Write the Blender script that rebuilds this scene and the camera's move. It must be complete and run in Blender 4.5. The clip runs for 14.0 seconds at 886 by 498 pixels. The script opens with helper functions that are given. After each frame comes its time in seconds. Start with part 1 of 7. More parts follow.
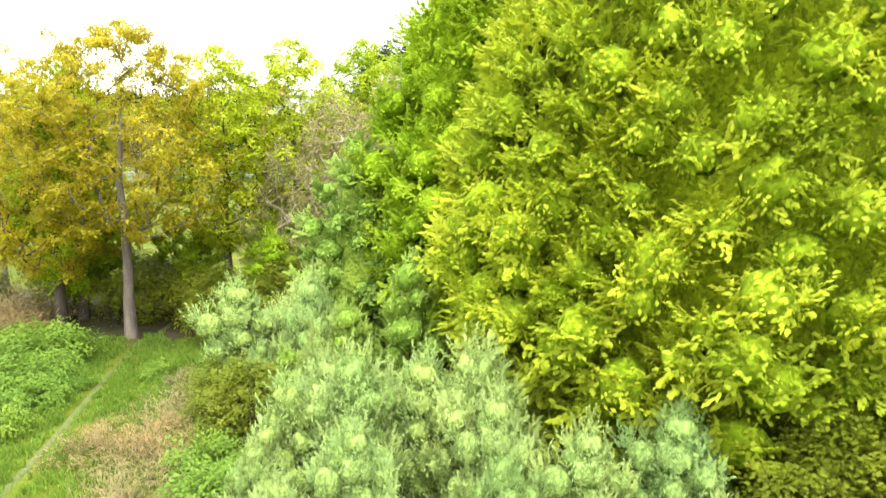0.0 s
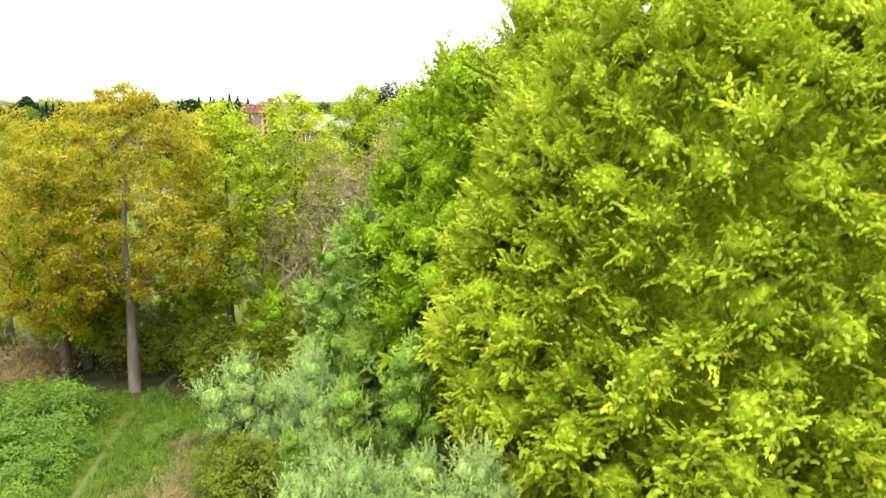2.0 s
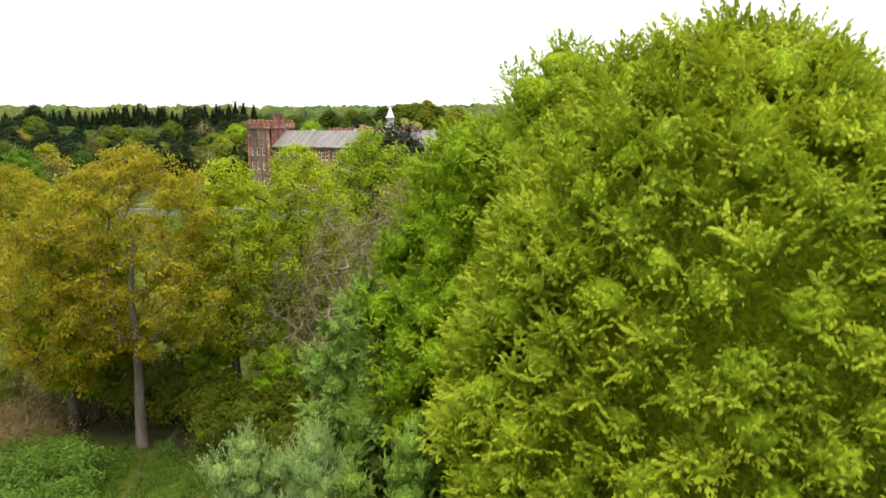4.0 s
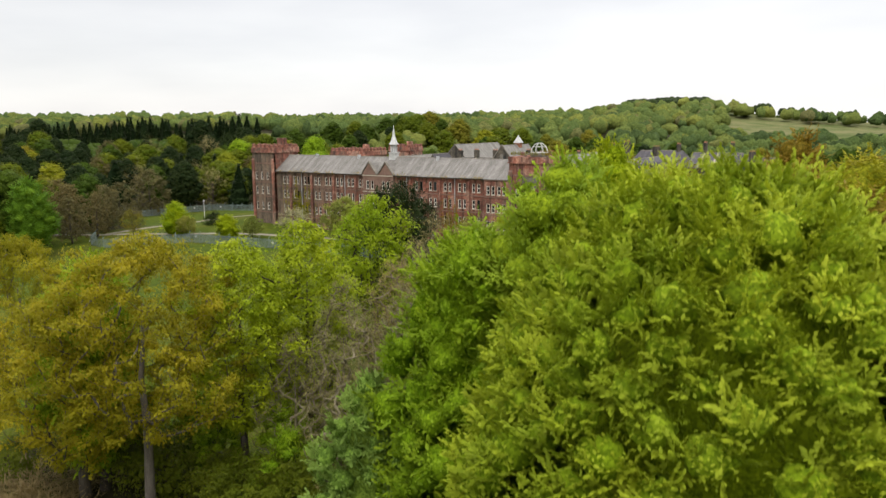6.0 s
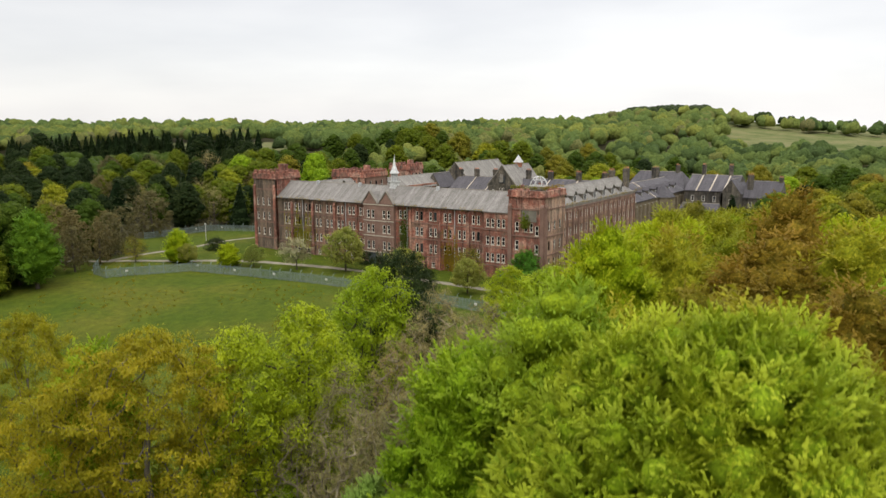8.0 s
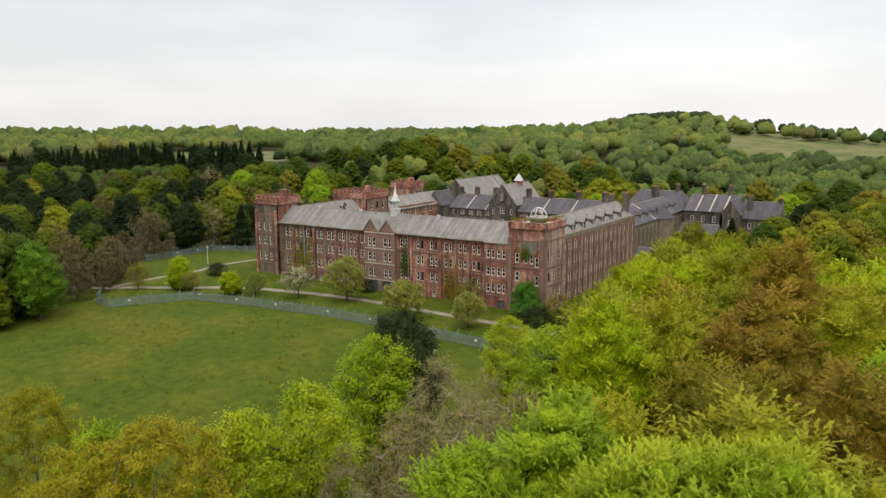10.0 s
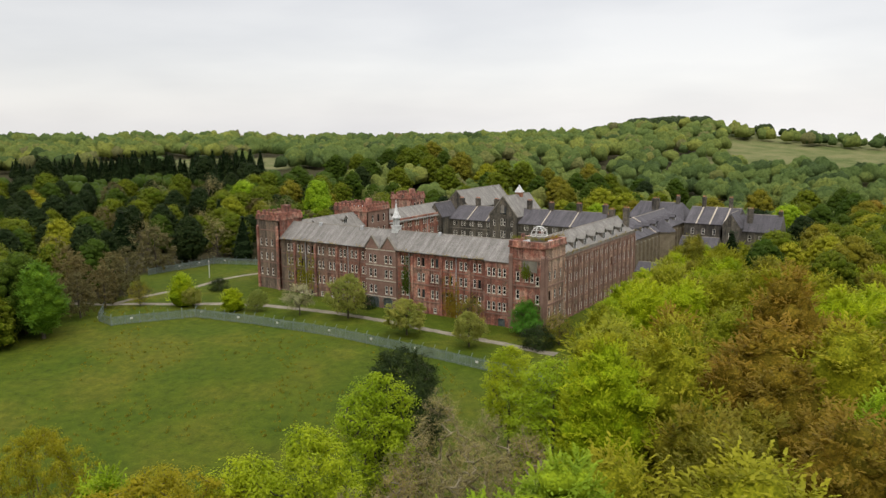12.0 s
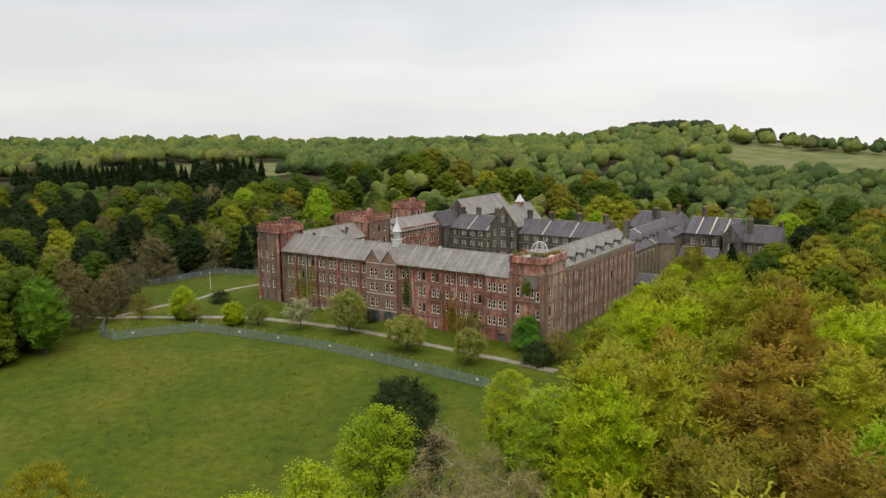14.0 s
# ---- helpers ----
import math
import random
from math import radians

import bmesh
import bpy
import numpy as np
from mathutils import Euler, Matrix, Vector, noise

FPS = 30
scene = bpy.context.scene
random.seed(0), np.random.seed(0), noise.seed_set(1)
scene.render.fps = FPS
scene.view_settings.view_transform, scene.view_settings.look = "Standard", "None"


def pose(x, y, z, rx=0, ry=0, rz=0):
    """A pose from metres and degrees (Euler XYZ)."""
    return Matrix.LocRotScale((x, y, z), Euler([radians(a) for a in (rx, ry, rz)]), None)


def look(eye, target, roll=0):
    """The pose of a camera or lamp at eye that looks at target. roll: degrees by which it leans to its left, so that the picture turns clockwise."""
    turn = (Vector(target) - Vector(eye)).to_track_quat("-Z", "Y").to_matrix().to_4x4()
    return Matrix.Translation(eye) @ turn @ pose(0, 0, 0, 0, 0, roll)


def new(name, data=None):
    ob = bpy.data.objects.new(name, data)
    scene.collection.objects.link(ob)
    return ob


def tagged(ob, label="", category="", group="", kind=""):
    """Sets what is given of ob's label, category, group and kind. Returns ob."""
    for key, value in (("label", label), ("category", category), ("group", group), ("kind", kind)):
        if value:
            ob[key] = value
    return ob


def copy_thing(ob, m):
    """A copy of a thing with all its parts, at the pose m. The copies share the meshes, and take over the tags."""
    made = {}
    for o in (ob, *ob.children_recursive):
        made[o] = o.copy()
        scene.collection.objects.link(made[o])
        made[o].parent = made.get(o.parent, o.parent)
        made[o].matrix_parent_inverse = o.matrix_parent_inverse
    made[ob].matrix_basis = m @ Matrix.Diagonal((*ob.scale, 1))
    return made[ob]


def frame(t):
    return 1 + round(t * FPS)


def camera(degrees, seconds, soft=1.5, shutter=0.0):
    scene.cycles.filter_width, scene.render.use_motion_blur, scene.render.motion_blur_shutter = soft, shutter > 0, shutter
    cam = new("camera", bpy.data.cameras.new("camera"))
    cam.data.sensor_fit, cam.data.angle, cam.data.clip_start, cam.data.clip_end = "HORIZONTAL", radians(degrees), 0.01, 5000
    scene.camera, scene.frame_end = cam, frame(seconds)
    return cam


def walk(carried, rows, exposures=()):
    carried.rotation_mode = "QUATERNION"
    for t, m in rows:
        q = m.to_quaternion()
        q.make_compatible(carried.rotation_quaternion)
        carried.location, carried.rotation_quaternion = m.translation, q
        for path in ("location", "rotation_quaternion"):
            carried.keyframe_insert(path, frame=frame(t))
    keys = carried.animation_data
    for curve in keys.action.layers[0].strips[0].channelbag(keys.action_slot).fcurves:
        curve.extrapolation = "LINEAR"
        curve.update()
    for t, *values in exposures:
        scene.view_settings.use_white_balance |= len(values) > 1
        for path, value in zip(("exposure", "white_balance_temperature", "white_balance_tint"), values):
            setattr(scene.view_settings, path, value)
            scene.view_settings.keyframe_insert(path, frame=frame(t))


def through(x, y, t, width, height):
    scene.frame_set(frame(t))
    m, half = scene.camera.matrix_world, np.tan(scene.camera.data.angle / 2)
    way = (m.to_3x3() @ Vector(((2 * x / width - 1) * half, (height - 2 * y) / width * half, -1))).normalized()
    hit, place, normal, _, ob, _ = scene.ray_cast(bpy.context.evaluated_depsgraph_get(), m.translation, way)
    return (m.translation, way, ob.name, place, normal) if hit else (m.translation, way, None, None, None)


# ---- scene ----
cam = camera(60, 14.0, soft=1.4, shutter=0.9)
PATH = [
    (0.0, 64.60, -134.30, 10.09, 80.67, 0.42, 32.78),
    (0.5, 64.65, -134.33, 11.01, 80.71, 0.42, 32.75),
    (1.0, 64.70, -134.35, 11.95, 80.76, 0.42, 32.73),
    (1.5, 64.76, -134.44, 12.91, 80.78, 0.42, 32.73),
    (2.0, 64.78, -134.52, 13.88, 80.73, 0.42, 32.69),
    (2.5, 64.76, -134.53, 14.82, 80.66, 0.42, 32.68),
    (5.0, 64.81, -134.11, 20.42, 80.71, 0.55, 33.32),
    (5.5, 64.79, -134.25, 22.00, 80.73, 0.50, 33.29),
    (6.0, 64.76, -134.37, 23.58, 80.72, 0.44, 33.28),
    (6.5, 64.73, -134.35, 25.02, 80.71, 0.38, 33.28),
    (7.0, 64.82, -134.39, 26.57, 80.71, 0.32, 33.30),
    (7.5, 64.92, -134.44, 28.35, 80.70, 0.28, 33.32),
    (8.0, 64.95, -134.43, 30.23, 80.68, 0.28, 33.33),
    (8.5, 64.96, -134.40, 32.10, 80.66, 0.30, 33.34),
    (11.0, 64.95, -134.29, 38.65, 80.66, 0.37, 33.41),
    (11.5, 64.97, -134.31, 39.44, 80.69, 0.39, 33.43),
    (12.0, 64.96, -134.31, 40.23, 80.72, 0.42, 33.43),
    (12.5, 64.96, -134.29, 41.01, 80.74, 0.43, 33.44),
    (13.0, 64.98, -134.27, 41.82, 80.76, 0.44, 33.46),
    (13.5, 64.98, -134.24, 42.63, 80.75, 0.44, 33.47),
    (14.0, 64.98, -134.22, 43.22, 80.77, 0.45, 33.48),
]
walk(cam, [(t, pose(*p)) for t, *p in PATH],
     exposures=[(0.0, 2.25), (1.0, 2.02), (2.5, 1.56), (5.0, 0.36), (7.5, 0.2), (11.0, 0.08), (14.0, 0.0)])

# ---------------------------------------------------------------- light
world = bpy.data.worlds.new("overcast_sky")
scene.world = world
world.use_nodes = True
wt = world.node_tree
wt.nodes.clear()


def wn(kind, **values):
    n = wt.nodes.new(kind)
    for k, v in values.items():
        n.inputs[k].default_value = v
    return n


w_out = wn("ShaderNodeOutputWorld")
w_add = wn("ShaderNodeAddShader")
w_clear = wn("ShaderNodeBackground", Strength=0.02)
w_cloud = wn("ShaderNodeBackground", Strength=1.0)
w_sky = wn("ShaderNodeTexSky")
w_sky.sky_type = "NISHITA"
w_sky.sun_disc = False
w_sky.sun_elevation = radians(48)
w_sky.sun_rotation = radians(150)
w_co = wn("ShaderNodeTexCoord")
w_sep = wn("ShaderNodeSeparateXYZ")
w_up = wn("ShaderNodeMath")
w_up.operation = "MAXIMUM"
w_up.inputs[1].default_value = 0.0
w_grad = wn("ShaderNodeValToRGB")
for k, (at, v) in enumerate(((0.0, 0.80), (0.14, 0.70), (0.32, 0.85), (1.0, 2.4))):
    e = w_grad.color_ramp.elements[k] if k < 2 else w_grad.color_ramp.elements.new(at)
    e.position, e.color = at, (v, v, v, 1)
w_map = wn("ShaderNodeMapping")
w_map.inputs["Scale"].default_value = (1.0, 1.0, 4.5)
w_noise = wn("ShaderNodeTexNoise", Scale=2.0, Detail=5.0, Roughness=0.5)
w_ramp = wn("ShaderNodeValToRGB")
w_ramp.color_ramp.elements[0].position = 0.36
w_ramp.color_ramp.elements[0].color = (0.86, 0.845, 0.86, 1)
w_ramp.color_ramp.elements[1].position = 0.62
w_ramp.color_ramp.elements[1].color = (1.02, 0.995, 0.985, 1)
# the cloud is thinnest to the north
w_dot = wn("ShaderNodeVectorMath")
w_dot.operation = "DOT_PRODUCT"
w_dot.inputs[1].default_value = (-0.1, 0.97, 0.2)
w_thin = wn("ShaderNodeMapRange")
for at, v in ((1, 0.6), (2, 1.0), (3, 0.94), (4, 1.08)):
    w_thin.inputs[at].default_value = v
w_glow = wn("ShaderNodeVectorMath")
w_glow.operation = "SCALE"
w_mul = wn("ShaderNodeVectorMath")
w_mul.operation = "MULTIPLY"
for a, b in ((w_co.outputs["Generated"], w_sep.inputs[0]), (w_sep.outputs["Z"], w_up.inputs[0]),
             (w_up.outputs[0], w_grad.inputs[0]), (w_co.outputs["Generated"], w_map.inputs[0]),
             (w_map.outputs[0], w_noise.inputs["Vector"]), (w_noise.outputs[0], w_ramp.inputs[0]),
             (w_ramp.outputs[0], w_mul.inputs[0]), (w_grad.outputs[0], w_mul.inputs[1]),
             (w_co.outputs["Generated"], w_dot.inputs[0]), (w_dot.outputs["Value"], w_thin.inputs[0]),
             (w_mul.outputs[0], w_glow.inputs[0]), (w_thin.outputs[0], w_glow.inputs["Scale"]), (w_glow.outputs[0], w_cloud.inputs["Color"]), (w_sky.outputs[0], w_clear.inputs["Color"]),
             (w_clear.outputs[0], w_add.inputs[0]), (w_cloud.outputs[0], w_add.inputs[1]),
             (w_add.outputs[0], w_out.inputs[0])):
    wt.links.new(a, b)
sun_data = bpy.data.lights.new("sun", "SUN")
sun_data.energy = 1.1
sun_data.angle = radians(25)
sun_data.color = (1.0, 0.97, 0.92)
sun = new("sun", sun_data)
sun.matrix_world = look((40, -60, 120), (0, 0, 0))


# ---------------------------------------------------------------- materials
def material(name):
    m = bpy.data.materials.new(name)
    m.use_nodes = True
    m.node_tree.nodes.clear()
    out = m.node_tree.nodes.new("ShaderNodeOutputMaterial")
    return m, m.node_tree, out


def node(nt, kind, links=(), **values):
    n = nt.nodes.new(kind)
    for k, v in values.items():
        n.inputs[k.replace("_", " ")].default_value = v
    for socket, source in links:
        nt.links.new(source, n.inputs[socket])
    return n


def ramp(nt, source, *stops):
    n = nt.nodes.new("ShaderNodeValToRGB")
    e = n.color_ramp.elements
    while len(e) < len(stops):
        e.new(0.5)
    for k, (at, colour) in zip(e, stops):
        k.position, k.color = at, (*colour, 1)
    nt.links.new(source, n.inputs[0])
    return n.outputs[0]


def mix(nt, kind, factor, a, b):
    n = nt.nodes.new("ShaderNodeMix")
    n.data_type, n.blend_type = "RGBA", kind
    for socket, v in ((n.inputs[0], factor), (n.inputs[6], a), (n.inputs[7], b)):
        if isinstance(v, bpy.types.NodeSocket):
            nt.links.new(v, socket)
        else:
            socket.default_value = v if not isinstance(v, tuple) else (*v, 1)
    return n.outputs[2]


MASS = {}


def leaf_material(name, dark, light, gloss=0.10, through=0.36):
    """Leaves: a colour between two greens by the tone of each spray, a drift over the crown, light through the blade."""
    MASS[name] = mass_material(name + "_mass", dark, light)
    m, nt, out = material(name)
    tone = node(nt, "ShaderNodeAttribute")
    tone.attribute_name = "tone"
    info = node(nt, "ShaderNodeObjectInfo")
    co = node(nt, "ShaderNodeTexCoord")
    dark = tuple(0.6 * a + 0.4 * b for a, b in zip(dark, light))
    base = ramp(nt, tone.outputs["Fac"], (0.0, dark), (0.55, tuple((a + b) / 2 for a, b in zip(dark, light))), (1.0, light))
    drift = node(nt, "ShaderNodeTexNoise", [("Vector", co.outputs["Object"])], Scale=0.3, Detail=2.0)
    shift = ramp(nt, drift.outputs[0], (0.35, (0.84, 0.90, 0.84)), (0.65, (1.12, 1.08, 1.0)))
    col = mix(nt, "MULTIPLY", 1.0, base, shift)
    each = ramp(nt, info.outputs["Random"], (0.0, (0.82, 0.92, 0.9)), (0.5, (1.0, 1.0, 1.0)), (1.0, (1.1, 1.05, 0.9)))
    col = mix(nt, "MULTIPLY", 1.0, col, each)
    d = node(nt, "ShaderNodeBsdfPrincipled", [("Base Color", col)], Roughness=0.55)
    d.inputs["Specular IOR Level"].default_value = gloss
    tr = node(nt, "ShaderNodeBsdfTranslucent", [("Color", col)])
    s = node(nt, "ShaderNodeMixShader", [(1, d.outputs[0]), (2, tr.outputs[0])])
    s.inputs[0].default_value = through
    nt.links.new(s.outputs[0], out.inputs[0])
    return m


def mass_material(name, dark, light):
    """The close-set leaves of a lobe: the tone of the lobe, broken up by its leaves, uneven; ramp darkened for inner
    shade.
    """
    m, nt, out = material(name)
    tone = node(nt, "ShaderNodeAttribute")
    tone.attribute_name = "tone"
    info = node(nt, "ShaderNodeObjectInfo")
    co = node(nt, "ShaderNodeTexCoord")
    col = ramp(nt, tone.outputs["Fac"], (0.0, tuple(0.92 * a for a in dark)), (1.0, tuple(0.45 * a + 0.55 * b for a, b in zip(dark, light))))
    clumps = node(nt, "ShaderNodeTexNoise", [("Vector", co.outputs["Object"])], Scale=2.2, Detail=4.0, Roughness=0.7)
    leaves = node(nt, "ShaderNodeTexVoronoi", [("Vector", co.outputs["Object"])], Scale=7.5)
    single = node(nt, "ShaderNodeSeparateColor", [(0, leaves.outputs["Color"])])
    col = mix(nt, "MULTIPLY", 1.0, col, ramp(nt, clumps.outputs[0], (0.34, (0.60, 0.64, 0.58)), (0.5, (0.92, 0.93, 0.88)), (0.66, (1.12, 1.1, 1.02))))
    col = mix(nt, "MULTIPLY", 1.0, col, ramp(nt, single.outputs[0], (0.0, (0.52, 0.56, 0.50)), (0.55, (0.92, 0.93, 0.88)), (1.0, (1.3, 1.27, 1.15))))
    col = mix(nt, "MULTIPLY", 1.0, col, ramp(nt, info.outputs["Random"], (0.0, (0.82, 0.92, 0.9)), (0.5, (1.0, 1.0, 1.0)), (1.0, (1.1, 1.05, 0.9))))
    bp = node(nt, "ShaderNodeBump", [("Height", single.outputs[1])], Strength=0.9, Distance=0.12)
    d = node(nt, "ShaderNodeBsdfPrincipled", [("Base Color", col), ("Normal", bp.outputs[0])], Roughness=0.9)
    d.inputs["Specular IOR Level"].default_value = 0.05
    nt.links.new(d.outputs[0], out.inputs[0])
    return m


def plain(name, a, b, scale=0.6, rough=0.85, bump=0.3, fine=14.0, metal=0.0, streak=None, coords="Object", random_tone=0.0):
    """A rough surface: two colours by large blotches, finer grain on top, bump."""
    m, nt, out = material(name)
    co = node(nt, "ShaderNodeTexCoord")
    v = co.outputs[coords]
    if streak:
        mp = node(nt, "ShaderNodeMapping", [(0, v)])
        mp.inputs["Scale"].default_value = streak
        v = mp.outputs[0]
    big = node(nt, "ShaderNodeTexNoise", [("Vector", v)], Scale=scale, Detail=5.0, Roughness=0.6)
    small = node(nt, "ShaderNodeTexNoise", [("Vector", co.outputs[coords])], Scale=fine, Detail=3.0)
    col = ramp(nt, big.outputs[0], (0.32, a), (0.68, b))
    grain = ramp(nt, small.outputs[0], (0.3, (0.78, 0.78, 0.78)), (0.7, (1.15, 1.15, 1.15)))
    col = mix(nt, "MULTIPLY", 0.8, col, grain)
    if random_tone:
        info = node(nt, "ShaderNodeObjectInfo")
        r = ramp(nt, info.outputs["Random"], (0.0, (1 - random_tone,) * 3), (1.0, (1 + random_tone,) * 3))
        col = mix(nt, "MULTIPLY", 1.0, col, r)
    bp = node(nt, "ShaderNodeBump", [("Height", small.outputs[0])], Strength=bump, Distance=0.05)
    d = node(nt, "ShaderNodeBsdfPrincipled", [("Base Color", col), ("Normal", bp.outputs[0])], Roughness=rough, Metallic=metal)
    d.inputs["Specular IOR Level"].default_value = 0.2
    nt.links.new(d.outputs[0], out.inputs[0])
    return m


def crown_material(name):
    """Far crowns: one tint for each crown, paled and blued to paint in haze, mottled by its leaf clumps."""
    m, nt, out = material(name)
    tint = node(nt, "ShaderNodeAttribute")
    tint.attribute_name = "tone"
    co = node(nt, "ShaderNodeTexCoord")
    col = ramp(nt, tint.outputs["Fac"], (0.0, (0.062, 0.095, 0.032)), (0.2, (0.098, 0.146, 0.042)), (0.5, (0.138, 0.186, 0.048)), (0.8, (0.185, 0.218, 0.050)), (0.9, (0.165, 0.160, 0.066)), (1.0, (0.222, 0.246, 0.052)))
    clump = node(nt, "ShaderNodeTexNoise", [("Vector", co.outputs["Object"])], Scale=0.8, Detail=6.0, Roughness=0.75)
    col = mix(nt, "MULTIPLY", 0.9, col, ramp(nt, clump.outputs[0], (0.34, (0.50, 0.54, 0.52)), (0.5, (0.98, 0.98, 0.98)), (0.66, (1.35, 1.3, 1.2))))
    bp = node(nt, "ShaderNodeBump", [("Height", clump.outputs[0])], Strength=1.0, Distance=2.0)
    d = node(nt, "ShaderNodeBsdfPrincipled", [("Base Color", col), ("Normal", bp.outputs[0])], Roughness=0.9)
    d.inputs["Specular IOR Level"].default_value = 0.05
    nt.links.new(d.outputs[0], out.inputs[0])
    return m


LEAF = {
    "beech": leaf_material("beech_leaf", (0.184, 0.252, 0.009), (0.378, 0.452, 0.034)),
    "fresh": leaf_material("fresh_leaf", (0.144, 0.240, 0.007), (0.292, 0.398, 0.020)),
    "lime": leaf_material("lime_leaf", (0.215, 0.280, 0.006), (0.39, 0.455, 0.018), through=0.45),
    "oak": leaf_material("oak_leaf", (0.184, 0.165, 0.005), (0.348, 0.304, 0.016), through=0.45),
    "haw": leaf_material("hawthorn_leaf", (0.195, 0.205, 0.030), (0.34, 0.34, 0.075), through=0.45),
    "laurel": leaf_material("laurel_leaf", (0.050, 0.150, 0.012), (0.105, 0.260, 0.028)),
    "sapling": leaf_material("sapling_leaf", (0.140, 0.225, 0.030), (0.27, 0.370, 0.070)),
    "willow": leaf_material("willow_leaf", (0.172, 0.248, 0.068), (0.345, 0.432, 0.152)),
    "gold": leaf_material("golden_leaf", (0.175, 0.184, 0.009), (0.318, 0.314, 0.022)),
    "whitebeam": leaf_material("whitebeam_leaf", (0.160, 0.240, 0.036), (0.300, 0.400, 0.085)),
    "olive": leaf_material("olive_leaf", (0.118, 0.110, 0.009), (0.245, 0.212, 0.024)),
    "green": leaf_material("green_leaf", (0.070, 0.098, 0.005), (0.155, 0.175, 0.013)),
    "deep": leaf_material("deep_leaf", (0.030, 0.058, 0.006), (0.078, 0.115, 0.012)),
    "bronze": leaf_material("bronze_leaf", (0.150, 0.106, 0.011), (0.275, 0.188, 0.025)),
    "sycamore": leaf_material("sycamore_leaf", (0.090, 0.170, 0.012), (0.190, 0.305, 0.030)),
    "russet": leaf_material("russet_leaf", (0.095, 0.080, 0.030), (0.170, 0.140, 0.056)),
    "dark": leaf_material("conifer_needle", (0.010, 0.020, 0.007), (0.032, 0.048, 0.014), gloss=0.05, through=0.1),
    "bare": leaf_material("bare_twig", (0.130, 0.112, 0.042), (0.26, 0.215, 0.090), gloss=0.05, through=0.1),
    "blossom": leaf_material("blossom_leaf", (0.17, 0.17, 0.06), (0.42, 0.38, 0.23)),
    "nettle": leaf_material("nettle_leaf", (0.068, 0.130, 0.012), (0.150, 0.240, 0.032)),
    "wood": crown_material("woodland_crown"),
    "reed": leaf_material("dry_bramble", (0.145, 0.105, 0.045), (0.29, 0.225, 0.11)),
}
BARK = plain("bark", (0.045, 0.037, 0.026), (0.10, 0.083, 0.06), scale=2.5, fine=20, streak=(3, 3, 0.5))
BARK_TWIG = plain("tan_twig_bark", (0.150, 0.125, 0.078), (0.27, 0.23, 0.150), scale=1.5, fine=10)
BARK_PALE = plain("pale_bark", (0.085, 0.07, 0.055), (0.17, 0.145, 0.115), scale=1.2, fine=12, streak=(3, 3, 0.6))


# ---------------------------------------------------------------- mesh tools
def mesh_from(name, verts, faces, mat, smooth=False):
    me = bpy.data.meshes.new(name)
    me.from_pydata(verts, [], faces)
    for m in (mat if isinstance(mat, list) else [mat]):
        me.materials.append(m)
    if smooth:
        me.polygons.foreach_set("use_smooth", np.ones(len(me.polygons), dtype=bool))
    me.update()
    return me


def part(name, me, parent, label=""):
    ob = new(name, me)
    ob.parent = parent
    if label:
        tagged(ob, label)
    return ob


def unit(v):
    return v / (np.linalg.norm(v, axis=-1, keepdims=True) + 1e-9)


def leaf_mesh(name, at, normal, length, width, mat, rng, along=None, vary=0.35, tone=None, stray=0.35):
    """Many pointed blades: at (n,3), facing normal (n,3); along: the way the blades point; tone: 0 dark to 1 light for each."""
    n = len(at)
    d = unit(rng.normal(size=(n, 3))) if along is None else unit(along + stray * rng.normal(size=(n, 3)))
    d = unit(d - normal * (d * normal).sum(1, keepdims=True))
    s = np.cross(normal, d)
    k = (1 + vary * rng.uniform(-1, 1, (n, 1)))
    a, b = d * length * k / 2, s * width * k / 2
    bend = normal * length * 0.12
    v = np.stack([at - a - bend, at + b * 0.9 - a * 0.1, at + a - bend, at - b * 0.9 - a * 0.1], 1).reshape(-1, 3)
    me = bpy.data.meshes.new(name)
    me.vertices.add(4 * n)
    me.vertices.foreach_set("co", v.astype(np.float32).ravel())
    me.loops.add(4 * n)
    me.loops.foreach_set("vertex_index", np.arange(4 * n, dtype=np.int32))
    me.polygons.add(n)
    me.polygons.foreach_set("loop_start", np.arange(0, 4 * n, 4, dtype=np.int32))
    me.materials.append(mat)
    me.update(calc_edges=True)
    if tone is None:
        tone = rng.uniform(0.15, 0.85, n)
    shade = np.clip(tone + 0.07 * rng.normal(size=n), 0, 1)
    me.attributes.new("tone", "FLOAT", "POINT").data.foreach_set("value", np.repeat(shade, 4).astype(np.float32))
    return me


class Tubes:
    """Tapered round limbs gathered into one mesh."""

    def __init__(self):
        self.v, self.f = [], []

    def add(self, pts, radii, sides=5):
        pts = [np.asarray(p, float) for p in pts]
        start = len(self.v)
        for i, (p, r) in enumerate(zip(pts, radii)):
            d = unit(pts[min(i + 1, len(pts) - 1)] - pts[max(i - 1, 0)])
            ref = np.array([1.0, 0, 0]) if abs(d[2]) > 0.8 else np.array([0, 0, 1.0])
            u = unit(np.cross(d, ref))
            w = np.cross(d, u)
            for k in range(sides):
                a = 2 * math.pi * k / sides
                self.v.append(tuple(p + r * (math.cos(a) * u + math.sin(a) * w)))
        for i in range(len(pts) - 1):
            for k in range(sides):
                a, b = start + i * sides + k, start + i * sides + (k + 1) % sides
                self.f.append((a, b, b + sides, a + sides))

    def mesh(self, name, mat):
        return mesh_from(name, self.v, self.f, mat, True)


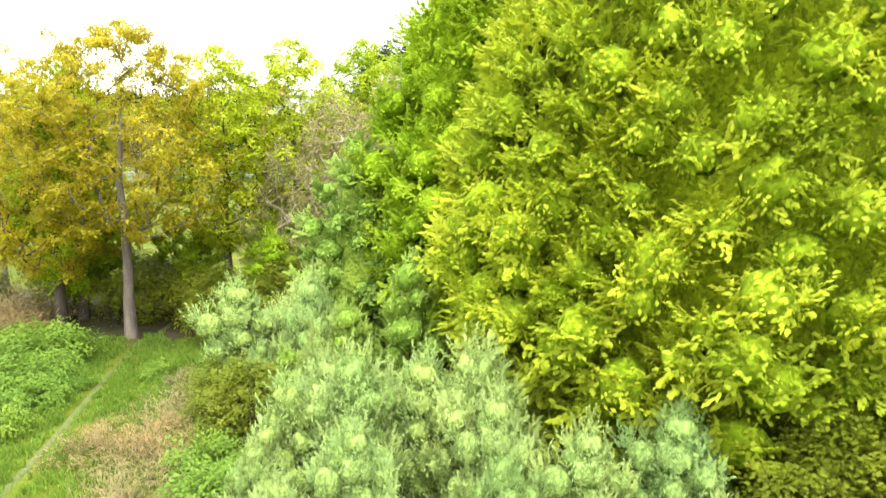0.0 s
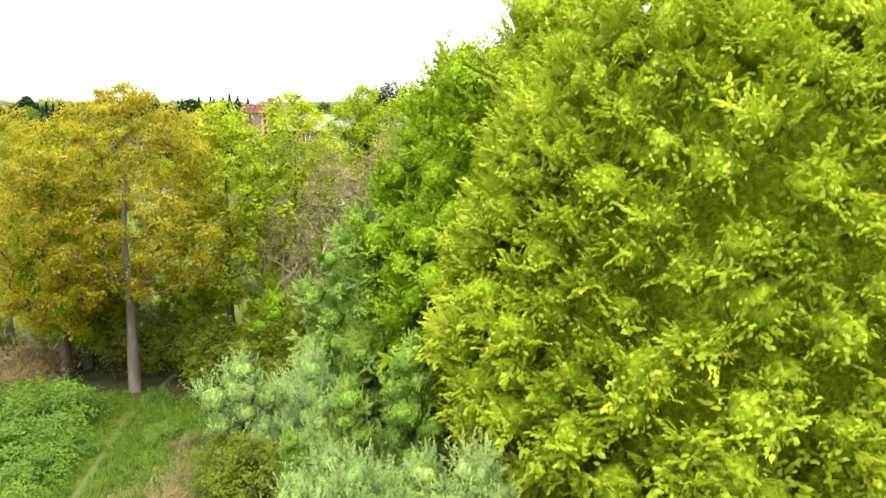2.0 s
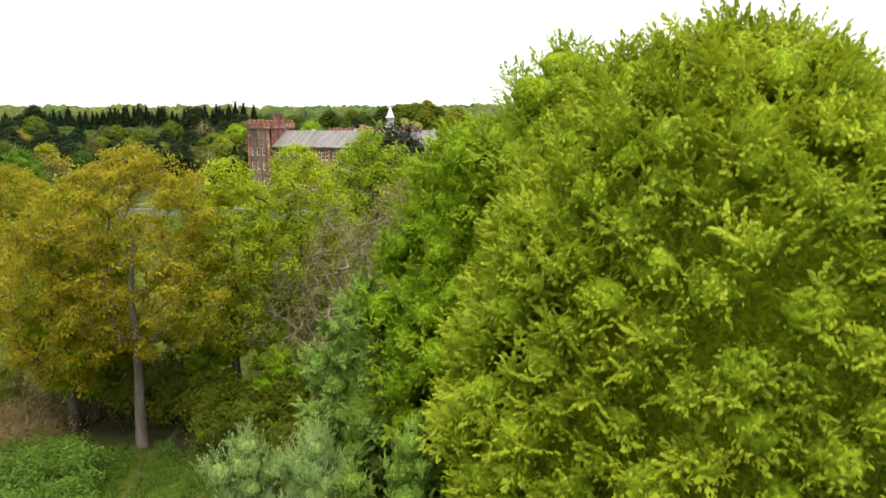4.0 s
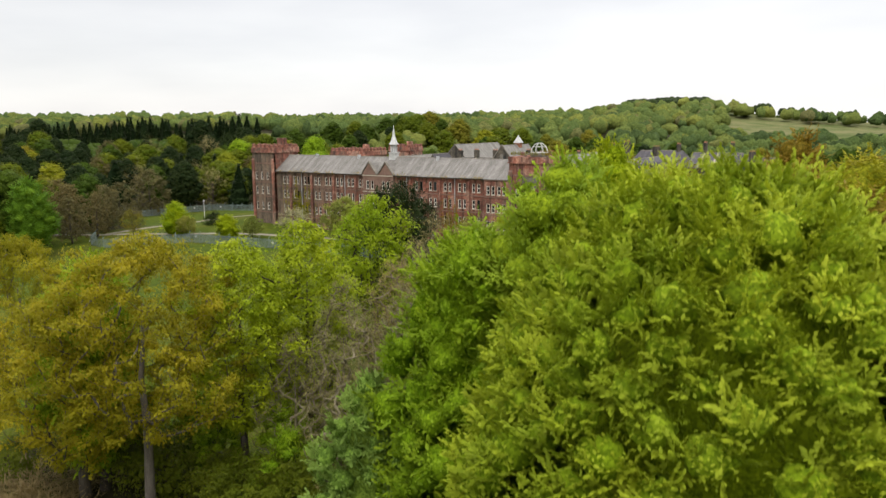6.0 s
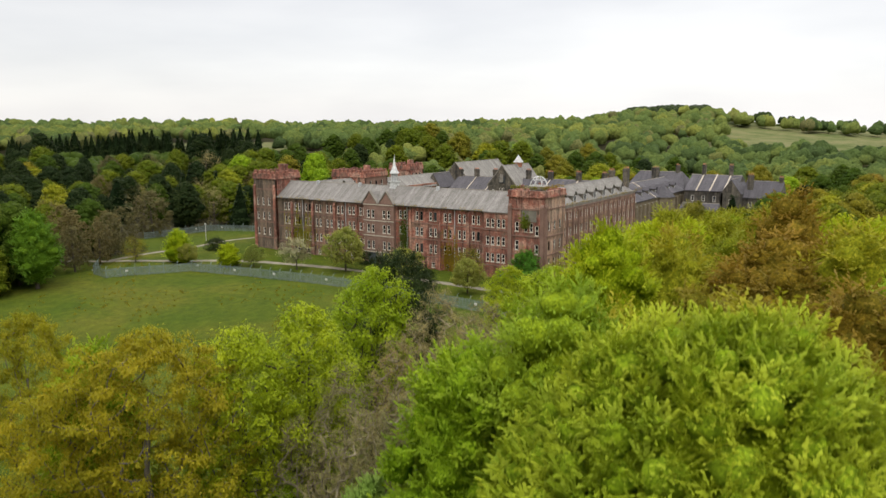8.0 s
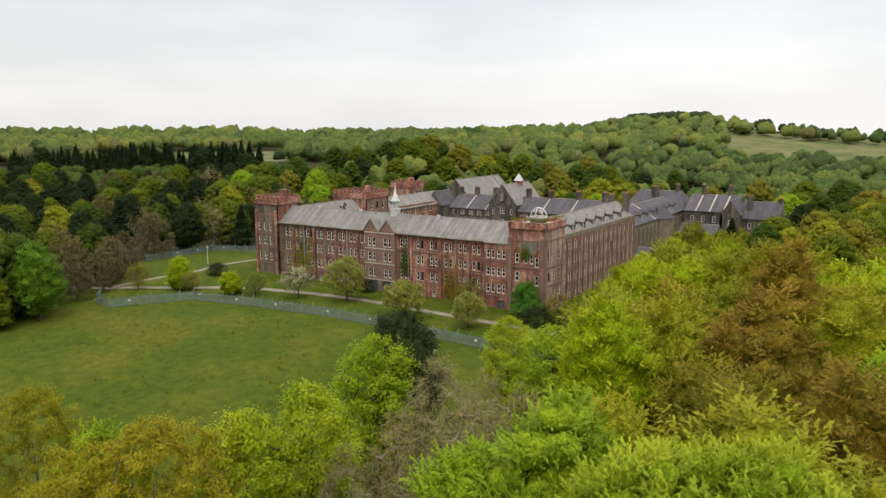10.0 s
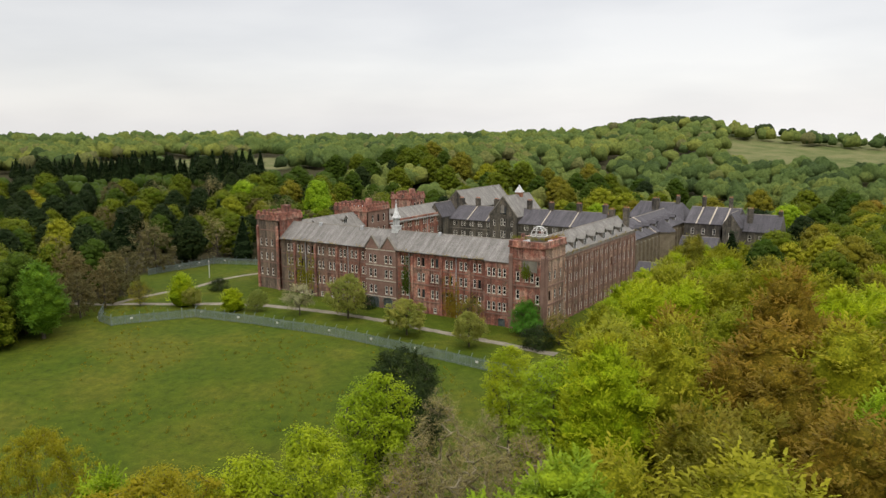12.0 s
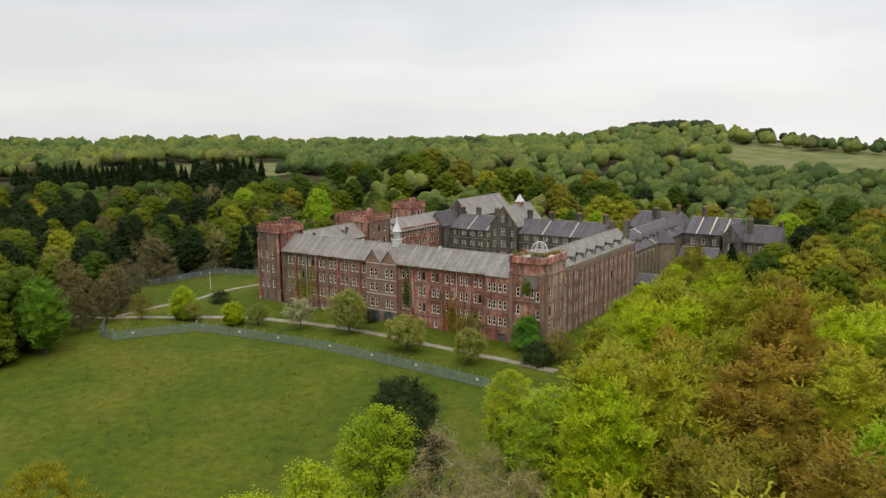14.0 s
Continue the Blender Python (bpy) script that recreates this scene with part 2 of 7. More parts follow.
PROFILE = {
    "dome": lambda u: np.sqrt(np.clip(1 - (np.clip(u - 0.25, 0, 1) / 0.75) ** 2.2, 0, 1)) * (0.78 + 0.22 * np.clip(u / 0.25, 0, 1)),
    "round": lambda u: np.sqrt(np.clip(1 - (2 * u - 1) ** 2, 0, 1)),
    "egg": lambda u: np.sqrt(np.clip(u * 3.2, 0, 1)) * np.sqrt(np.clip(1 - u ** 2.4, 0, 1)),
    "cone": lambda u: np.clip(1.05 - u, 0, 1) ** 0.85,
    "spread": lambda u: np.clip(0.55 + u * 1.1, 0, 1) * np.sqrt(np.clip(1 - (np.clip(u - 0.45, 0, 1) / 0.55) ** 2.4, 0, 1)),
}


def grow_limbs(tubes, spine, clear, heads, r0, rng, thin=0.013):
    """Limbs that fork from the stem out to every head; gives the points of the outer twigs."""
    base = len(spine)
    pos = [np.asarray(p, float) for p in spine]
    parent = [-1] + list(range(base - 1))
    open_from = next(i for i, p in enumerate(spine) if p[2] >= clear * 0.92)
    order = np.argsort(np.linalg.norm(heads - pos[open_from], axis=1))
    paths, twigs = [], []
    for i in order:
        h = heads[i]
        p = np.array(pos)
        far = np.linalg.norm(p - h, axis=1) + 0.8 * np.maximum(0, p[:, 2] - h[2] + 0.25 * np.linalg.norm(p[:, :2] - h[:2], axis=1))
        far[:open_from] = 1e9
        far[:base] *= 1.12
        j = int(np.argmin(far))
        a = pos[j]
        gap = float(np.linalg.norm(h - a))
        n = max(2, int(math.ceil(gap / 1.1)))
        line = [j]
        wave = rng.normal(0, 0.05 * gap, 3)
        for k in range(1, n + 1):
            f = k / n
            q = a + (h - a) * f + math.sin(math.pi * f) * (wave + np.array([0, 0, -0.05 * gap])) + (rng.normal(0, 0.05, 3) if k < n else 0)
            pos.append(q)
            parent.append(line[-1])
            line.append(len(pos) - 1)
            if f > 0.45:
                twigs.append(q)
        paths.append(line)
    load = np.zeros(len(pos))
    for line in paths:
        k = line[-1]
        while k >= 0:
            load[k] += 1
            k = parent[k]
    for line in paths:
        r = [min(thin * load[k] ** 0.52 + 0.006, r0 * 0.62) for k in line]
        r[0] = min(r[0], r[1] * 1.25)
        tubes.add([pos[k] for k in line], r, 5 if r[1] > 0.05 else 3)
    return np.array(twigs)


def lobe_bodies(c, radius, squash, tone, leaf, rng):
    """The close-set inner leaves of each lobe as an uneven ball, all lobes in one mesh."""
    turns, levels = 9, 5
    el = np.radians(np.linspace(-70, 84, levels))
    az = np.arange(turns) * 2 * math.pi / turns
    ring = np.stack([np.outer(np.cos(el), np.cos(az)), np.outer(np.cos(el), np.sin(az)), np.outer(np.sin(el), np.ones(turns))], -1).reshape(-1, 3)
    k, j = np.meshgrid(np.arange(levels - 1), np.arange(turns), indexing="ij")
    quads = np.stack([k * turns + j, k * turns + (j + 1) % turns, (k + 1) * turns + (j + 1) % turns, (k + 1) * turns + j], -1).reshape(-1, 4)
    n = len(c)
    v = c[:, None, :] + ring[None] * (radius[:, None] * rng.uniform(0.78, 1.12, (n, len(ring))))[..., None] * np.array([1, 1, squash])
    f = (quads[None] + (np.arange(n) * len(ring))[:, None, None]).reshape(-1, 4)
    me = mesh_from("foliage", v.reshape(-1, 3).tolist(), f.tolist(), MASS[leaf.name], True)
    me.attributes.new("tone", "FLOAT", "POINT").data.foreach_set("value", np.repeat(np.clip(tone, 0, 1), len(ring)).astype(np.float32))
    return me


def make_tree(name, label, leaf, height, radius, clear=0.15, profile="round", clumps=200, per=40, blade=(0.4, 0.28),
              clump=0.9, flat=0.55, shell=0.5, limbs=9, seed=1, bark=None, trunk=None, lump=0.22, rise=0.0, twigs=0.3, category="tree",
              crest=0.3, group="", core=0, reach=0.8, style="clump", size=0.72, solid=0.0, squash=0.8, fronds=12, forked=False, thin=None):
    """A tree at the origin: an empty with a trunk with limbs, and a crown of many blades.
    style: clump, loose leafy clumps; lobe, rounded leafy lobes; spray, boughs fanned out into feathered twigs; tuft, leaves about the ends of forked limbs.
    thin: the way towards the side that has its full count of boughs."""
    rng = np.random.default_rng(seed)
    base = new(name)
    base.empty_display_size = 0.5
    tagged(base, label, category, group or name.replace("_", " ") + "s")
    z0, z1 = height * clear, height
    nb = max(8, clumps)
    grid = np.linspace(0, 1, 201)
    shape_at = PROFILE[profile](grid)
    peak = int(np.argmax(shape_at))
    ph = rng.uniform(0, 6.28, 6)
    lean = rng.normal(0, 0.016 * height, 2)
    ball_size = 0.0
    if style == "clump":
        # over an uneven envelope: its sides and its top
        side = rng.uniform(0, 1, nb * 8)
        side = side[rng.uniform(0, 1, len(side)) < PROFILE[profile](side) + 0.05]
        n_cap = int(nb * crest)
        over = np.interp(-np.sqrt(rng.uniform(0, 1, nb))[:n_cap], -shape_at[peak:], grid[peak:])
        u = np.concatenate([over, side[:nb - n_cap]])
        nb = len(u)
        ang = rng.uniform(0, 2 * math.pi, nb)
        bumps = 1 + lump * (0.5 * np.sin(3 * ang + ph[0] + 5 * u) + 0.4 * np.sin(5 * ang + ph[1] - 7 * u) + 0.35 * np.sin(2 * ang + ph[2] + 11 * u)
                            + 0.3 * np.sin(9 * ang + ph[3] + 17 * u))
        rho = (shell + (1 - shell) * np.sqrt(rng.uniform(0, 1, nb))) * bumps
        rho[:n_cap] = 0.9 + 0.1 * bumps[:n_cap]
        rad = PROFILE[profile](u) * radius * rho
        fall = np.where(np.arange(nb) < n_cap, rng.uniform(0.86, 1.0, nb), 1.0)
        c = np.stack([lean[0] * u + rad * np.cos(ang), lean[1] * u + rad * np.sin(ang), z0 + (z1 - z0) * u * (0.94 + 0.06 * bumps) * fall], 1)
        mid = np.array([lean[0] / 2, lean[1] / 2, z0 + (z1 - z0) * 0.4])
        out = unit((c - mid) / np.array([radius, radius, (z1 - z0) / 2]))
    else:
        # evenly spread over the envelope's area, with a little disorder
        dr, dz = np.diff(shape_at) * radius, np.diff(grid) * (z1 - z0)
        ds = np.hypot(dr, dz)
        area = (shape_at[1:] + shape_at[:-1]) / 2 * radius * ds * 2 * math.pi
        total = np.cumsum(area)

        def spread(count, sink, low, stir=0.12):
            """Points evenly over the envelope, sunk below it, and its normals there."""
            at = (np.arange(count) + rng.uniform(0.2, 0.8, count)) / count * total[-1]
            cell = np.minimum(np.searchsorted(total, at), 199)
            u, ang = grid[cell], np.arange(count) * 2.39996 + rng.normal(0, stir, count)
            bumps = 1 + lump * (0.4 * np.sin(3 * ang + ph[0] + 4 * u) + 0.35 * np.sin(5 * ang + ph[1] - 6 * u) + 0.3 * np.sin(2 * ang + ph[2] + 9 * u))
            rad = (shape_at[cell] * radius - sink) * bumps * rng.uniform(shell, 1.0, count)
            z = z0 + (z1 - z0) * u * (0.95 + 0.02 * (bumps - 1) / max(lump, 0.01)) * rng.uniform(low, 1.0, count)
            p = np.stack([lean[0] * u + rad * np.cos(ang), lean[1] * u + rad * np.sin(ang), z], 1)
            return p, unit(np.stack([np.cos(ang) * dz[cell] / ds[cell], np.sin(ang) * dz[cell] / ds[cell], -dr[cell] / ds[cell]], 1))

        ball_size = size * math.sqrt(total[-1] / nb)
        c, out = spread(nb, (0.65 if style == "lobe" else 0.4) * ball_size, 0.9 if style == "tuft" else 0.97)
    n = len(c)
    # trunk and limbs
    t = Tubes()
    r0 = trunk or height * 0.018
    top = z0 + (z1 - z0) * (0.62 if forked else 0.75)
    spine = [np.array([lean[0] * k * 0.7 + rng.normal(0, 0.006 * height) * (k > 0), lean[1] * k * 0.7 + rng.normal(0, 0.006 * height) * (k > 0), top * k])
             for k in np.linspace(0, 1, 7)]
    spine[0] = spine[0] - np.array([0, 0, 0.6])
    t.add(spine, [r0 * q for q in (1.35, 1.0, 0.86, 0.72, 0.55, 0.38, 0.12)], 8)
    ends = []
    if forked:
        ends = grow_limbs(t, spine, z0, c, r0, rng)
    else:
        order = rng.permutation(n)
        for i in range(limbs):
            tip = c[order[i % n]] * np.array([reach, reach, 0.94])
            k = np.clip((tip[2] / top) * rng.uniform(0.45, 0.7), max(clear * 0.9, 0.1), 0.92)
            q = k * 6
            a = spine[int(q)] + (spine[min(int(q) + 1, 6)] - spine[int(q)]) * (q - int(q))
            m1 = a + (tip - a) * 0.4 + np.array([0, 0, 0.06 * height * rng.uniform(0, 1)]) + rng.normal(0, 0.02 * height, 3)
            m2 = a + (tip - a) * 0.72 + np.array([0, 0, 0.05 * height * rng.uniform(0, 1)]) + rng.normal(0, 0.02 * height, 3)
            rr = r0 * (1 - k) * 0.62 + 0.03
            t.add([a, m1, m2, tip], [rr, rr * 0.7, rr * 0.42, 0.015], 5)
            ends += [m1, m2, tip]
        if ends:
            ends = np.array(ends)
            for j in rng.permutation(n)[:int(n * twigs)]:
                e = ends[np.argmin(((ends - c[j]) ** 2).sum(1))]
                bend = (e + c[j]) / 2 + np.array([0, 0, 0.25]) + rng.normal(0, 0.15, 3)
                t.add([e, bend, c[j]], [0.045, 0.03, 0.01], 3)
    part("trunk", t.mesh("trunk", bark or BARK), base)
    idx = np.repeat(np.arange(n), per)
    tilt = np.array([0, 0, rise])
    own = np.clip(rng.normal(0.5, 0.16, n), 0.05, 0.95)
    if style == "clump":
        # each clump is a flat spray that reaches outwards
        e1 = unit(out * np.array([1, 1, 0.45]) + tilt + 0.35 * rng.normal(size=(n, 3)))
        e3 = unit(np.array([0, 0, 1.0]) + 0.35 * out + 0.22 * rng.normal(size=(n, 3)))
        e3 = unit(e3 - e1 * (e1 * e3).sum(1, keepdims=True))
        e2 = np.cross(e3, e1)
        wide = (clump * rng.uniform(0.6, 1.35, (n, 1)))[idx]
        q = np.clip(rng.normal(size=(n * per, 3)), -1.9, 1.7)
        taper = np.clip(1.1 - 0.35 * q[:, :1], 0.25, 1.6)
        at = c[idx] + wide * (e1[idx] * q[:, :1] * 1.15 + e2[idx] * q[:, 1:2] * 0.75 * taper + e3[idx] * (q[:, 2:] * flat - 0.10 * q[:, :1] ** 2))
        nrm = unit(e3[idx] * 0.9 + out[idx] * 0.75 + 0.26 * rng.normal(size=(n * per, 3)))
        along = e1[idx] + 0.6 * e2[idx] * q[:, 1:2] + tilt
        tone = own[idx] + 0.10 * q[:, 0]
    elif style == "tuft":
        # loose tufts about the twig ends
        spots = np.concatenate([c, ends[rng.permutation(len(ends))[:int(len(ends) * twigs)]]])
        idx = np.repeat(np.arange(len(spots)), per)
        big = (clump * rng.uniform(0.55, 1.35, (len(spots), 1)))[idx]
        ball = unit(rng.normal(size=(len(idx), 3)))
        at = spots[idx] + ball * big * rng.uniform(0.25, 1.0, (len(idx), 1)) * np.array([1, 1, squash])
        nrm = unit(0.7 * ball + np.array([0, 0, 0.75]) + 0.25 * rng.normal(size=ball.shape))
        along = ball + np.array([0, 0, rise])
        # light from above is painted in: each tuft's tone rises towards its top
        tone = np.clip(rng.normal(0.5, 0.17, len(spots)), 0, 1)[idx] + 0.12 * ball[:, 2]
    elif style == "lobe":
        # rounded lobes, leafy on their outer sides
        ball = unit(rng.normal(size=(n * per, 3)))
        side = (ball * (out[idx] + np.array([0, 0, 0.55]))).sum(1, keepdims=True)
        ball = np.where(side < -0.25, -ball, ball)
        big = (ball_size * rng.uniform(0.6, 1.35, (n, 1)))[idx]
        rough = 1 + 0.16 * np.sin(ball[:, :1] * 7 + idx[:, None]) * np.sin(ball[:, 1:2] * 6 + ball[:, 2:] * 5)
        at = c[idx] + ball * big * rough * rng.uniform(0.86, 1.32, (n * per, 1)) * np.array([1, 1, squash])
        nrm = unit(ball * 1.0 + np.array([0, 0, 0.3]) + 0.17 * rng.normal(size=(n * per, 3)))
        along = rng.normal(size=(n * per, 3)) + np.array([0, 0, -0.5])
        tone = own[idx] + 0.10 * np.sin(ball[:, 0] * 6 + idx) * np.sin(ball[:, 1] * 5)
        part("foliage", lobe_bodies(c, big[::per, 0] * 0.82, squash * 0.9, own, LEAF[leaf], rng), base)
    else:
        # rounded limbs of close-set leaves; out of each grow boughs that fan into plumes of twigs
        take = max(4, n // (15 if thin else 11))
        ball_size = size * 0.56 * math.sqrt(total[-1] / take)
        big = ball_size * rng.uniform(0.75, 1.25, take)
        lead, limb_out = spread(take, 0.4 * ball_size, 0.97, 0.06)
        lead = lead - limb_out * (0.36 * big)[:, None]
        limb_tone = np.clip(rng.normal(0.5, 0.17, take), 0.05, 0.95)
        # the bodies' tone is lowered to paint shade between the plumes
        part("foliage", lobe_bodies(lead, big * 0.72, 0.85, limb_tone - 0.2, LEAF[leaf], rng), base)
        limb = np.arange(n) % take
        if thin:
            limb = limb[(lead[limb, :2] @ np.array(thin) > -0.2 * radius) | (rng.uniform(0, 1, n) < 0.4)]
            n = len(limb)
        ball = unit(rng.normal(size=(n, 3)) * np.array([1, 1, 0.9]) + 0.7 * limb_out[limb] + np.array([0, 0, 0.25]))
        root0 = lead[limb] + ball * (big[limb] * rng.uniform(0.62, 1.0, n))[:, None] * np.array([1, 1, 0.85])
        up = np.array([0, 0, 1.0])
        e1 = unit(ball * 0.75 + up * (0.30 + rise) * (1 - 0.5 * squash * (ball[:, 2:] < 0)) + 0.25 * limb_out[limb] + 0.22 * rng.normal(size=(n, 3)))
        e3 = unit(up - e1 * e1[:, 2:] + 0.01 * rng.normal(size=(n, 3)))
        e2 = np.cross(e3, e1)
        roll = rng.normal(0, 0.7, (n, 1))
        e2, e3 = e2 * np.cos(roll) + e3 * np.sin(roll), e3 * np.cos(roll) - e2 * np.sin(roll)
        span = big[limb] * rng.uniform(0.8, 1.25, n)
        m = n * fronds
        b = np.repeat(np.arange(n), fronds)
        s = np.tile((np.arange(fronds) + 0.5) / fronds, n) + 0.05 * rng.normal(size=m)
        hand = np.where(np.arange(m) % 2 == 0, 1.0, -1.0)
        swing = hand * np.radians(58 - 46 * s + 9 * rng.normal(size=m))
        way = unit(np.cos(swing)[:, None] * e1[b] + np.sin(swing)[:, None] * e2[b] + e3[b] * (0.14 * rng.normal(size=(m, 1))))
        reach_f = span[b] * (0.66 - 0.16 * s) * rng.uniform(0.75, 1.25, m)
        root = root0[b] + e1[b] * ((s - 0.65) * 0.55 * span[b])[:, None]
        f = np.repeat(np.arange(m), per)
        g = np.tile((np.arange(per) + 0.5) / per, m)
        across = unit(np.cross(e3[b], way))
        side = rng.uniform(-1, 1, m * per)
        plump = 0.15 * span[b][f] * np.minimum(1, 3.2 * g + 0.3) * (1.02 - g) ** 0.65
        at = root[f] + way[f] * (g * reach_f[f])[:, None] + up * ((0.22 - 0.1 * squash) * g ** 2 * reach_f[f])[:, None] + across[f] * (side * plump)[:, None]
        at = at + e3[b][f] * (0.4 * plump * (1 - side ** 2) + 0.2 * plump * rng.normal(size=m * per))[:, None]
        nrm = unit(e3[b][f] + 0.6 * across[f] * side[:, None] + 0.3 * ball[b][f] + up * 0.6 + 0.16 * rng.normal(size=at.shape))
        along = way[f] + across[f] * side[:, None] * 0.45
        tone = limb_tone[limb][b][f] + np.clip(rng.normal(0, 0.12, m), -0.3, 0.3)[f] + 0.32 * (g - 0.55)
        # the leafy skin of the limbs, toned down for shade under the plumes
        k = np.repeat(np.arange(take), per * 5)
        skin = unit(rng.normal(size=(len(k), 3)) + 0.6 * limb_out[k])
        at = np.concatenate([at, lead[k] + skin * (big[k] * rng.uniform(0.72, 1.0, len(k)))[:, None] * np.array([1, 1, 0.85])])
        nrm = np.concatenate([nrm, unit(skin * 0.8 + up * 0.6 + 0.2 * rng.normal(size=skin.shape))])
        along = np.concatenate([along, rng.normal(size=skin.shape) + up * 0.5])
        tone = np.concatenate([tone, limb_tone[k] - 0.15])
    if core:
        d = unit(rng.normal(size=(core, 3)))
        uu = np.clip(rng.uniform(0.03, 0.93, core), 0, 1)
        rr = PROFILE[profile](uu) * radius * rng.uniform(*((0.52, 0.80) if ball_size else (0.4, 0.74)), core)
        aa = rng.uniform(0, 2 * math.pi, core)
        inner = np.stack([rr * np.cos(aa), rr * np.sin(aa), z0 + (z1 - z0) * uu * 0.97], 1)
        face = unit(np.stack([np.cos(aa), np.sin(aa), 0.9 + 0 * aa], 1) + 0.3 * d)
        # a low tone paints these inner leaves as if in the crown's shade
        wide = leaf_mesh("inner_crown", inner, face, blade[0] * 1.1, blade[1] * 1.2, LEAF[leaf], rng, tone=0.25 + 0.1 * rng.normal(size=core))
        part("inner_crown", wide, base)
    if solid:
        # the dense inside of the crown, a shell with shade put into its tone
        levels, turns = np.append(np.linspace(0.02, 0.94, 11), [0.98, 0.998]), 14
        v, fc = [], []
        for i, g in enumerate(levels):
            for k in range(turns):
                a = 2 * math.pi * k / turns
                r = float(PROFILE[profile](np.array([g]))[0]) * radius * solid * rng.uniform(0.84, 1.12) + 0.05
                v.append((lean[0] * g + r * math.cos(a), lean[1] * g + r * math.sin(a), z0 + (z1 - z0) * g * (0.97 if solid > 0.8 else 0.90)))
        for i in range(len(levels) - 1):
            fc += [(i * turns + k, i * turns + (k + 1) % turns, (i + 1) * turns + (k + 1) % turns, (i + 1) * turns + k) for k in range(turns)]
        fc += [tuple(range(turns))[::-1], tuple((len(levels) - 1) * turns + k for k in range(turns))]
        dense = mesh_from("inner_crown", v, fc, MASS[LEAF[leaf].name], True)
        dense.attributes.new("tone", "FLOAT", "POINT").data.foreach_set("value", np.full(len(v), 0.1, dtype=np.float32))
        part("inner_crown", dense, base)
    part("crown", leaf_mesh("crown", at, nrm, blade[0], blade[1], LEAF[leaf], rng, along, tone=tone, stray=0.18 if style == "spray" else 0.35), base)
    return base


# ---------------------------------------------------------------- ground
def smooth(a, b, v):
    k = np.clip((v - a) / (b - a), 0, 1)
    return k * k * (3 - 2 * k)


def ground_z(x, y):
    x, y = np.asarray(x, float), np.asarray(y, float)
    z = -1.0 - 2.8 * smooth(-20, -105, y) + 0.9 * smooth(-50, -82, x) * smooth(-30, 0, y)
    r = np.hypot(x - 65, y + 134)
    left = smooth(-100, -300, x - 0.4 * y)
    z = z - 5 * smooth(170, 330, r) * (1 - left) + 23 * smooth(300, 720, r) + 9 * left * smooth(230, 400, r) * (1 - smooth(420, 640, r))
    z = z + 12 * np.exp(-(((x + 145) / 95) ** 2 + ((y - 560) / 90) ** 2)) - 0.05 * np.maximum(r - 790, 0)
    z = z + smooth(5, 40, np.abs(y - 20) + 0 * x) * 0.25 * (np.sin(x * 0.09 + 1) * np.sin(y * 0.07) + 0.5 * np.sin(x * 0.21) * np.sin(y * 0.19 + 2))
    return z


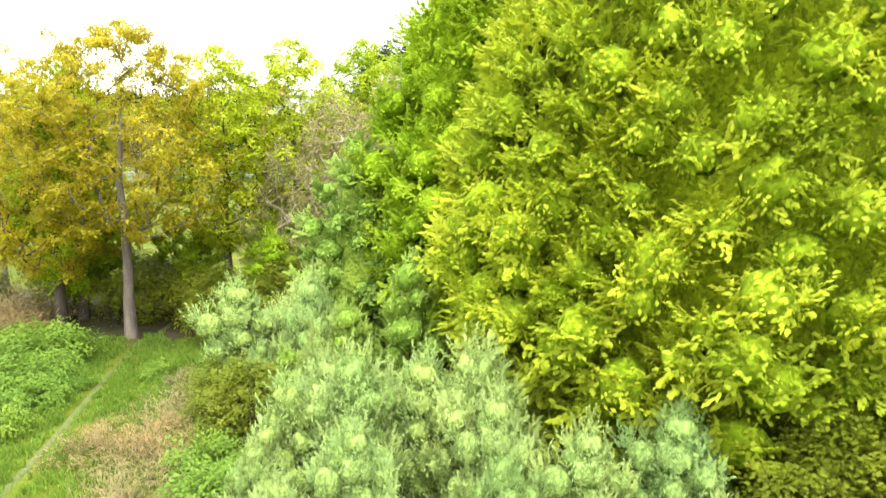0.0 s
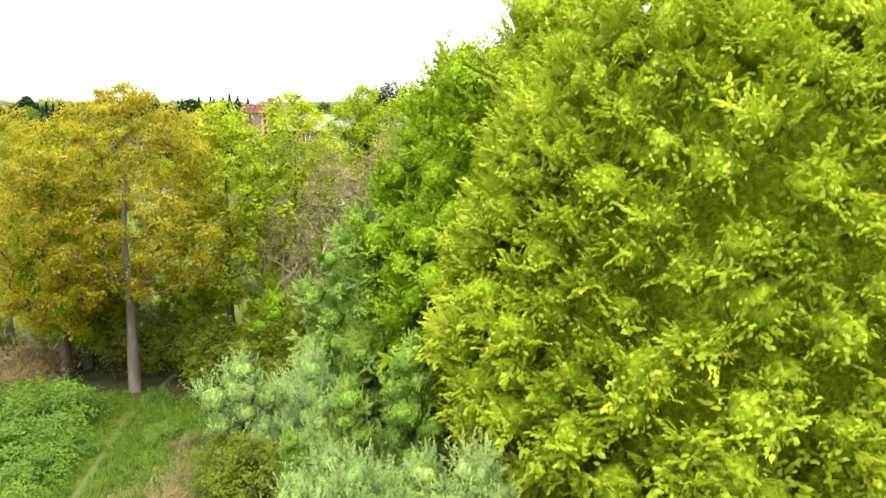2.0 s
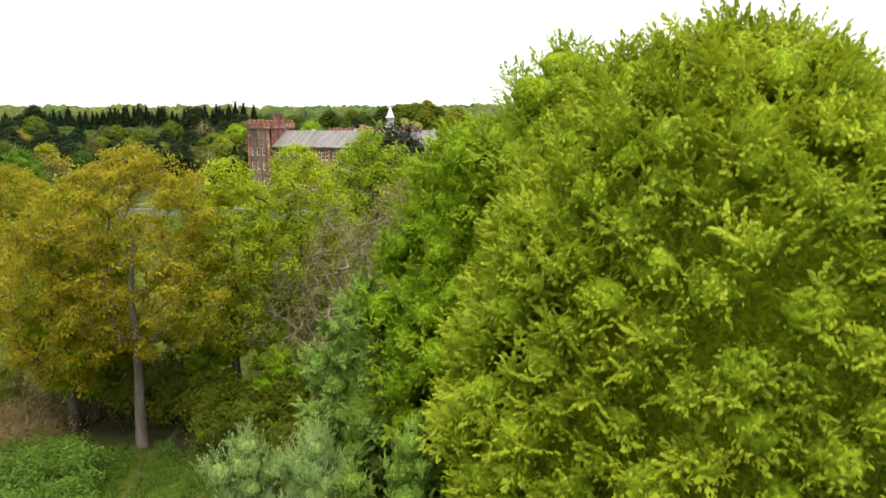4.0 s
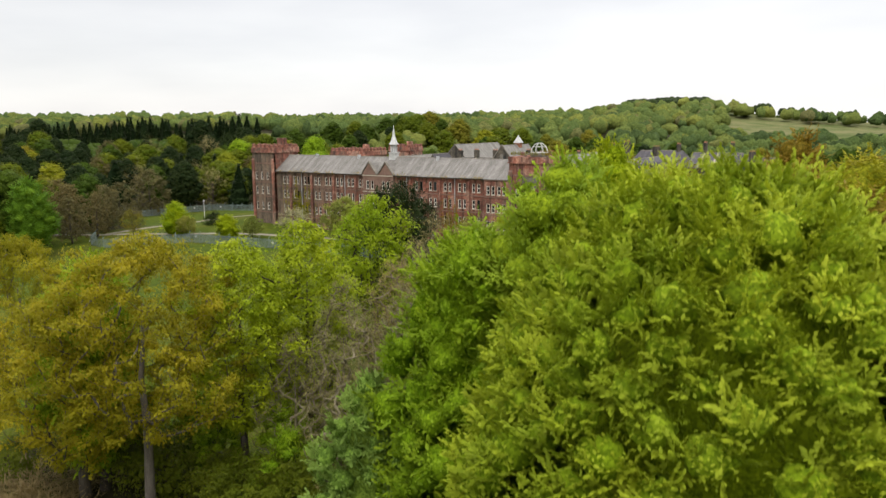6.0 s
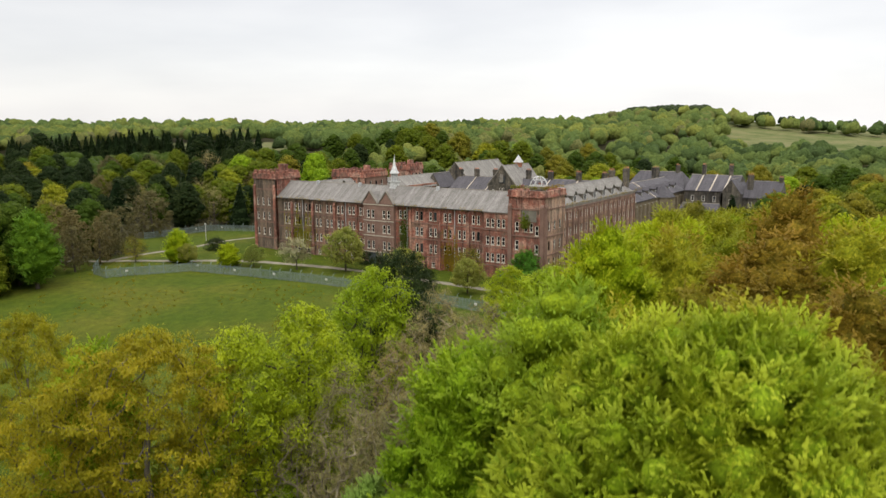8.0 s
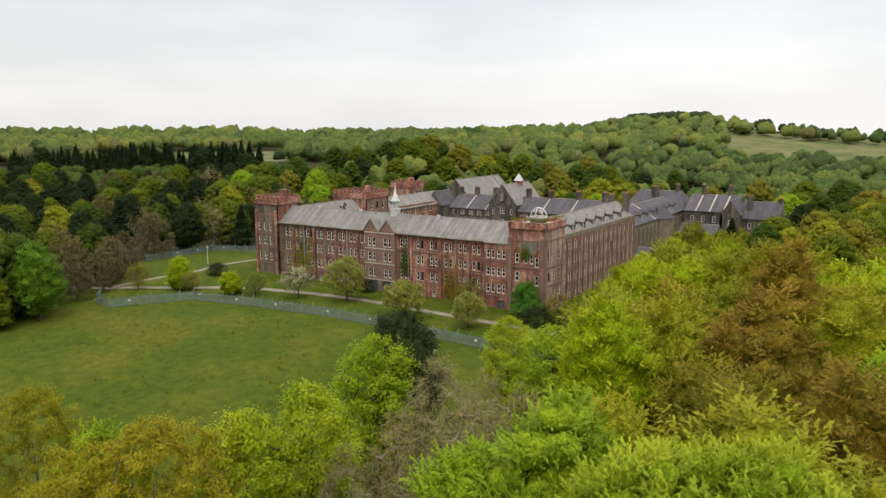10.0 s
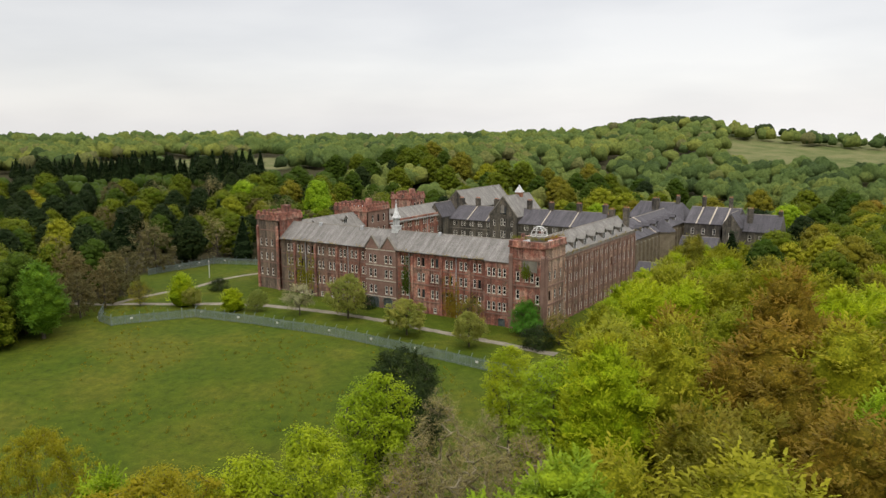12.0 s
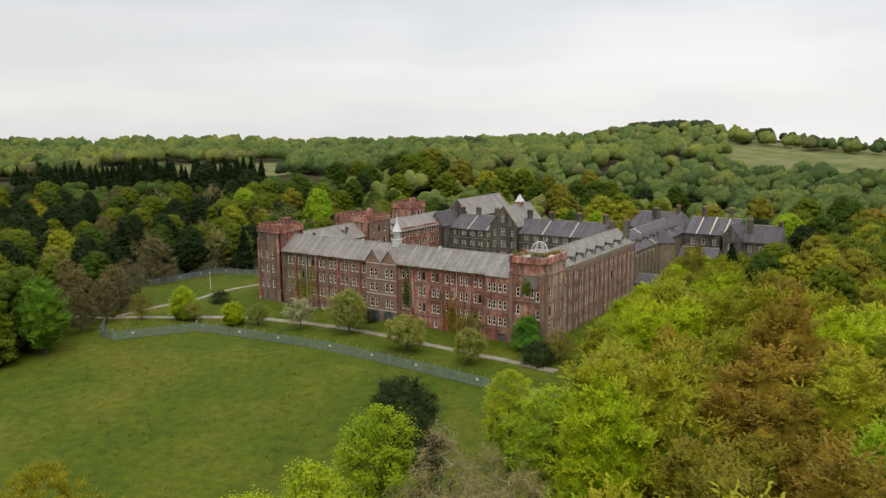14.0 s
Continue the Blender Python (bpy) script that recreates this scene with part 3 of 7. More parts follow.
def build_ground():
    radii = np.concatenate([np.linspace(0, 160, 81), 160 * 1.045 ** np.arange(1, 78)])
    radii = radii[radii < 4800]
    na = 180
    a = np.linspace(0, 2 * math.pi, na, endpoint=False)
    x = np.concatenate([[0.0], (radii[1:, None] * np.cos(a)).ravel()]) - 10
    y = np.concatenate([[0.0], (radii[1:, None] * np.sin(a)).ravel()]) - 45
    z = ground_z(x, y)
    faces = [(0, 1 + k, 1 + (k + 1) % na) for k in range(na)]
    for i in range(len(radii) - 2):
        s = 1 + i * na
        faces += [(s + k, s + na + k, s + na + (k + 1) % na, s + (k + 1) % na) for k in range(na)]
    m, nt, out = material("meadow_grass")
    co = node(nt, "ShaderNodeTexCoord")
    big = node(nt, "ShaderNodeTexNoise", [("Vector", co.outputs["Object"])], Scale=0.05, Detail=6.0, Roughness=0.65)
    midn = node(nt, "ShaderNodeTexNoise", [("Vector", co.outputs["Object"])], Scale=0.6, Detail=5.0, Roughness=0.7)
    fine = node(nt, "ShaderNodeTexNoise", [("Vector", co.outputs["Object"])], Scale=5.0, Detail=4.0)
    col = ramp(nt, big.outputs[0], (0.3, (0.038, 0.066, 0.004)), (0.5, (0.060, 0.081, 0.006)), (0.7, (0.092, 0.093, 0.011)))
    col = mix(nt, "MULTIPLY", 0.9, col, ramp(nt, midn.outputs[0], (0.3, (0.55, 0.62, 0.55)), (0.7, (1.35, 1.3, 1.15))))
    col = mix(nt, "MULTIPLY", 0.9, col, ramp(nt, fine.outputs[0], (0.3, (0.65, 0.7, 0.65)), (0.7, (1.3, 1.25, 1.2))))
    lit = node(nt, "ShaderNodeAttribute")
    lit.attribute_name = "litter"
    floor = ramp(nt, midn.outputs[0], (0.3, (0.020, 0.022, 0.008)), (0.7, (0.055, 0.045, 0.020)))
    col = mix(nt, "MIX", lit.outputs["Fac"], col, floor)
    dry = node(nt, "ShaderNodeAttribute")
    dry.attribute_name = "dry"
    col = mix(nt, "MIX", dry.outputs["Fac"], col, ramp(nt, big.outputs[0], (0.35, (0.075, 0.098, 0.026)), (0.6, (0.155, 0.150, 0.065))))
    bp = node(nt, "ShaderNodeBump", [("Height", fine.outputs[0])], Strength=0.6, Distance=0.15)
    d = node(nt, "ShaderNodeBsdfPrincipled", [("Base Color", col), ("Normal", bp.outputs[0])], Roughness=0.95)
    d.inputs["Specular IOR Level"].default_value = 0.1
    nt.links.new(d.outputs[0], out.inputs[0])
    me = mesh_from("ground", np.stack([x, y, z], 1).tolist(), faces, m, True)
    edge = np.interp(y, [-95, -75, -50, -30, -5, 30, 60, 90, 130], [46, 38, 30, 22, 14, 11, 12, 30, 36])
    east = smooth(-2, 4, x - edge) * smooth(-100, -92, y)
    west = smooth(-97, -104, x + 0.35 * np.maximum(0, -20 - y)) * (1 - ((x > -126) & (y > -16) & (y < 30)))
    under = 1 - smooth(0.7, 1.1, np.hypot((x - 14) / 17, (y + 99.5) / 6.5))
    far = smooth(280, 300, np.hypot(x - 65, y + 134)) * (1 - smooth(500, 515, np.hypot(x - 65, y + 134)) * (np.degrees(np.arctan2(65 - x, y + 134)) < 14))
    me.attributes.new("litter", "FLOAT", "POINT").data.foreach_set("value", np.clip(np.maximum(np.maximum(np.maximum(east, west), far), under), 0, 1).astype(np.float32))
    bearing = np.degrees(np.arctan2(65 - x, y + 134))
    reach = np.hypot(x - 65, y + 134)
    dry = smooth(500, 520, reach) * (bearing < 15) * (bearing > -30) + ((reach > 450) & (reach < 550) & (bearing > 44) & (bearing < 59))
    me.attributes.new("dry", "FLOAT", "POINT").data.foreach_set("value", np.clip(dry, 0, 0.9).astype(np.float32))
    tagged(new("ground", me), "rough green meadow grass with worn yellowish patches", "ground", kind="structure")


build_ground()


def strip(name, points, width, mat, label, category, lift=0.05):
    """A way laid on the ground along points."""
    pts = []
    for (x0, y0), (x1, y1) in zip(points, points[1:]):
        n = max(2, int(math.hypot(x1 - x0, y1 - y0) / 1.5))
        pts += [(x0 + (x1 - x0) * k / n, y0 + (y1 - y0) * k / n) for k in range(n)]
    pts.append(points[-1])
    p = np.array(pts)
    for _ in range(6):
        p[1:-1] = (p[:-2] + 2 * p[1:-1] + p[2:]) / 4
    d = np.gradient(p, axis=0)
    d /= np.linalg.norm(d, axis=1, keepdims=True)
    nrm = np.stack([-d[:, 1], d[:, 0]], 1)
    v, f = [], []
    rng = np.random.default_rng(len(name))
    for i in range(len(p)):
        for k in (-1, -0.5, 0, 0.5, 1):
            w = width / 2 * k * (1 + 0.25 * rng.uniform(-1, 1) * (abs(k) == 1))
            q = p[i] + nrm[i] * w
            v.append((q[0], q[1], float(ground_z(q[0], q[1])) + lift - 0.09 * (abs(k) == 1)))
    for i in range(len(p) - 1):
        f += [(5 * i + j, 5 * i + 5 + j, 5 * i + 6 + j, 5 * i + 1 + j) for j in range(4)]
    return tagged(new(name, mesh_from(name, v, f, mat, True)), label, category, kind="structure")


GRAVEL = plain("pale_gravel", (0.15, 0.13, 0.10), (0.26, 0.23, 0.18), scale=0.5, fine=6)
EARTH = plain("trodden_earth", (0.050, 0.075, 0.014), (0.078, 0.085, 0.026), scale=1.2, fine=9)
strip("road", [(8, -11.4), (-1.6, -10.8), (-22, -10.4), (-38, -9.3), (-53.6, -9.9), (-65.4, -13), (-77, -18.2), (-88, -25), (-99, -31), (-118, -38)], 2.6, GRAVEL, "pale gravel drive along the front of the building", "road")
strip("road_branch", [(-98, -30), (-97.2, -22.5), (-95.2, -14), (-94.6, -8), (-96.2, -3), (-98, 4.5), (-96.9, 14.3), (-92, 24)], 2.6, GRAVEL, "pale gravel drive branching off round the building", "road")
strip("footpath", [(36, -121), (32.8, -116.9), (27.9, -111.4), (22.9, -106.1), (20, -101), (15, -93)], 0.5, EARTH, "narrow trodden path through rough grass", "path")


# ---------------------------------------------------------------- building materials
def masonry(name, tones, joint, brick=(0.45, 0.15), stain=0.8, lichen=None):
    """Coursed masonry, blotched and streaked by weather."""
    m, nt, out = material(name)
    co = node(nt, "ShaderNodeTexCoord")
    o = co.outputs["Object"]
    broad = node(nt, "ShaderNodeTexNoise", [("Vector", o)], Scale=0.2, Detail=6.0, Roughness=0.7)
    col = ramp(nt, broad.outputs[0], *[(0.36 + 0.28 * i / (len(tones) - 1), c) for i, c in enumerate(tones)])
    if lichen:
        sx = node(nt, "ShaderNodeSeparateXYZ", [(0, o)])
        jit = node(nt, "ShaderNodeTexNoise", [("Vector", o)], Scale=0.09, Detail=5.0, Roughness=0.65)
        add = node(nt, "ShaderNodeMath", [(0, jit.outputs[0])])
        add.operation = "MULTIPLY_ADD"
        add.inputs[1].default_value = 46.0
        nt.links.new(sx.outputs["X"], add.inputs[2])
        far = node(nt, "ShaderNodeMapRange", [(0, add.outputs[0])])
        far.inputs["From Min"].default_value, far.inputs["From Max"].default_value = lichen[0] + 23, lichen[1] + 23
        far.inputs["To Min"].default_value, far.inputs["To Max"].default_value = 0.85, 0.0
        col = mix(nt, "MIX", far.outputs[0], col, (0.135, 0.118, 0.086))
    mp = node(nt, "ShaderNodeMapping", [(0, o)])
    mp.inputs["Scale"].default_value = (0.9, 0.9, 0.10)
    run = node(nt, "ShaderNodeTexNoise", [("Vector", mp.outputs[0])], Scale=1.0, Detail=5.0, Roughness=0.65)
    col = mix(nt, "MULTIPLY", stain, col, ramp(nt, run.outputs[0], (0.38, (0.28, 0.26, 0.24)), (0.48, (0.88, 0.87, 0.85)), (0.64, (1.45, 1.36, 1.24))))
    mp2 = node(nt, "ShaderNodeMapping", [(0, o)])
    mp2.inputs["Rotation"].default_value = (radians(90), 0, 0)
    br = node(nt, "ShaderNodeTexBrick", [("Vector", mp2.outputs[0])], Scale=1.0, Mortar_Size=0.012)
    br.inputs["Brick Width"].default_value, br.inputs["Row Height"].default_value = brick
    br.inputs["Color1"].default_value = (0.80, 0.80, 0.80, 1)
    br.inputs["Color2"].default_value = (1.2, 1.15, 1.1, 1)
    br.inputs["Mortar"].default_value = (*joint, 1)
    col = mix(nt, "MULTIPLY", 0.7, col, br.outputs[0])
    grain = node(nt, "ShaderNodeTexNoise", [("Vector", o)], Scale=2.2, Detail=6.0, Roughness=0.75)
    col = mix(nt, "MULTIPLY", 0.85, col, ramp(nt, grain.outputs[0], (0.36, (0.55, 0.55, 0.55)), (0.64, (1.35, 1.35, 1.35))))
    bp = node(nt, "ShaderNodeBump", [("Height", br.outputs["Fac"])], Strength=0.4, Distance=0.02)
    d = node(nt, "ShaderNodeBsdfPrincipled", [("Base Color", col), ("Normal", bp.outputs[0])], Roughness=0.9)
    nt.links.new(d.outputs[0], out.inputs[0])
    return m


def slating(name, a, b, c, axis=0):
    """Slates in courses, with long weather streaks down the slope; axis: the ridge's way, 0 along x, 1 along y."""
    m, nt, out = material(name)
    co = node(nt, "ShaderNodeTexCoord")
    o = co.outputs["Object"]
    mp = node(nt, "ShaderNodeMapping", [(0, o)])
    mp.inputs["Scale"].default_value = (0.9, 0.06, 0.06) if axis == 0 else (0.06, 0.9, 0.06)
    run = node(nt, "ShaderNodeTexNoise", [("Vector", mp.outputs[0])], Scale=1.3, Detail=6.0, Roughness=0.7)
    col = ramp(nt, run.outputs[0], (0.3, a), (0.5, b), (0.7, c))
    blot = node(nt, "ShaderNodeTexNoise", [("Vector", o)], Scale=0.35, Detail=5.0, Roughness=0.7)
    col = mix(nt, "MULTIPLY", 0.8, col, ramp(nt, blot.outputs[0], (0.3, (0.72, 0.72, 0.70)), (0.7, (1.2, 1.2, 1.2))))
    mp2 = node(nt, "ShaderNodeMapping", [(0, o)])
    mp2.inputs["Rotation"].default_value = (0, 0, radians(90) if axis else 0)
    br = node(nt, "ShaderNodeTexBrick", [("Vector", mp2.outputs[0])], Scale=1.0, Mortar_Size=0.02)
    br.inputs["Brick Width"].default_value, br.inputs["Row Height"].default_value = 0.35, 0.28
    br.inputs["Color1"].default_value = (0.8, 0.8, 0.8, 1)
    br.inputs["Color2"].default_value = (1.15, 1.15, 1.15, 1)
    br.inputs["Mortar"].default_value = (0.5, 0.5, 0.5, 1)
    col = mix(nt, "MULTIPLY", 0.6, col, br.outputs[0])
    bp = node(nt, "ShaderNodeBump", [("Height", br.outputs["Fac"])], Strength=0.5, Distance=0.03)
    d = node(nt, "ShaderNodeBsdfPrincipled", [("Base Color", col), ("Normal", bp.outputs[0])], Roughness=0.75)
    d.inputs["Specular IOR Level"].default_value = 0.2
    nt.links.new(d.outputs[0], out.inputs[0])
    return m


RED = masonry("weathered_red_brick", [(0.130, 0.098, 0.072), (0.205, 0.098, 0.070), (0.255, 0.096, 0.066), (0.40, 0.235, 0.175), (0.20, 0.140, 0.100)], (0.75, 0.72, 0.68), (0.46, 0.16))
RED_FRONT = masonry("lichened_red_brick", [(0.130, 0.094, 0.066), (0.21, 0.096, 0.066), (0.265, 0.092, 0.062), (0.39, 0.215, 0.160), (0.195, 0.125, 0.088)], (0.75, 0.72, 0.68), (0.46, 0.16), 0.9, (4, 36))
GREY = masonry("grey_gritstone", [(0.050, 0.045, 0.037), (0.080, 0.072, 0.058), (0.12, 0.107, 0.084), (0.075, 0.067, 0.054)], (0.8, 0.8, 0.78), (0.6, 0.25))
DRESSED = plain("pale_sandstone", (0.34, 0.29, 0.22), (0.54, 0.47, 0.38), scale=0.8, fine=8)
DRESSED_GREY = plain("grey_sandstone", (0.15, 0.133, 0.108), (0.26, 0.235, 0.195), scale=0.8, fine=8)
PINK = plain("pink_sandstone", (0.165, 0.098, 0.074), (0.27, 0.168, 0.128), scale=0.5, fine=7)
SLATE = {0: slating("pale_weathered_slate", (0.145, 0.134, 0.117), (0.205, 0.191, 0.172), (0.29, 0.272, 0.250), 0),
         1: slating("pale_weathered_slate_y", (0.160, 0.150, 0.130), (0.222, 0.209, 0.186), (0.295, 0.28, 0.255), 1)}
DARK = {0: slating("purple_grey_slate", (0.062, 0.057, 0.062), (0.088, 0.082, 0.088), (0.118, 0.110, 0.116), 0),
        1: slating("purple_grey_slate_y", (0.062, 0.057, 0.062), (0.088, 0.082, 0.088), (0.118, 0.110, 0.116), 1)}
LEAD = plain("sheet_lead", (0.30, 0.30, 0.30), (0.50, 0.50, 0.49), scale=0.7, rough=0.5)
SASH = plain("flaking_cream_paint", (0.66, 0.61, 0.51), (0.88, 0.84, 0.74), scale=3, rough=0.7)
IRON = plain("rusted_iron", (0.035, 0.030, 0.026), (0.085, 0.070, 0.056), scale=2, rough=0.8)
TAN = masonry("lichened_tan_brick", [(0.215, 0.165, 0.114), (0.295, 0.196, 0.134), (0.36, 0.235, 0.166), (0.42, 0.300, 0.222), (0.27, 0.210, 0.148)], (0.75, 0.72, 0.68), (0.46, 0.16))
WHITE = plain("white_paint", (0.40, 0.40, 0.38), (0.66, 0.66, 0.63), scale=1.5, rough=0.6)
POT = plain("red_clay", (0.30, 0.12, 0.07), (0.42, 0.2, 0.12), scale=3, random_tone=0.2)
STEEL = plain("galvanised_steel", (0.14, 0.18, 0.165), (0.24, 0.29, 0.27), scale=1.0, rough=0.55, metal=0.3)
DOOR = plain("faded_door_paint", (0.050, 0.062, 0.062), (0.115, 0.135, 0.130), scale=2)


def glass_material():
    m, nt, out = material("old_window_glass")
    info = node(nt, "ShaderNodeObjectInfo")
    col = ramp(nt, info.outputs["Random"], (0.0, (0.006, 0.006, 0.006)), (0.8, (0.016, 0.017, 0.018)), (1.0, (0.06, 0.066, 0.07)))
    d = node(nt, "ShaderNodeBsdfPrincipled", [("Base Color", col)], Roughness=0.25)
    d.inputs["Specular IOR Level"].default_value = 0.22
    nt.links.new(d.outputs[0], out.inputs[0])
    return m


GLASS = glass_material()


# ---------------------------------------------------------------- building tools
class Solid:
    """Boxes and prisms gathered into one mesh."""

    def __init__(self):
        self.v, self.f = [], []

    def shape(self, verts, faces):
        s = len(self.v)
        self.v += [tuple(p) for p in verts]
        self.f += [tuple(s + i for i in f) for f in faces]
        return self

    def box(self, x0, x1, y0, y1, z0, z1, batter=0.0):
        b = batter
        return self.shape([(x0, y0, z0), (x1, y0, z0), (x1, y1, z0), (x0, y1, z0),
                           (x0 + b, y0 + b, z1), (x1 - b, y0 + b, z1), (x1 - b, y1 - b, z1), (x0 + b, y1 - b, z1)],
                          [(0, 3, 2, 1), (0, 1, 5, 4), (1, 2, 6, 5), (2, 3, 7, 6), (3, 0, 4, 7), (4, 5, 6, 7)])

    def peak(self, x0, x1, y0, y1, z0, z1):
        c = ((x0 + x1) / 2, (y0 + y1) / 2, z1)
        return self.shape([(x0, y0, z0), (x1, y0, z0), (x1, y1, z0), (x0, y1, z0), c], [(0, 3, 2, 1), (0, 1, 4), (1, 2, 4), (2, 3, 4), (3, 0, 4)])

    def weld(self):
        """Joins corners that meet."""
        at, keep, to = {}, [], []
        for p in self.v:
            key = tuple(round(c, 4) for c in p)
            if key not in at:
                at[key] = len(keep)
                keep.append(p)
            to.append(at[key])
        self.v, self.f = keep, [tuple(to[i] for i in f) for f in self.f]
        return self

    def mesh(self, name, mat):
        return mesh_from(name, self.v, self.f, mat)


def wall_mesh(name, length, z0, z1, holes, mat, thick=0.5):
    """A wall along local x, its outer face at y = 0 facing -y, with real openings (x0, x1, z0, z1)."""
    xs = sorted({0.0, length, *[h[0] for h in holes], *[h[1] for h in holes]})
    zs = sorted({z0, z1, *[h[2] for h in holes], *[h[3] for h in holes]})
    s = Solid()
    for a, b in zip(xs, xs[1:]):
        for c, d in zip(zs, zs[1:]):
            mx, mz = (a + b) / 2, (c + d) / 2
            if any(h[0] < mx < h[1] and h[2] < mz < h[3] for h in holes):
                continue
            s.shape([(a, 0, c), (b, 0, c), (b, 0, d), (a, 0, d)], [(0, 1, 2, 3)])
            s.shape([(a, thick, c), (b, thick, c), (b, thick, d), (a, thick, d)], [(3, 2, 1, 0)])
    for a, b, c, d in holes:
        s.shape([(a, 0, c), (b, 0, c), (b, 0, d), (a, 0, d), (a, thick, c), (b, thick, c), (b, thick, d), (a, thick, d)],
                [(1, 0, 4, 5), (2, 1, 5, 6), (3, 2, 6, 7), (0, 3, 7, 4)])
    s.shape([(0, 0, z1), (length, 0, z1), (length, thick, z1), (0, thick, z1)], [(0, 1, 2, 3)])
    for x in (0, length):
        s.shape([(x, 0, z0), (x, thick, z0), (x, thick, z1), (x, 0, z1)], [(0, 1, 2, 3)])
    return s.weld().mesh(name, mat)


WINDOW_DATA = {}


def window_data(w, h, stone):
    """The shared meshes of one light: stone surround with its glazing bars, pane, sill."""
    key = (round(w, 2), round(h, 2), stone.name)
    if key not in WINDOW_DATA:
        s = Solid()
        k = 0.08
        for a, b, c, d in ((-w / 2 - k, -w / 2, 0, h), (w / 2, w / 2 + k, 0, h), (-w / 2 - k, w / 2 + k, h, h + 0.14)):
            s.box(a, b, -0.03, 0.10, c, d)
        bars = Solid()
        for a, b, c, d in ((-w / 2, -w / 2 + 0.10, 0, h), (w / 2 - 0.10, w / 2, 0, h), (-w / 2, w / 2, h - 0.08, h), (-w / 2, w / 2, 0, 0.12), (-w / 2, w / 2, h * 0.5 - 0.05, h * 0.5 + 0.05)):
            bars.box(a, b, 0.04, 0.13, c, d)
        pane = Solid().box(-w / 2, w / 2, 0.105, 0.115, 0.0, h)
        sill = Solid().box(-w / 2 - 0.14, w / 2 + 0.14, -0.1, 0.12, -0.12, 0.0)
        WINDOW_DATA[key] = (s.mesh("surround", PINK if stone is DRESSED else stone), bars.mesh("sash", SASH), pane.mesh("pane", GLASS), sill.mesh("sill", stone))
    return WINDOW_DATA[key]


PICK = np.random.default_rng(5)


def put_window(house, place, x, z, w, h, stone):
    sur, bars, pane, sill = window_data(w, h, stone)
    win = part("window", sur, house)
    win.matrix_basis = place @ Matrix.Translation((x, 0, z))
    if PICK.uniform() < 0.93:
        part("sash", bars, win)
    part("pane", pane, win)
    part("sill", sill, win)


def facade(house, x, y, turn, length, z0, z1, lights, mat, stone, name="wall", doors=()):
    """A wall from (x, y), running along turn degrees, with lights (x, z, w, h) in its own coordinates."""
    place = Matrix.Translation((x, y, 0)) @ Matrix.Rotation(radians(turn), 4, "Z")
    holes = [(a - w / 2, a + w / 2, b, b + h) for a, b, w, h in lights] + [(a - w / 2, a + w / 2, z0, b + h) for a, b, w, h in doors]
    part(name, wall_mesh(name, length, z0, z1, holes, mat), house).matrix_basis = place
    for a, b, w, h in lights:
        put_window(house, place, a, b, w, h, stone)
    for a, b, w, h in doors:
        d = part("door", Solid().box(a - w / 2, a + w / 2, 0.22, 0.30, z0, b + h).mesh("door", DOOR), house, "faded grey-green boarded door in its recess")
        d.matrix_basis = place
    return place


def arch_head(house, place, x, z, w, mat):
    """Fills the upper corners of a square opening to a round arch that springs at z, with a ring of stone round it."""
    r = w / 2
    n = 10
    s, ring = Solid(), Solid()
    for k in range(n):
        a, b = math.pi * k / n, math.pi * (k + 1) / n
        p, q = (x + r * math.cos(a), z + r * math.sin(a)), (x + r * math.cos(b), z + r * math.sin(b))
        s.shape([(p[0], 0.0, p[1]), (p[0], 0.0, z + r), (q[0], 0.0, z + r), (q[0], 0.0, q[1]), (p[0], 0.4, p[1]), (q[0], 0.4, q[1])], [(0, 1, 2, 3), (0, 3, 5, 4)])
        o = 1 + 0.28 / r
        ring.shape([(p[0], -0.06, p[1]), (x + (p[0] - x) * o, -0.06, z + (p[1] - z) * o), (x + (q[0] - x) * o, -0.06, z + (q[1] - z) * o), (q[0], -0.06, q[1]),
                    (p[0], 0.1, p[1]), (q[0], 0.1, q[1]), (x + (p[0] - x) * o, 0.0, z + (p[1] - z) * o), (x + (q[0] - x) * o, 0.0, z + (q[1] - z) * o)], [(0, 1, 2, 3), (0, 3, 5, 4), (1, 6, 7, 2)])
    part("spandrel", s.mesh("spandrel", mat), house).matrix_basis = place
    part("arch_ring", ring.mesh("arch_ring", DRESSED_GREY), house).matrix_basis = place


def pairs(centres, sills, w=0.68, h=1.8, gap=1.2):
    return [(c + s * gap / 2, z, w, h) for c in centres for z in sills for s in (-1, 1)]


def band(house, place, x0, x1, z, mat, high=0.28, proud=0.12, name="string_course"):
    part(name, Solid().box(x0, x1, -proud, 0.05, z, z + high).mesh(name, mat), house).matrix_basis = place


def buttress(house, place, x, z0, z1, mat, wide=0.55, proud=0.4):
    s = Solid().box(x - wide / 2, x + wide / 2, -proud, 0.06, z0, z1 - 0.5)
    s.shape([(x - wide / 2, -proud, z1 - 0.5), (x + wide / 2, -proud, z1 - 0.5), (x + wide / 2, 0.05, z1), (x - wide / 2, 0.05, z1)], [(0, 1, 2, 3)])
    part("buttress", s.mesh("buttress", mat), house).matrix_basis = place


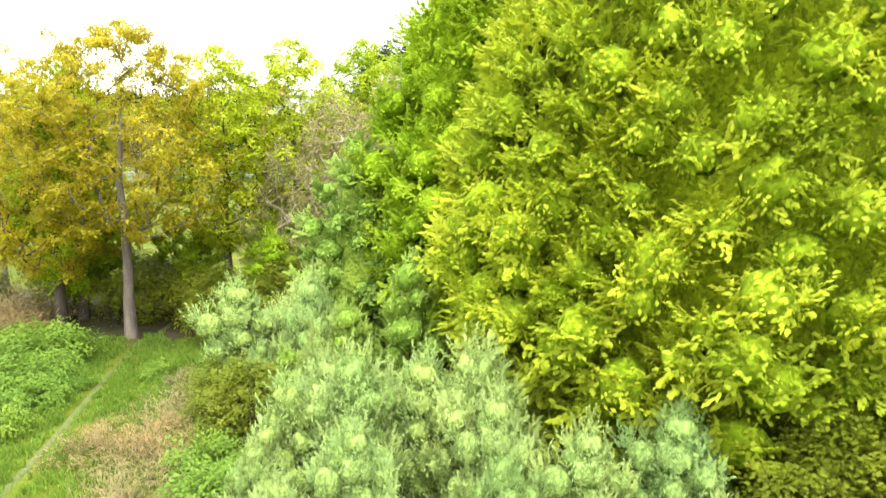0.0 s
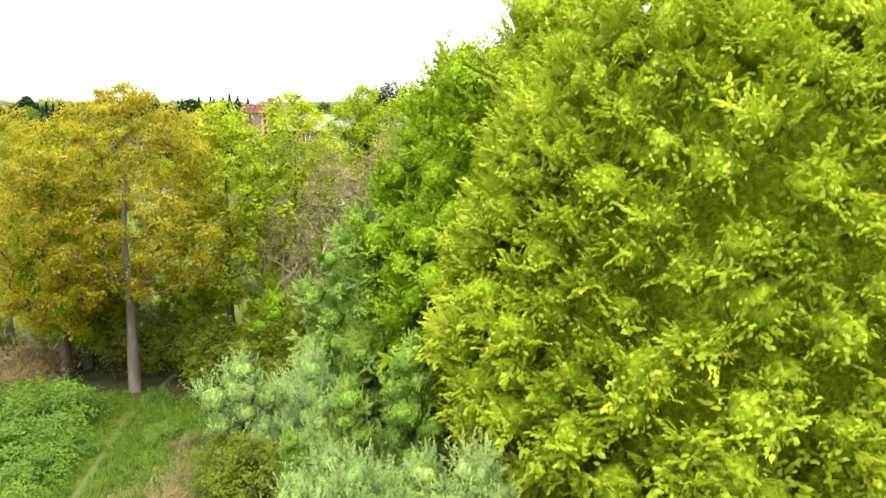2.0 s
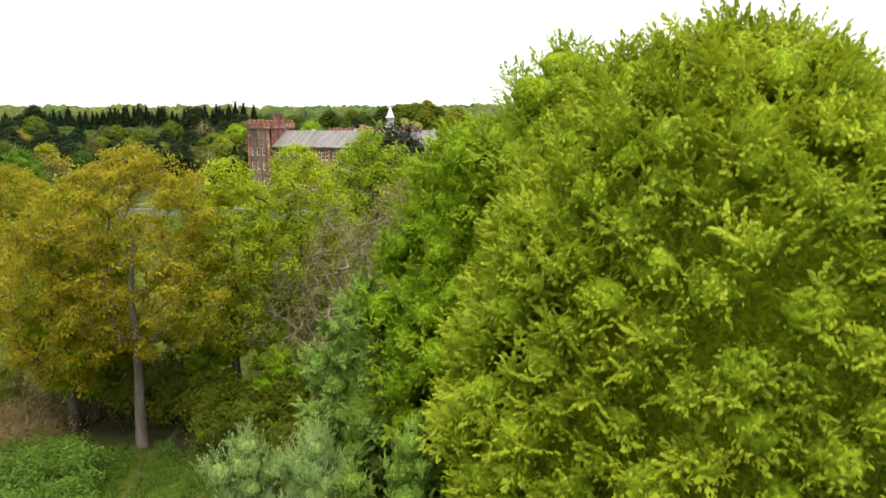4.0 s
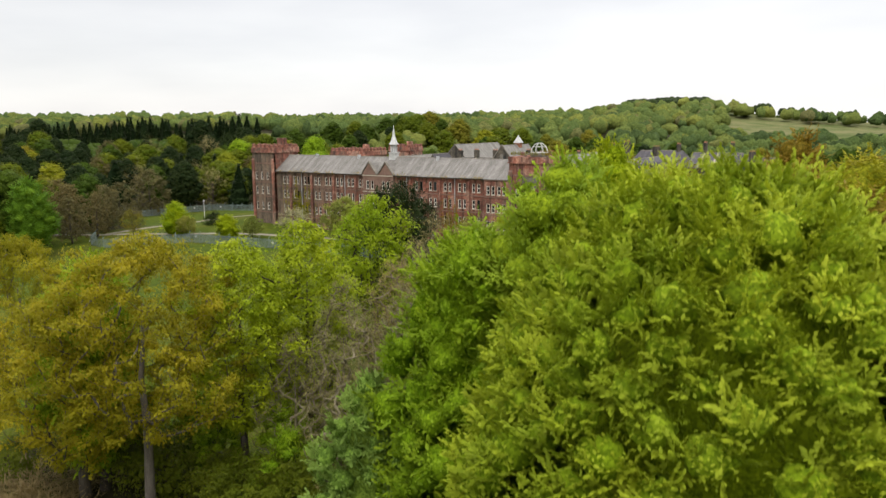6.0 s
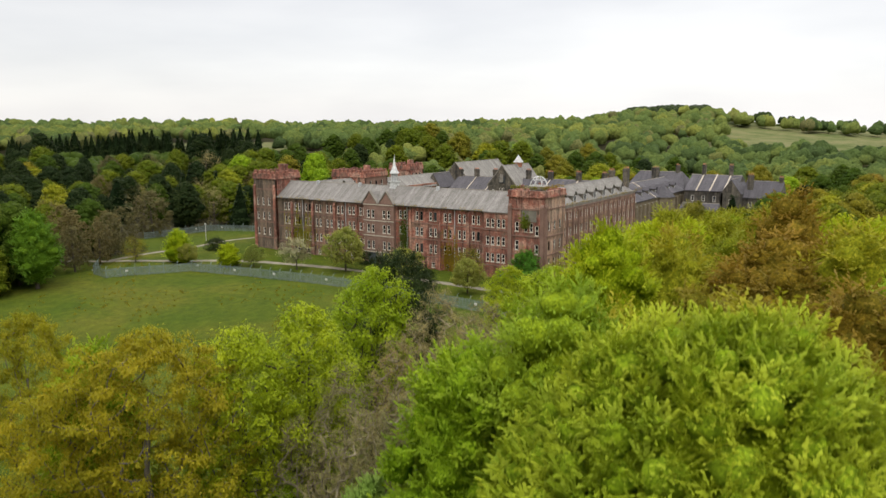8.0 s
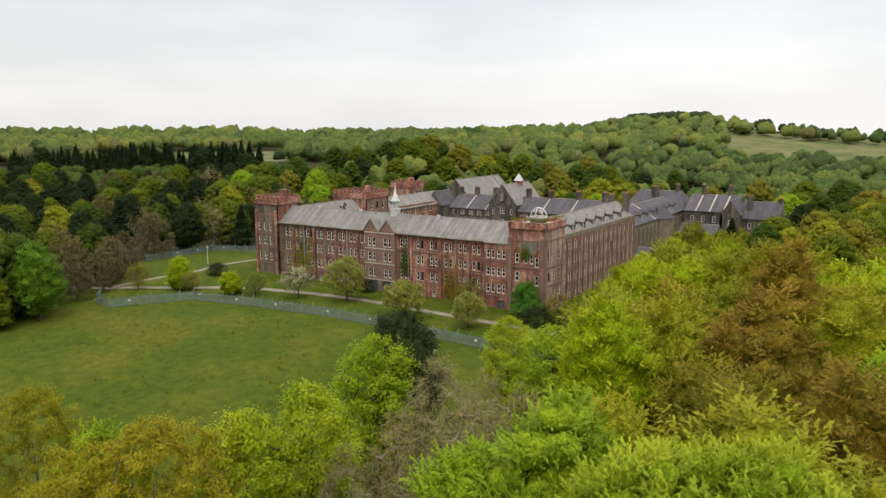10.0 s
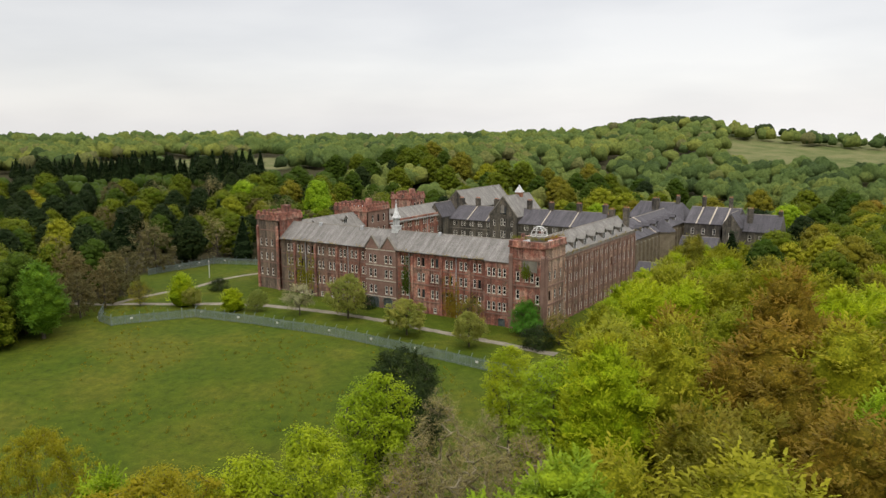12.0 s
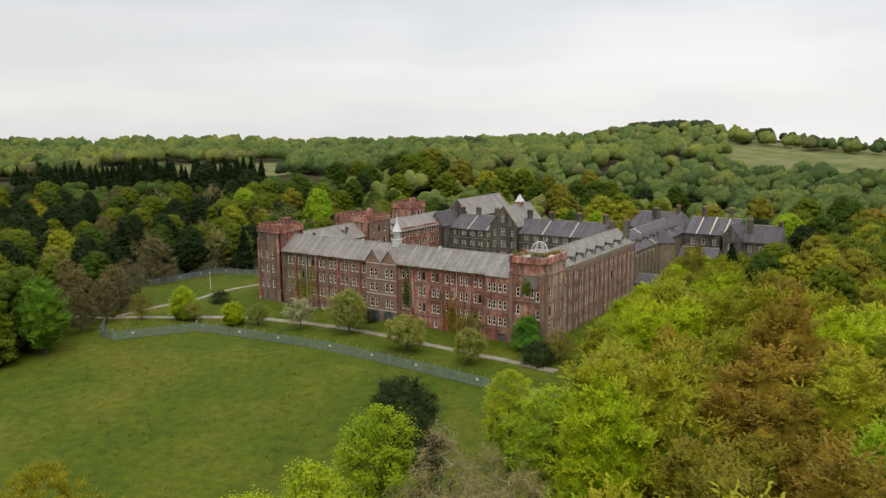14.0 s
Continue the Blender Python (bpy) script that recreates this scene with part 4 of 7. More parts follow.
def pitched_roof(house, x0, x1, y0, y1, eave, ridge, axis, mat, over=0.35, ends=None, cap=None, name="roof", hip=(0, 0)):
    """Two slopes with thickness over a rectangle; axis 0: ridge along x; ends: the gable walls' material; hip: how far each ridge end draws in."""
    t = 0.22

    def p(u, v, z):
        return (u, v, z) if axis == 0 else (v, u, z)

    a0, a1, b0, b1 = (x0, x1, y0, y1) if axis == 0 else (y0, y1, x0, x1)
    m = (b0 + b1) / 2
    fall = (ridge - eave) / (m - b0)
    ze = eave - over * fall
    n = 14
    rng = np.random.default_rng(int(abs(x0 * 7 + y0 * 3)))
    for b in (b0 - over, b1 + over):
        s = Solid()
        v, f = [], []
        for k in range(n + 1):
            u = a0 + (a1 - a0) * k / n
            r = min(max(u, a0 + hip[0]), a1 - hip[1])
            sag = 0.06 * rng.uniform()
            v += [p(u, b, ze), p(u, b, ze + t), p((u + r) / 2, (b + m) / 2, (ze + ridge) / 2 + t - sag), p(r, m, ridge + t), p(r, m, ridge)]
        for k in range(n):
            o = 5 * k
            f += [(o + j, o + 5 + j, o + 6 + j, o + 1 + j) for j in range(4)] + [(o + 4, o + 9, o + 5, o)]
        f += [(0, 1, 2, 3, 4), tuple(5 * n + j for j in (4, 3, 2, 1, 0))]
        part(name, s.shape(v, f).mesh(name, mat), house)
    for end, (a, h) in enumerate(((a0, hip[0]), (a1, hip[1]))):
        if h:
            r = a + (h if end == 0 else -h)
            part("hip", Solid().shape([p(a, b0 - over, ze + t), p(a, b1 + over, ze + t), p(r, m, ridge + t)], [(0, 1, 2)]).mesh("hip", mat), house)
    w = 0.16
    rb = Solid()
    c0, c1 = a0 + hip[0], a1 - hip[1]
    k = max(2, int((c1 - c0) / 1.5))
    for i in range(k):
        u0, u1 = c0 + (c1 - c0) * i / k, c0 + (c1 - c0) * (i + 1) / k - 0.03
        lift = 0.03 * rng.uniform()
        rb.shape([p(u0, m - w, ridge + t - 0.07 + lift), p(u1, m - w, ridge + t - 0.07 + lift), p(u1, m, ridge + t + 0.10 + lift), p(u0, m, ridge + t + 0.10 + lift),
                  p(u0, m + w, ridge + t - 0.07 + lift), p(u1, m + w, ridge + t - 0.07 + lift)], [(0, 1, 2, 3), (3, 2, 5, 4)])
    part("ridge_tiles", rb.mesh("ridge_tiles", cap or DRESSED_GREY), house)
    if ends:
        for end, a in enumerate((a0, a1)):
            if hip[end]:
                continue
            g = Solid()
            q = (a, a + 0.45) if a == a0 else (a - 0.45, a)
            g.shape([p(q[0], b0, eave), p(q[0], b1, eave), p(q[0], m, ridge), p(q[1], b0, eave), p(q[1], b1, eave), p(q[1], m, ridge)],
                    [(0, 1, 2), (3, 5, 4), (0, 2, 5, 3), (1, 4, 5, 2)])
            part("gable", g.mesh("gable", ends), house)


def coping(house, axis, at, b0, b1, eave, ridge, mat, wide=0.5, proud=0.42):
    """A pale stone coping that crosses both slopes of a roof."""
    m = (b0 + b1) / 2
    fall = (ridge - eave) / (m - b0)
    s = Solid()
    for b in (b0 - 0.4, b1 + 0.4):
        ze = eave - 0.4 * fall
        q = []
        for u in (at - wide / 2, at + wide / 2):
            for v, z in ((b, ze), (m, ridge)):
                for dz in (0.1, proud):
                    q.append((u, v, z + dz) if axis == 0 else (v, u, z + dz))
        s.shape(q, [(1, 5, 7, 3), (0, 1, 3, 2), (4, 6, 7, 5), (0, 4, 5, 1), (2, 3, 7, 6)])
    part("coping", s.mesh("coping", mat), house)


def chimney(house, x, y, z0, z1, mat, w=1.1, d=0.8, pots=3):
    s = Solid().box(x - w / 2, x + w / 2, y - d / 2, y + d / 2, z0, z1)
    s.box(x - w / 2 - 0.12, x + w / 2 + 0.12, y - d / 2 - 0.12, y + d / 2 + 0.12, z1 - 0.45, z1 - 0.2)
    s.box(x - w / 2 - 0.06, x + w / 2 + 0.06, y - d / 2 - 0.06, y + d / 2 + 0.06, z1, z1 + 0.14)
    c = part("chimney", s.mesh("chimney", mat), house)
    for k in range(pots):
        t = Tubes()
        px = x - w / 2 + w * (k + 0.5) / pots
        t.add([(px, y, z1), (px, y, z1 + 0.55), (px, y, z1 + 0.6), (px, y, z1 + 0.3)], [0.14, 0.11, 0.14, 0.08], 7)
        part("chimney_pot", t.mesh("chimney_pot", POT), c)


def dormer(house, x, y, z, facing, mat_wall, mat_roof, w=1.5, h=1.5, deep=2.6):
    """A gabled dormer whose front stands at (x, y) and looks towards facing degrees."""
    place = Matrix.Translation((x, y, z)) @ Matrix.Rotation(radians(facing), 4, "Z")
    s = Solid().box(-w / 2, w / 2, 0, deep, -0.6, h)
    s.shape([(-w / 2, 0, h), (w / 2, 0, h), (0, 0, h + w * 0.55)], [(0, 1, 2)])
    b = part("dormer", s.mesh("dormer", mat_wall), house)
    b.matrix_basis = place
    r = Solid()
    for k in (-1, 1):
        e = k * (w / 2 + 0.25)
        r.shape([(e, -0.3, h - 0.12), (0, -0.3, h + w * 0.55 + 0.08), (0, deep + 0.8, h + w * 0.55 + 0.08), (e, deep, h - 0.12),
                 (e, -0.3, h + 0.02), (0, -0.3, h + w * 0.55 + 0.22), (0, deep + 0.8, h + w * 0.55 + 0.22), (e, deep, h + 0.02)],
                [(4, 5, 6, 7), (0, 1, 5, 4), (0, 4, 7, 3)])
    part("dormer_roof", r.mesh("dormer_roof", mat_roof), b)
    g = Solid().box(-w / 2 + 0.28, w / 2 - 0.28, -0.03, 0.02, 0.15, h - 0.1)
    part("pane", g.mesh("pane", GLASS), b)
    f = Solid()
    for a, c in ((-w / 2 + 0.16, -w / 2 + 0.28), (w / 2 - 0.28, w / 2 - 0.16), (-0.06, 0.06)):
        f.box(a, c, -0.07, 0.01, 0.1, h)
    part("sash", f.mesh("sash", WHITE), b)


def battlements(house, x0, x1, y0, y1, z, mat, high=1.5, merlon=1.05, gap=0.75, lost=0.10):
    """A parapet with merlons round a tower's flat top, a corbel course below and the leaded flat inside."""
    t = 0.42

    def ring(name, o, i, za, zb):
        """A closed course round the tower, o outside and i inside its wall face."""
        v = []
        for d, z in ((o, za), (o, zb), (-i, zb), (-i, za)):
            v += [(x0 - d, y0 - d, z), (x1 + d, y0 - d, z), (x1 + d, y1 + d, z), (x0 - d, y1 + d, z)]
        f = [(4 * a + k, 4 * a + (k + 1) % 4, (4 * a + 4 + (k + 1) % 4) % 16, (4 * a + 4 + k) % 16) for a in range(4) for k in range(4)]
        part(name, Solid().shape(v, f).mesh(name, mat), house)

    ring("parapet", 0.12, t, z - 0.3, z + high * 0.5)
    ring("corbel_course", 0.26, -0.125, z - 0.55, z - 0.25)
    rng = np.random.default_rng(int(abs(x0 * 11)))
    data = Solid().box(-merlon / 2, merlon / 2, -t / 2 - 0.03, t / 2, 0, high * 0.5)
    data.shape([(-merlon / 2 - 0.05, -t / 2 - 0.09, high * 0.5), (merlon / 2 + 0.05, -t / 2 - 0.09, high * 0.5), (merlon / 2 + 0.05, t / 2 + 0.05, high * 0.5), (-merlon / 2 - 0.05, t / 2 + 0.05, high * 0.5),
                (0, 0, high * 0.5 + 0.24)], [(0, 1, 4), (1, 2, 4), (2, 3, 4), (3, 0, 4)])
    me = data.mesh("merlon", mat)

    def run(ax, ay, bx, by, turn):
        length = math.hypot(bx - ax, by - ay)
        n = max(2, int(round((length + gap) / (merlon + gap))))
        for k in range(n):
            f = (k + 0.5) / n
            if rng.uniform() < lost:
                continue
            o = part("merlon", me, house)
            o.matrix_basis = Matrix.Translation((ax + (bx - ax) * f, ay + (by - ay) * f, z + high * 0.5 - rng.uniform(0, 0.3))) @ Matrix.Rotation(radians(turn), 4, "Z")

    run(x0, y0 + 0.15, x1, y0 + 0.15, 0)
    run(x0, y1 - 0.15, x1, y1 - 0.15, 180)
    run(x0 + 0.15, y0, x0 + 0.15, y1, 270)
    run(x1 - 0.15, y0, x1 - 0.15, y1, 90)
    part("flat_roof", Solid().box(x0 + t, x1 - t, y0 + t, y1 - t, z - 0.5, z + 0.05).mesh("flat_roof", LEAD), house)


def house(name, label, x, y, category="building"):
    """An empty at ground level; its parts are given in world coordinates."""
    ob = new(name)
    ob.matrix_basis = Matrix.Translation((x, y, 0))
    tagged(ob, label, category, name.replace("_", " ") + "s" if "tower" in name else "")
    return ob


LOW = -3.2


def settle(ob):
    """Moves the parts back, so that their coordinates are the world's."""
    back = Matrix.Translation(-ob.matrix_basis.translation)
    for c in ob.children:
        c.matrix_basis = back @ c.matrix_basis
    return ob


# ---------------------------------------------------------------- the front range
h = house("front_range", "four-storey red brick college range with long grey slate roof", -40, 5, "building")
XL, XR, YF = -72.7, -7.9, 0.7
bays = [-69.6, -66.2, -62.8, -59.4, -56.0, -52.6, -49.2, -34.6, -30.2, -26.6, -22.9, -19.3, -15.9]
rows = [9.55, 6.15, 2.55]
lights = pairs([b - XL for b in bays], rows)
lights += pairs([b - XL for b in (-46.0,)], [9.55, 6.15, 2.55], 0.7, 1.75, 1.1)
low = [(b - XL, -0.6, 0.8, 1.1) for b in bays[1:]]
place = facade(h, XL, YF, 0, XR - XL, LOW, 12.6, lights + low, RED_FRONT, DRESSED)
for z in (12.15, 8.75, 5.35, 1.6):
    band(h, place, 0, XR - XL, z, PINK, 0.32 if z > 12 else 0.22, 0.14)
for b in (-67.9, -61.1, -54.3, -47.6, -32.4, -24.8, -17.6):
    buttress(h, place, b - XL, LOW, 12.0, RED)
# gabled centre with a pair of gables and an entrance arch
cx0, cx1 = -45.0, -36.6
cw = pairs([2.0, 6.4], [9.3, 6.0, 2.3], 0.8, 1.85, 1.3)
pl = facade(h, cx0, YF - 0.8, 0, cx1 - cx0, LOW, 12.6, cw, PINK, DRESSED, "centre_wall", doors=[(2.3, -0.9, 2.6, 2.6), (6.1, -0.9, 2.6, 2.6)])
for x in (2.3, 6.1):
    arch_head(h, pl, x, 0.4, 2.6, PINK)
for z in (12.2, 8.6, 5.2, 1.5):
    band(h, pl, -0.05, cx1 - cx0 + 0.05, z, DRESSED, 0.24, 0.12)
for x in (cx0, cx1):
    part("return_wall", Solid().box(x - 0.02 if x == cx0 else x - 0.5, x + 0.5 if x == cx0 else x + 0.02, YF - 0.79, YF + 0.1, LOW, 12.6).mesh("return_wall", PINK), h)
for gx in (-43.2, -38.6):
    g = Solid()
    for y0, y1 in ((YF - 0.85, YF - 0.35),):
        g.shape([(gx - 1.9, y0, 12.6), (gx + 1.9, y0, 12.6), (gx, y0, 15.1), (gx - 1.9, y1, 12.6), (gx + 1.9, y1, 12.6), (gx, y1, 15.1)], [(0, 1, 2), (3, 5, 4), (0, 2, 5, 3), (1, 4, 5, 2)])
    part("gable", g.mesh("gable", PINK), h)
    c = Solid()
    for k in (-1, 1):
        c.shape([(gx + k * 2.15, YF - 1.0, 12.45), (gx, YF - 1.0, 15.2), (gx, YF - 0.3, 15.2), (gx + k * 2.15, YF - 0.3, 12.45),
                 (gx + k * 2.15, YF - 1.0, 12.75), (gx, YF - 1.0, 15.5), (gx, YF - 0.3, 15.5), (gx + k * 2.15, YF - 0.3, 12.75)],
                [(4, 5, 6, 7), (0, 1, 5, 4), (0, 4, 7, 3), (3, 7, 6, 2)])
    part("coping", c.mesh("coping", DRESSED_GREY), h)
    r = Solid()
    for k in (-1, 1):
        r.shape([(gx + k * 2.0, YF - 0.4, 12.6), (gx, YF - 0.4, 15.1), (gx, YF + 3.6, 15.1), (gx + k * 2.0, YF + 0.6, 12.7)], [(0, 1, 2, 3)])
    part("gable_roof", r.mesh("gable_roof", SLATE[0]), h)
# projecting bay next to the corner tower
pb = facade(h, -13.6, YF - 0.7, 0, 5.7, LOW, 12.55, pairs([1.5, 4.0], [9.3, 5.7, 2.2], 0.72, 1.75, 1.15), RED, DRESSED, "bay_wall", doors=[(3.9, -1.0, 1.7, 1.6)])
part("return_wall", Solid().box(-13.62, -13.1, YF - 0.69, YF + 0.1, LOW, 12.55).mesh("return_wall", RED), h)
band(h, pb, -0.05, 5.65, 12.15, PINK, 0.32, 0.16)
part("bay_roof", Solid().shape([(-13.75, YF - 0.95, 12.5), (-7.9, YF - 0.95, 12.5), (-7.9, YF + 0.6, 13.35), (-13.75, YF + 0.6, 13.35), (-13.75, YF - 0.95, 12.35), (-7.9, YF - 0.95, 12.35), (-7.9, YF + 0.6, 12.6), (-13.75, YF + 0.6, 12.6)], [(0, 1, 2, 3), (0, 4, 5, 1), (0, 3, 7, 4), (4, 7, 6, 5)]).mesh("bay_roof", SLATE[0]), h)
for z in (8.7, 5.1, 1.4):
    band(h, pb, -0.05, 5.65, z, PINK, 0.22, 0.12)
pitched_roof(h, XL, XR, YF, 9.9, 12.6, 16.0, 0, SLATE[0], over=0.45, cap=DRESSED_GREY)
part("rear_wall", Solid().box(XL, XR, 9.4, 9.9, LOW, 12.6).mesh("rear_wall", RED), h)
gut = Solid().box(XL, XR, YF - 0.62, YF - 0.45, 12.28, 12.42)
part("gutter", gut.mesh("gutter", IRON), h)
for b in (-64.5, -51, -33.4, -21.1):
    part("downpipe", Solid().box(b, b + 0.12, YF - 0.16, YF - 0.02, -1.0, 12.2).mesh("downpipe", LEAD), h)
for x in (-63, -50, -28):
    part("roof_vent", Solid().box(x - 0.3, x + 0.3, 4.6, 5.2, 15.5, 16.6).mesh("roof_vent", LEAD), h)
# white lantern with a spirelet
lx, ly = -40.2, 5.3
s = Solid().box(lx - 0.8, lx + 0.8, ly - 0.8, ly + 0.8, 14.8, 17.1)
s.box(lx - 0.95, lx + 0.95, ly - 0.95, ly + 0.95, 17.1, 17.3)
lan = part("lantern", s.mesh("lantern", WHITE), h, "white-painted roof lantern with slatted sides and a spirelet")
for k in range(8):
    a = radians(22.5 + 45 * k)
    t = Tubes()
    px, py = lx + 0.7 * math.cos(a), ly + 0.7 * math.sin(a)
    t.add([(px, py, 17.3), (px, py, 19.1)], [0.10, 0.10], 6)
    part("post", t.mesh("post", WHITE), lan)
t = Tubes()
t.add([(lx, ly, 17.3), (lx, ly, 19.1)], [0.55, 0.55], 8)
part("louvre", t.mesh("louvre", LEAD), lan)
t = Tubes()
t.add([(lx, ly, 19.05), (lx, ly, 19.1), (lx, ly, 19.7), (lx, ly, 20.8), (lx, ly, 22.4), (lx, ly, 23.3)], [1.12, 1.1, 0.7, 0.36, 0.11, 0.03], 8)
part("spirelet", t.mesh("spirelet", WHITE), lan)
settle(h)

# ---------------------------------------------------------------- corner towers
h = house("corner_tower", "square red brick corner tower with battlements", -76.5, 4)
x0, x1, y0, y1, top = -80.2, -72.7, 0.0, 8.4, 17.4
fl = [(x, z, 0.72, 1.75) for x in (1.3, 3.2, 5.1) for z in (10.4, 6.9, 3.0)]
p1 = facade(h, x0, y0, 0, x1 - x0, LOW, top, fl, RED_FRONT, DRESSED)
p2 = facade(h, x1, y0 + 0.02, 90, y1 - y0 - 0.04, LOW, top, [(1.0, z, 0.5, 1.6) for z in (9.5, 6.0, 2.6)], RED, DRESSED)
facade(h, x1, y1, 180, x1 - x0, LOW, top, [], RED, DRESSED)
p4 = facade(h, x0, y1 - 0.02, 270, y1 - y0 - 0.04, LOW, top, [(2.5, z, 0.72, 1.75) for z in (10.4, 6.9, 3.0)], RED, DRESSED)
for p in (p1, p2, p4):
    for z in (14.2, 9.6, 6.1, 2.2):
        band(h, p, -0.1, (x1 - x0 if p is p1 else y1 - y0) + 0.1, z, PINK, 0.22, 0.12)
for x in (0.35, x1 - x0 - 0.35):
    buttress(h, p1, x, LOW, 15.5, RED, 0.7, 0.35)
battlements(h, x0, x1, y0, y1, top, RED)
s = Solid().box(x1 - 1.9, x1 - 0.3, 3.2, 4.8, top, top + 3.0)
s.box(x1 - 2.05, x1 - 0.15, 3.05, 4.95, top + 2.6, top + 2.85)
part("turret", s.mesh("turret", RED), h)
settle(h)

h = house("corner_tower", "square red brick corner tower with battlements and bare dome frame", -4, 5)
x0, x1, y0, y1, top = -7.9, 0.0, 0.0, 9.5, 16.3
fl = [(1.9, z, 0.78, 1.9) for z in (8.9, 5.2, 1.6)] + [(6.3, z, 0.78, 1.9) for z in (8.3, 4.6)] + [(3.9, 8.9, 0.7, 1.8), (5.1, 8.9, 0.7, 1.8)]
p1 = facade(h, x0, y0, 0, x1 - x0, LOW, top, fl, RED, DRESSED)
sl = [(y, z, 0.75, 1.75) for y in (2.2, 4.7, 7.2) for z in (9.2, 5.3, 1.8)]
p2 = facade(h, x1, y0 + 0.02, 90, y1 - y0 - 0.04, LOW, top, sl, TAN, PINK)
facade(h, x1, y1, 180, x1 - x0, 10, top, [], RED, DRESSED)
facade(h, x0, y1 - 0.02, 270, y1 - y0 - 0.04, 10, top, [], RED, DRESSED)
for p, n in ((p1, x1 - x0), (p2, y1 - y0)):
    for z in (13.3, 7.9, 4.2, 0.9):
        band(h, p, -0.1, n + 0.1, z, PINK, 0.24, 0.13)
for x in (0.4, x1 - x0 - 0.4):
    buttress(h, p1, x, LOW, 14.5, PINK, 0.8, 0.3)
buttress(h, p2, 0.4, LOW, 14.5, PINK, 0.8, 0.3)
part("panel", Solid().box(x0 + 3.0, x0 + 6.2, -0.05, 0.02, 10.9, 13.2).mesh("panel", plain("grey_render", (0.14, 0.125, 0.10), (0.21, 0.19, 0.15), 0.8)), h, "grey rendered panel high on the wall")
battlements(h, x0, x1, y0, y1, top, RED, 1.5, lost=0.93)
dome = Tubes()
dx, dy, dz, dr = -3.6, 4.6, 17.75, 1.75
part("drum", Solid().box(dx - 1.3, dx + 1.3, dy - 1.3, dy + 1.3, 16.0, 17.3).box(dx - 1.85, dx + 1.85, dy - 1.85, dy + 1.85, 17.3, 17.7).mesh("drum", DRESSED_GREY), h)
ring = [(dx + dr * math.cos(a), dy + dr * math.sin(a), dz) for a in np.linspace(0, 2 * math.pi, 17)]
dome.add(ring, [0.09] * 17, 5)
ring = [(dx + dr * 0.78 * math.cos(a), dy + dr * 0.78 * math.sin(a), dz + 1.15) for a in np.linspace(0, 2 * math.pi, 17)]
dome.add(ring, [0.05] * 17, 5)
frame_ob = part("dome_frame", dome.mesh("dome_frame", WHITE), h, "bare white iron frame of a small dome")
for k in range(8):
    a = math.pi * 2 * k / 8
    t = Tubes()
    t.add([(dx + dr * math.cos(b) * math.cos(a), dy + dr * math.cos(b) * math.sin(a), dz + 1.9 * math.sin(b)) for b in np.linspace(0, math.pi / 2, 7)], [0.075] * 7, 5)
    part("rib", t.mesh("rib", WHITE), frame_ob)
settle(h)

# ---------------------------------------------------------------- east wing
h = house("east_wing", "long red brick wing with pilasters and a dormered slate roof", -5, 32)
x0, x1, y0, y1 = -10.2, -1.0, 9.5, 54.0
n = 15
step = (y1 - y0 - 1.0) / n
wl = [(0.5 + step * (k + 0.5) + s * 0.55, z, 0.62, hh) for k in range(n) for z, hh in ((10.0, 1.5), (6.6, 1.9), (3.0, 1.9), (-0.4, 1.6)) for s in (-1, 1)]
pe = facade(h, x1, y0, 90, y1 - y0, LOW, 12.6, wl, TAN, RED)
for k in range(n + 1):
    buttress(h, pe, 0.5 + step * k, LOW, 12.3, PINK, 0.45, 0.28)
for z in (12.2, 9.3, 5.9, 2.3):
    band(h, pe, 0, y1 - y0, z, PINK, 0.3 if z > 12 else 0.2, 0.15)
part("parapet", Solid().box(x1 - 0.45, x1 + 0.1, y0, y1, 12.6, 13.3).mesh("parapet", DRESSED_GREY), h)
facade(h, x1, y1, 180, x1 - x0, LOW, 12.6, [], RED, DRESSED, "end_wall")
facade(h, x0, y1, 270, y1 - y0 - 0.1, LOW, 12.6, pairs([3 + 4 * k for k in range(10)], [9.4, 6.0, 2.4]), RED, DRESSED, "court_wall")
pitched_roof(h, x0, x1 - 0.45, y0, y1, 12.6, 16.3, 1, SLATE[1], over=0.0, ends=RED)
for k in range(7):
    dormer(h, x1 - 1.15, 13.5 + 5.6 * k, 12.95, 90, DRESSED_GREY, SLATE[1], 1.7, 1.75, 2.6)
chimney(h, -3.2, y1 - 0.7, 14, 18.6, GREY, 1.4, 1.0)
chimney(h, -7.0, y1 - 0.7, 14, 18.0, GREY, 1.4, 1.0)
settle(h)

# ---------------------------------------------------------------- west range and its towers
h = house("west_range", "red brick range with pale slate roofs behind the front", -85, 32)
facade(h, -80.5, 8.4, 90, 79, LOW, 10.4, pairs([3 + 4.2 * k for k in range(18)], [7.4, 4.0, 0.6]), RED, DRESSED)
facade(h, -89.0, 87.4, 270, 79, LOW, 10.4, [], RED, DRESSED, "west_wall")
pitched_roof(h, -89.0, -80.5, 8.4, 43, 10.4, 13.9, 1, SLATE[1], over=0.4)
pitched_roof(h, -89.0, -80.5, 54, 87.4, 9.6, 13.0, 1, SLATE[1], over=0.4)
for y in (22, 36):
    dormer(h, -82.0, y, 11.4, 90, DRESSED_GREY, SLATE[1], 1.8, 1.5, 2.8)
dormer(h, -82.0, 60, 10.6, 90, DRESSED_GREY, SLATE[1], 1.8, 1.5, 2.8)
for y in (57, 76):
    part("downpipe", Solid().box(-80.5, -80.36, y, y + 0.14, -1.0, 10).mesh("downpipe", LEAD), h)
settle(h)
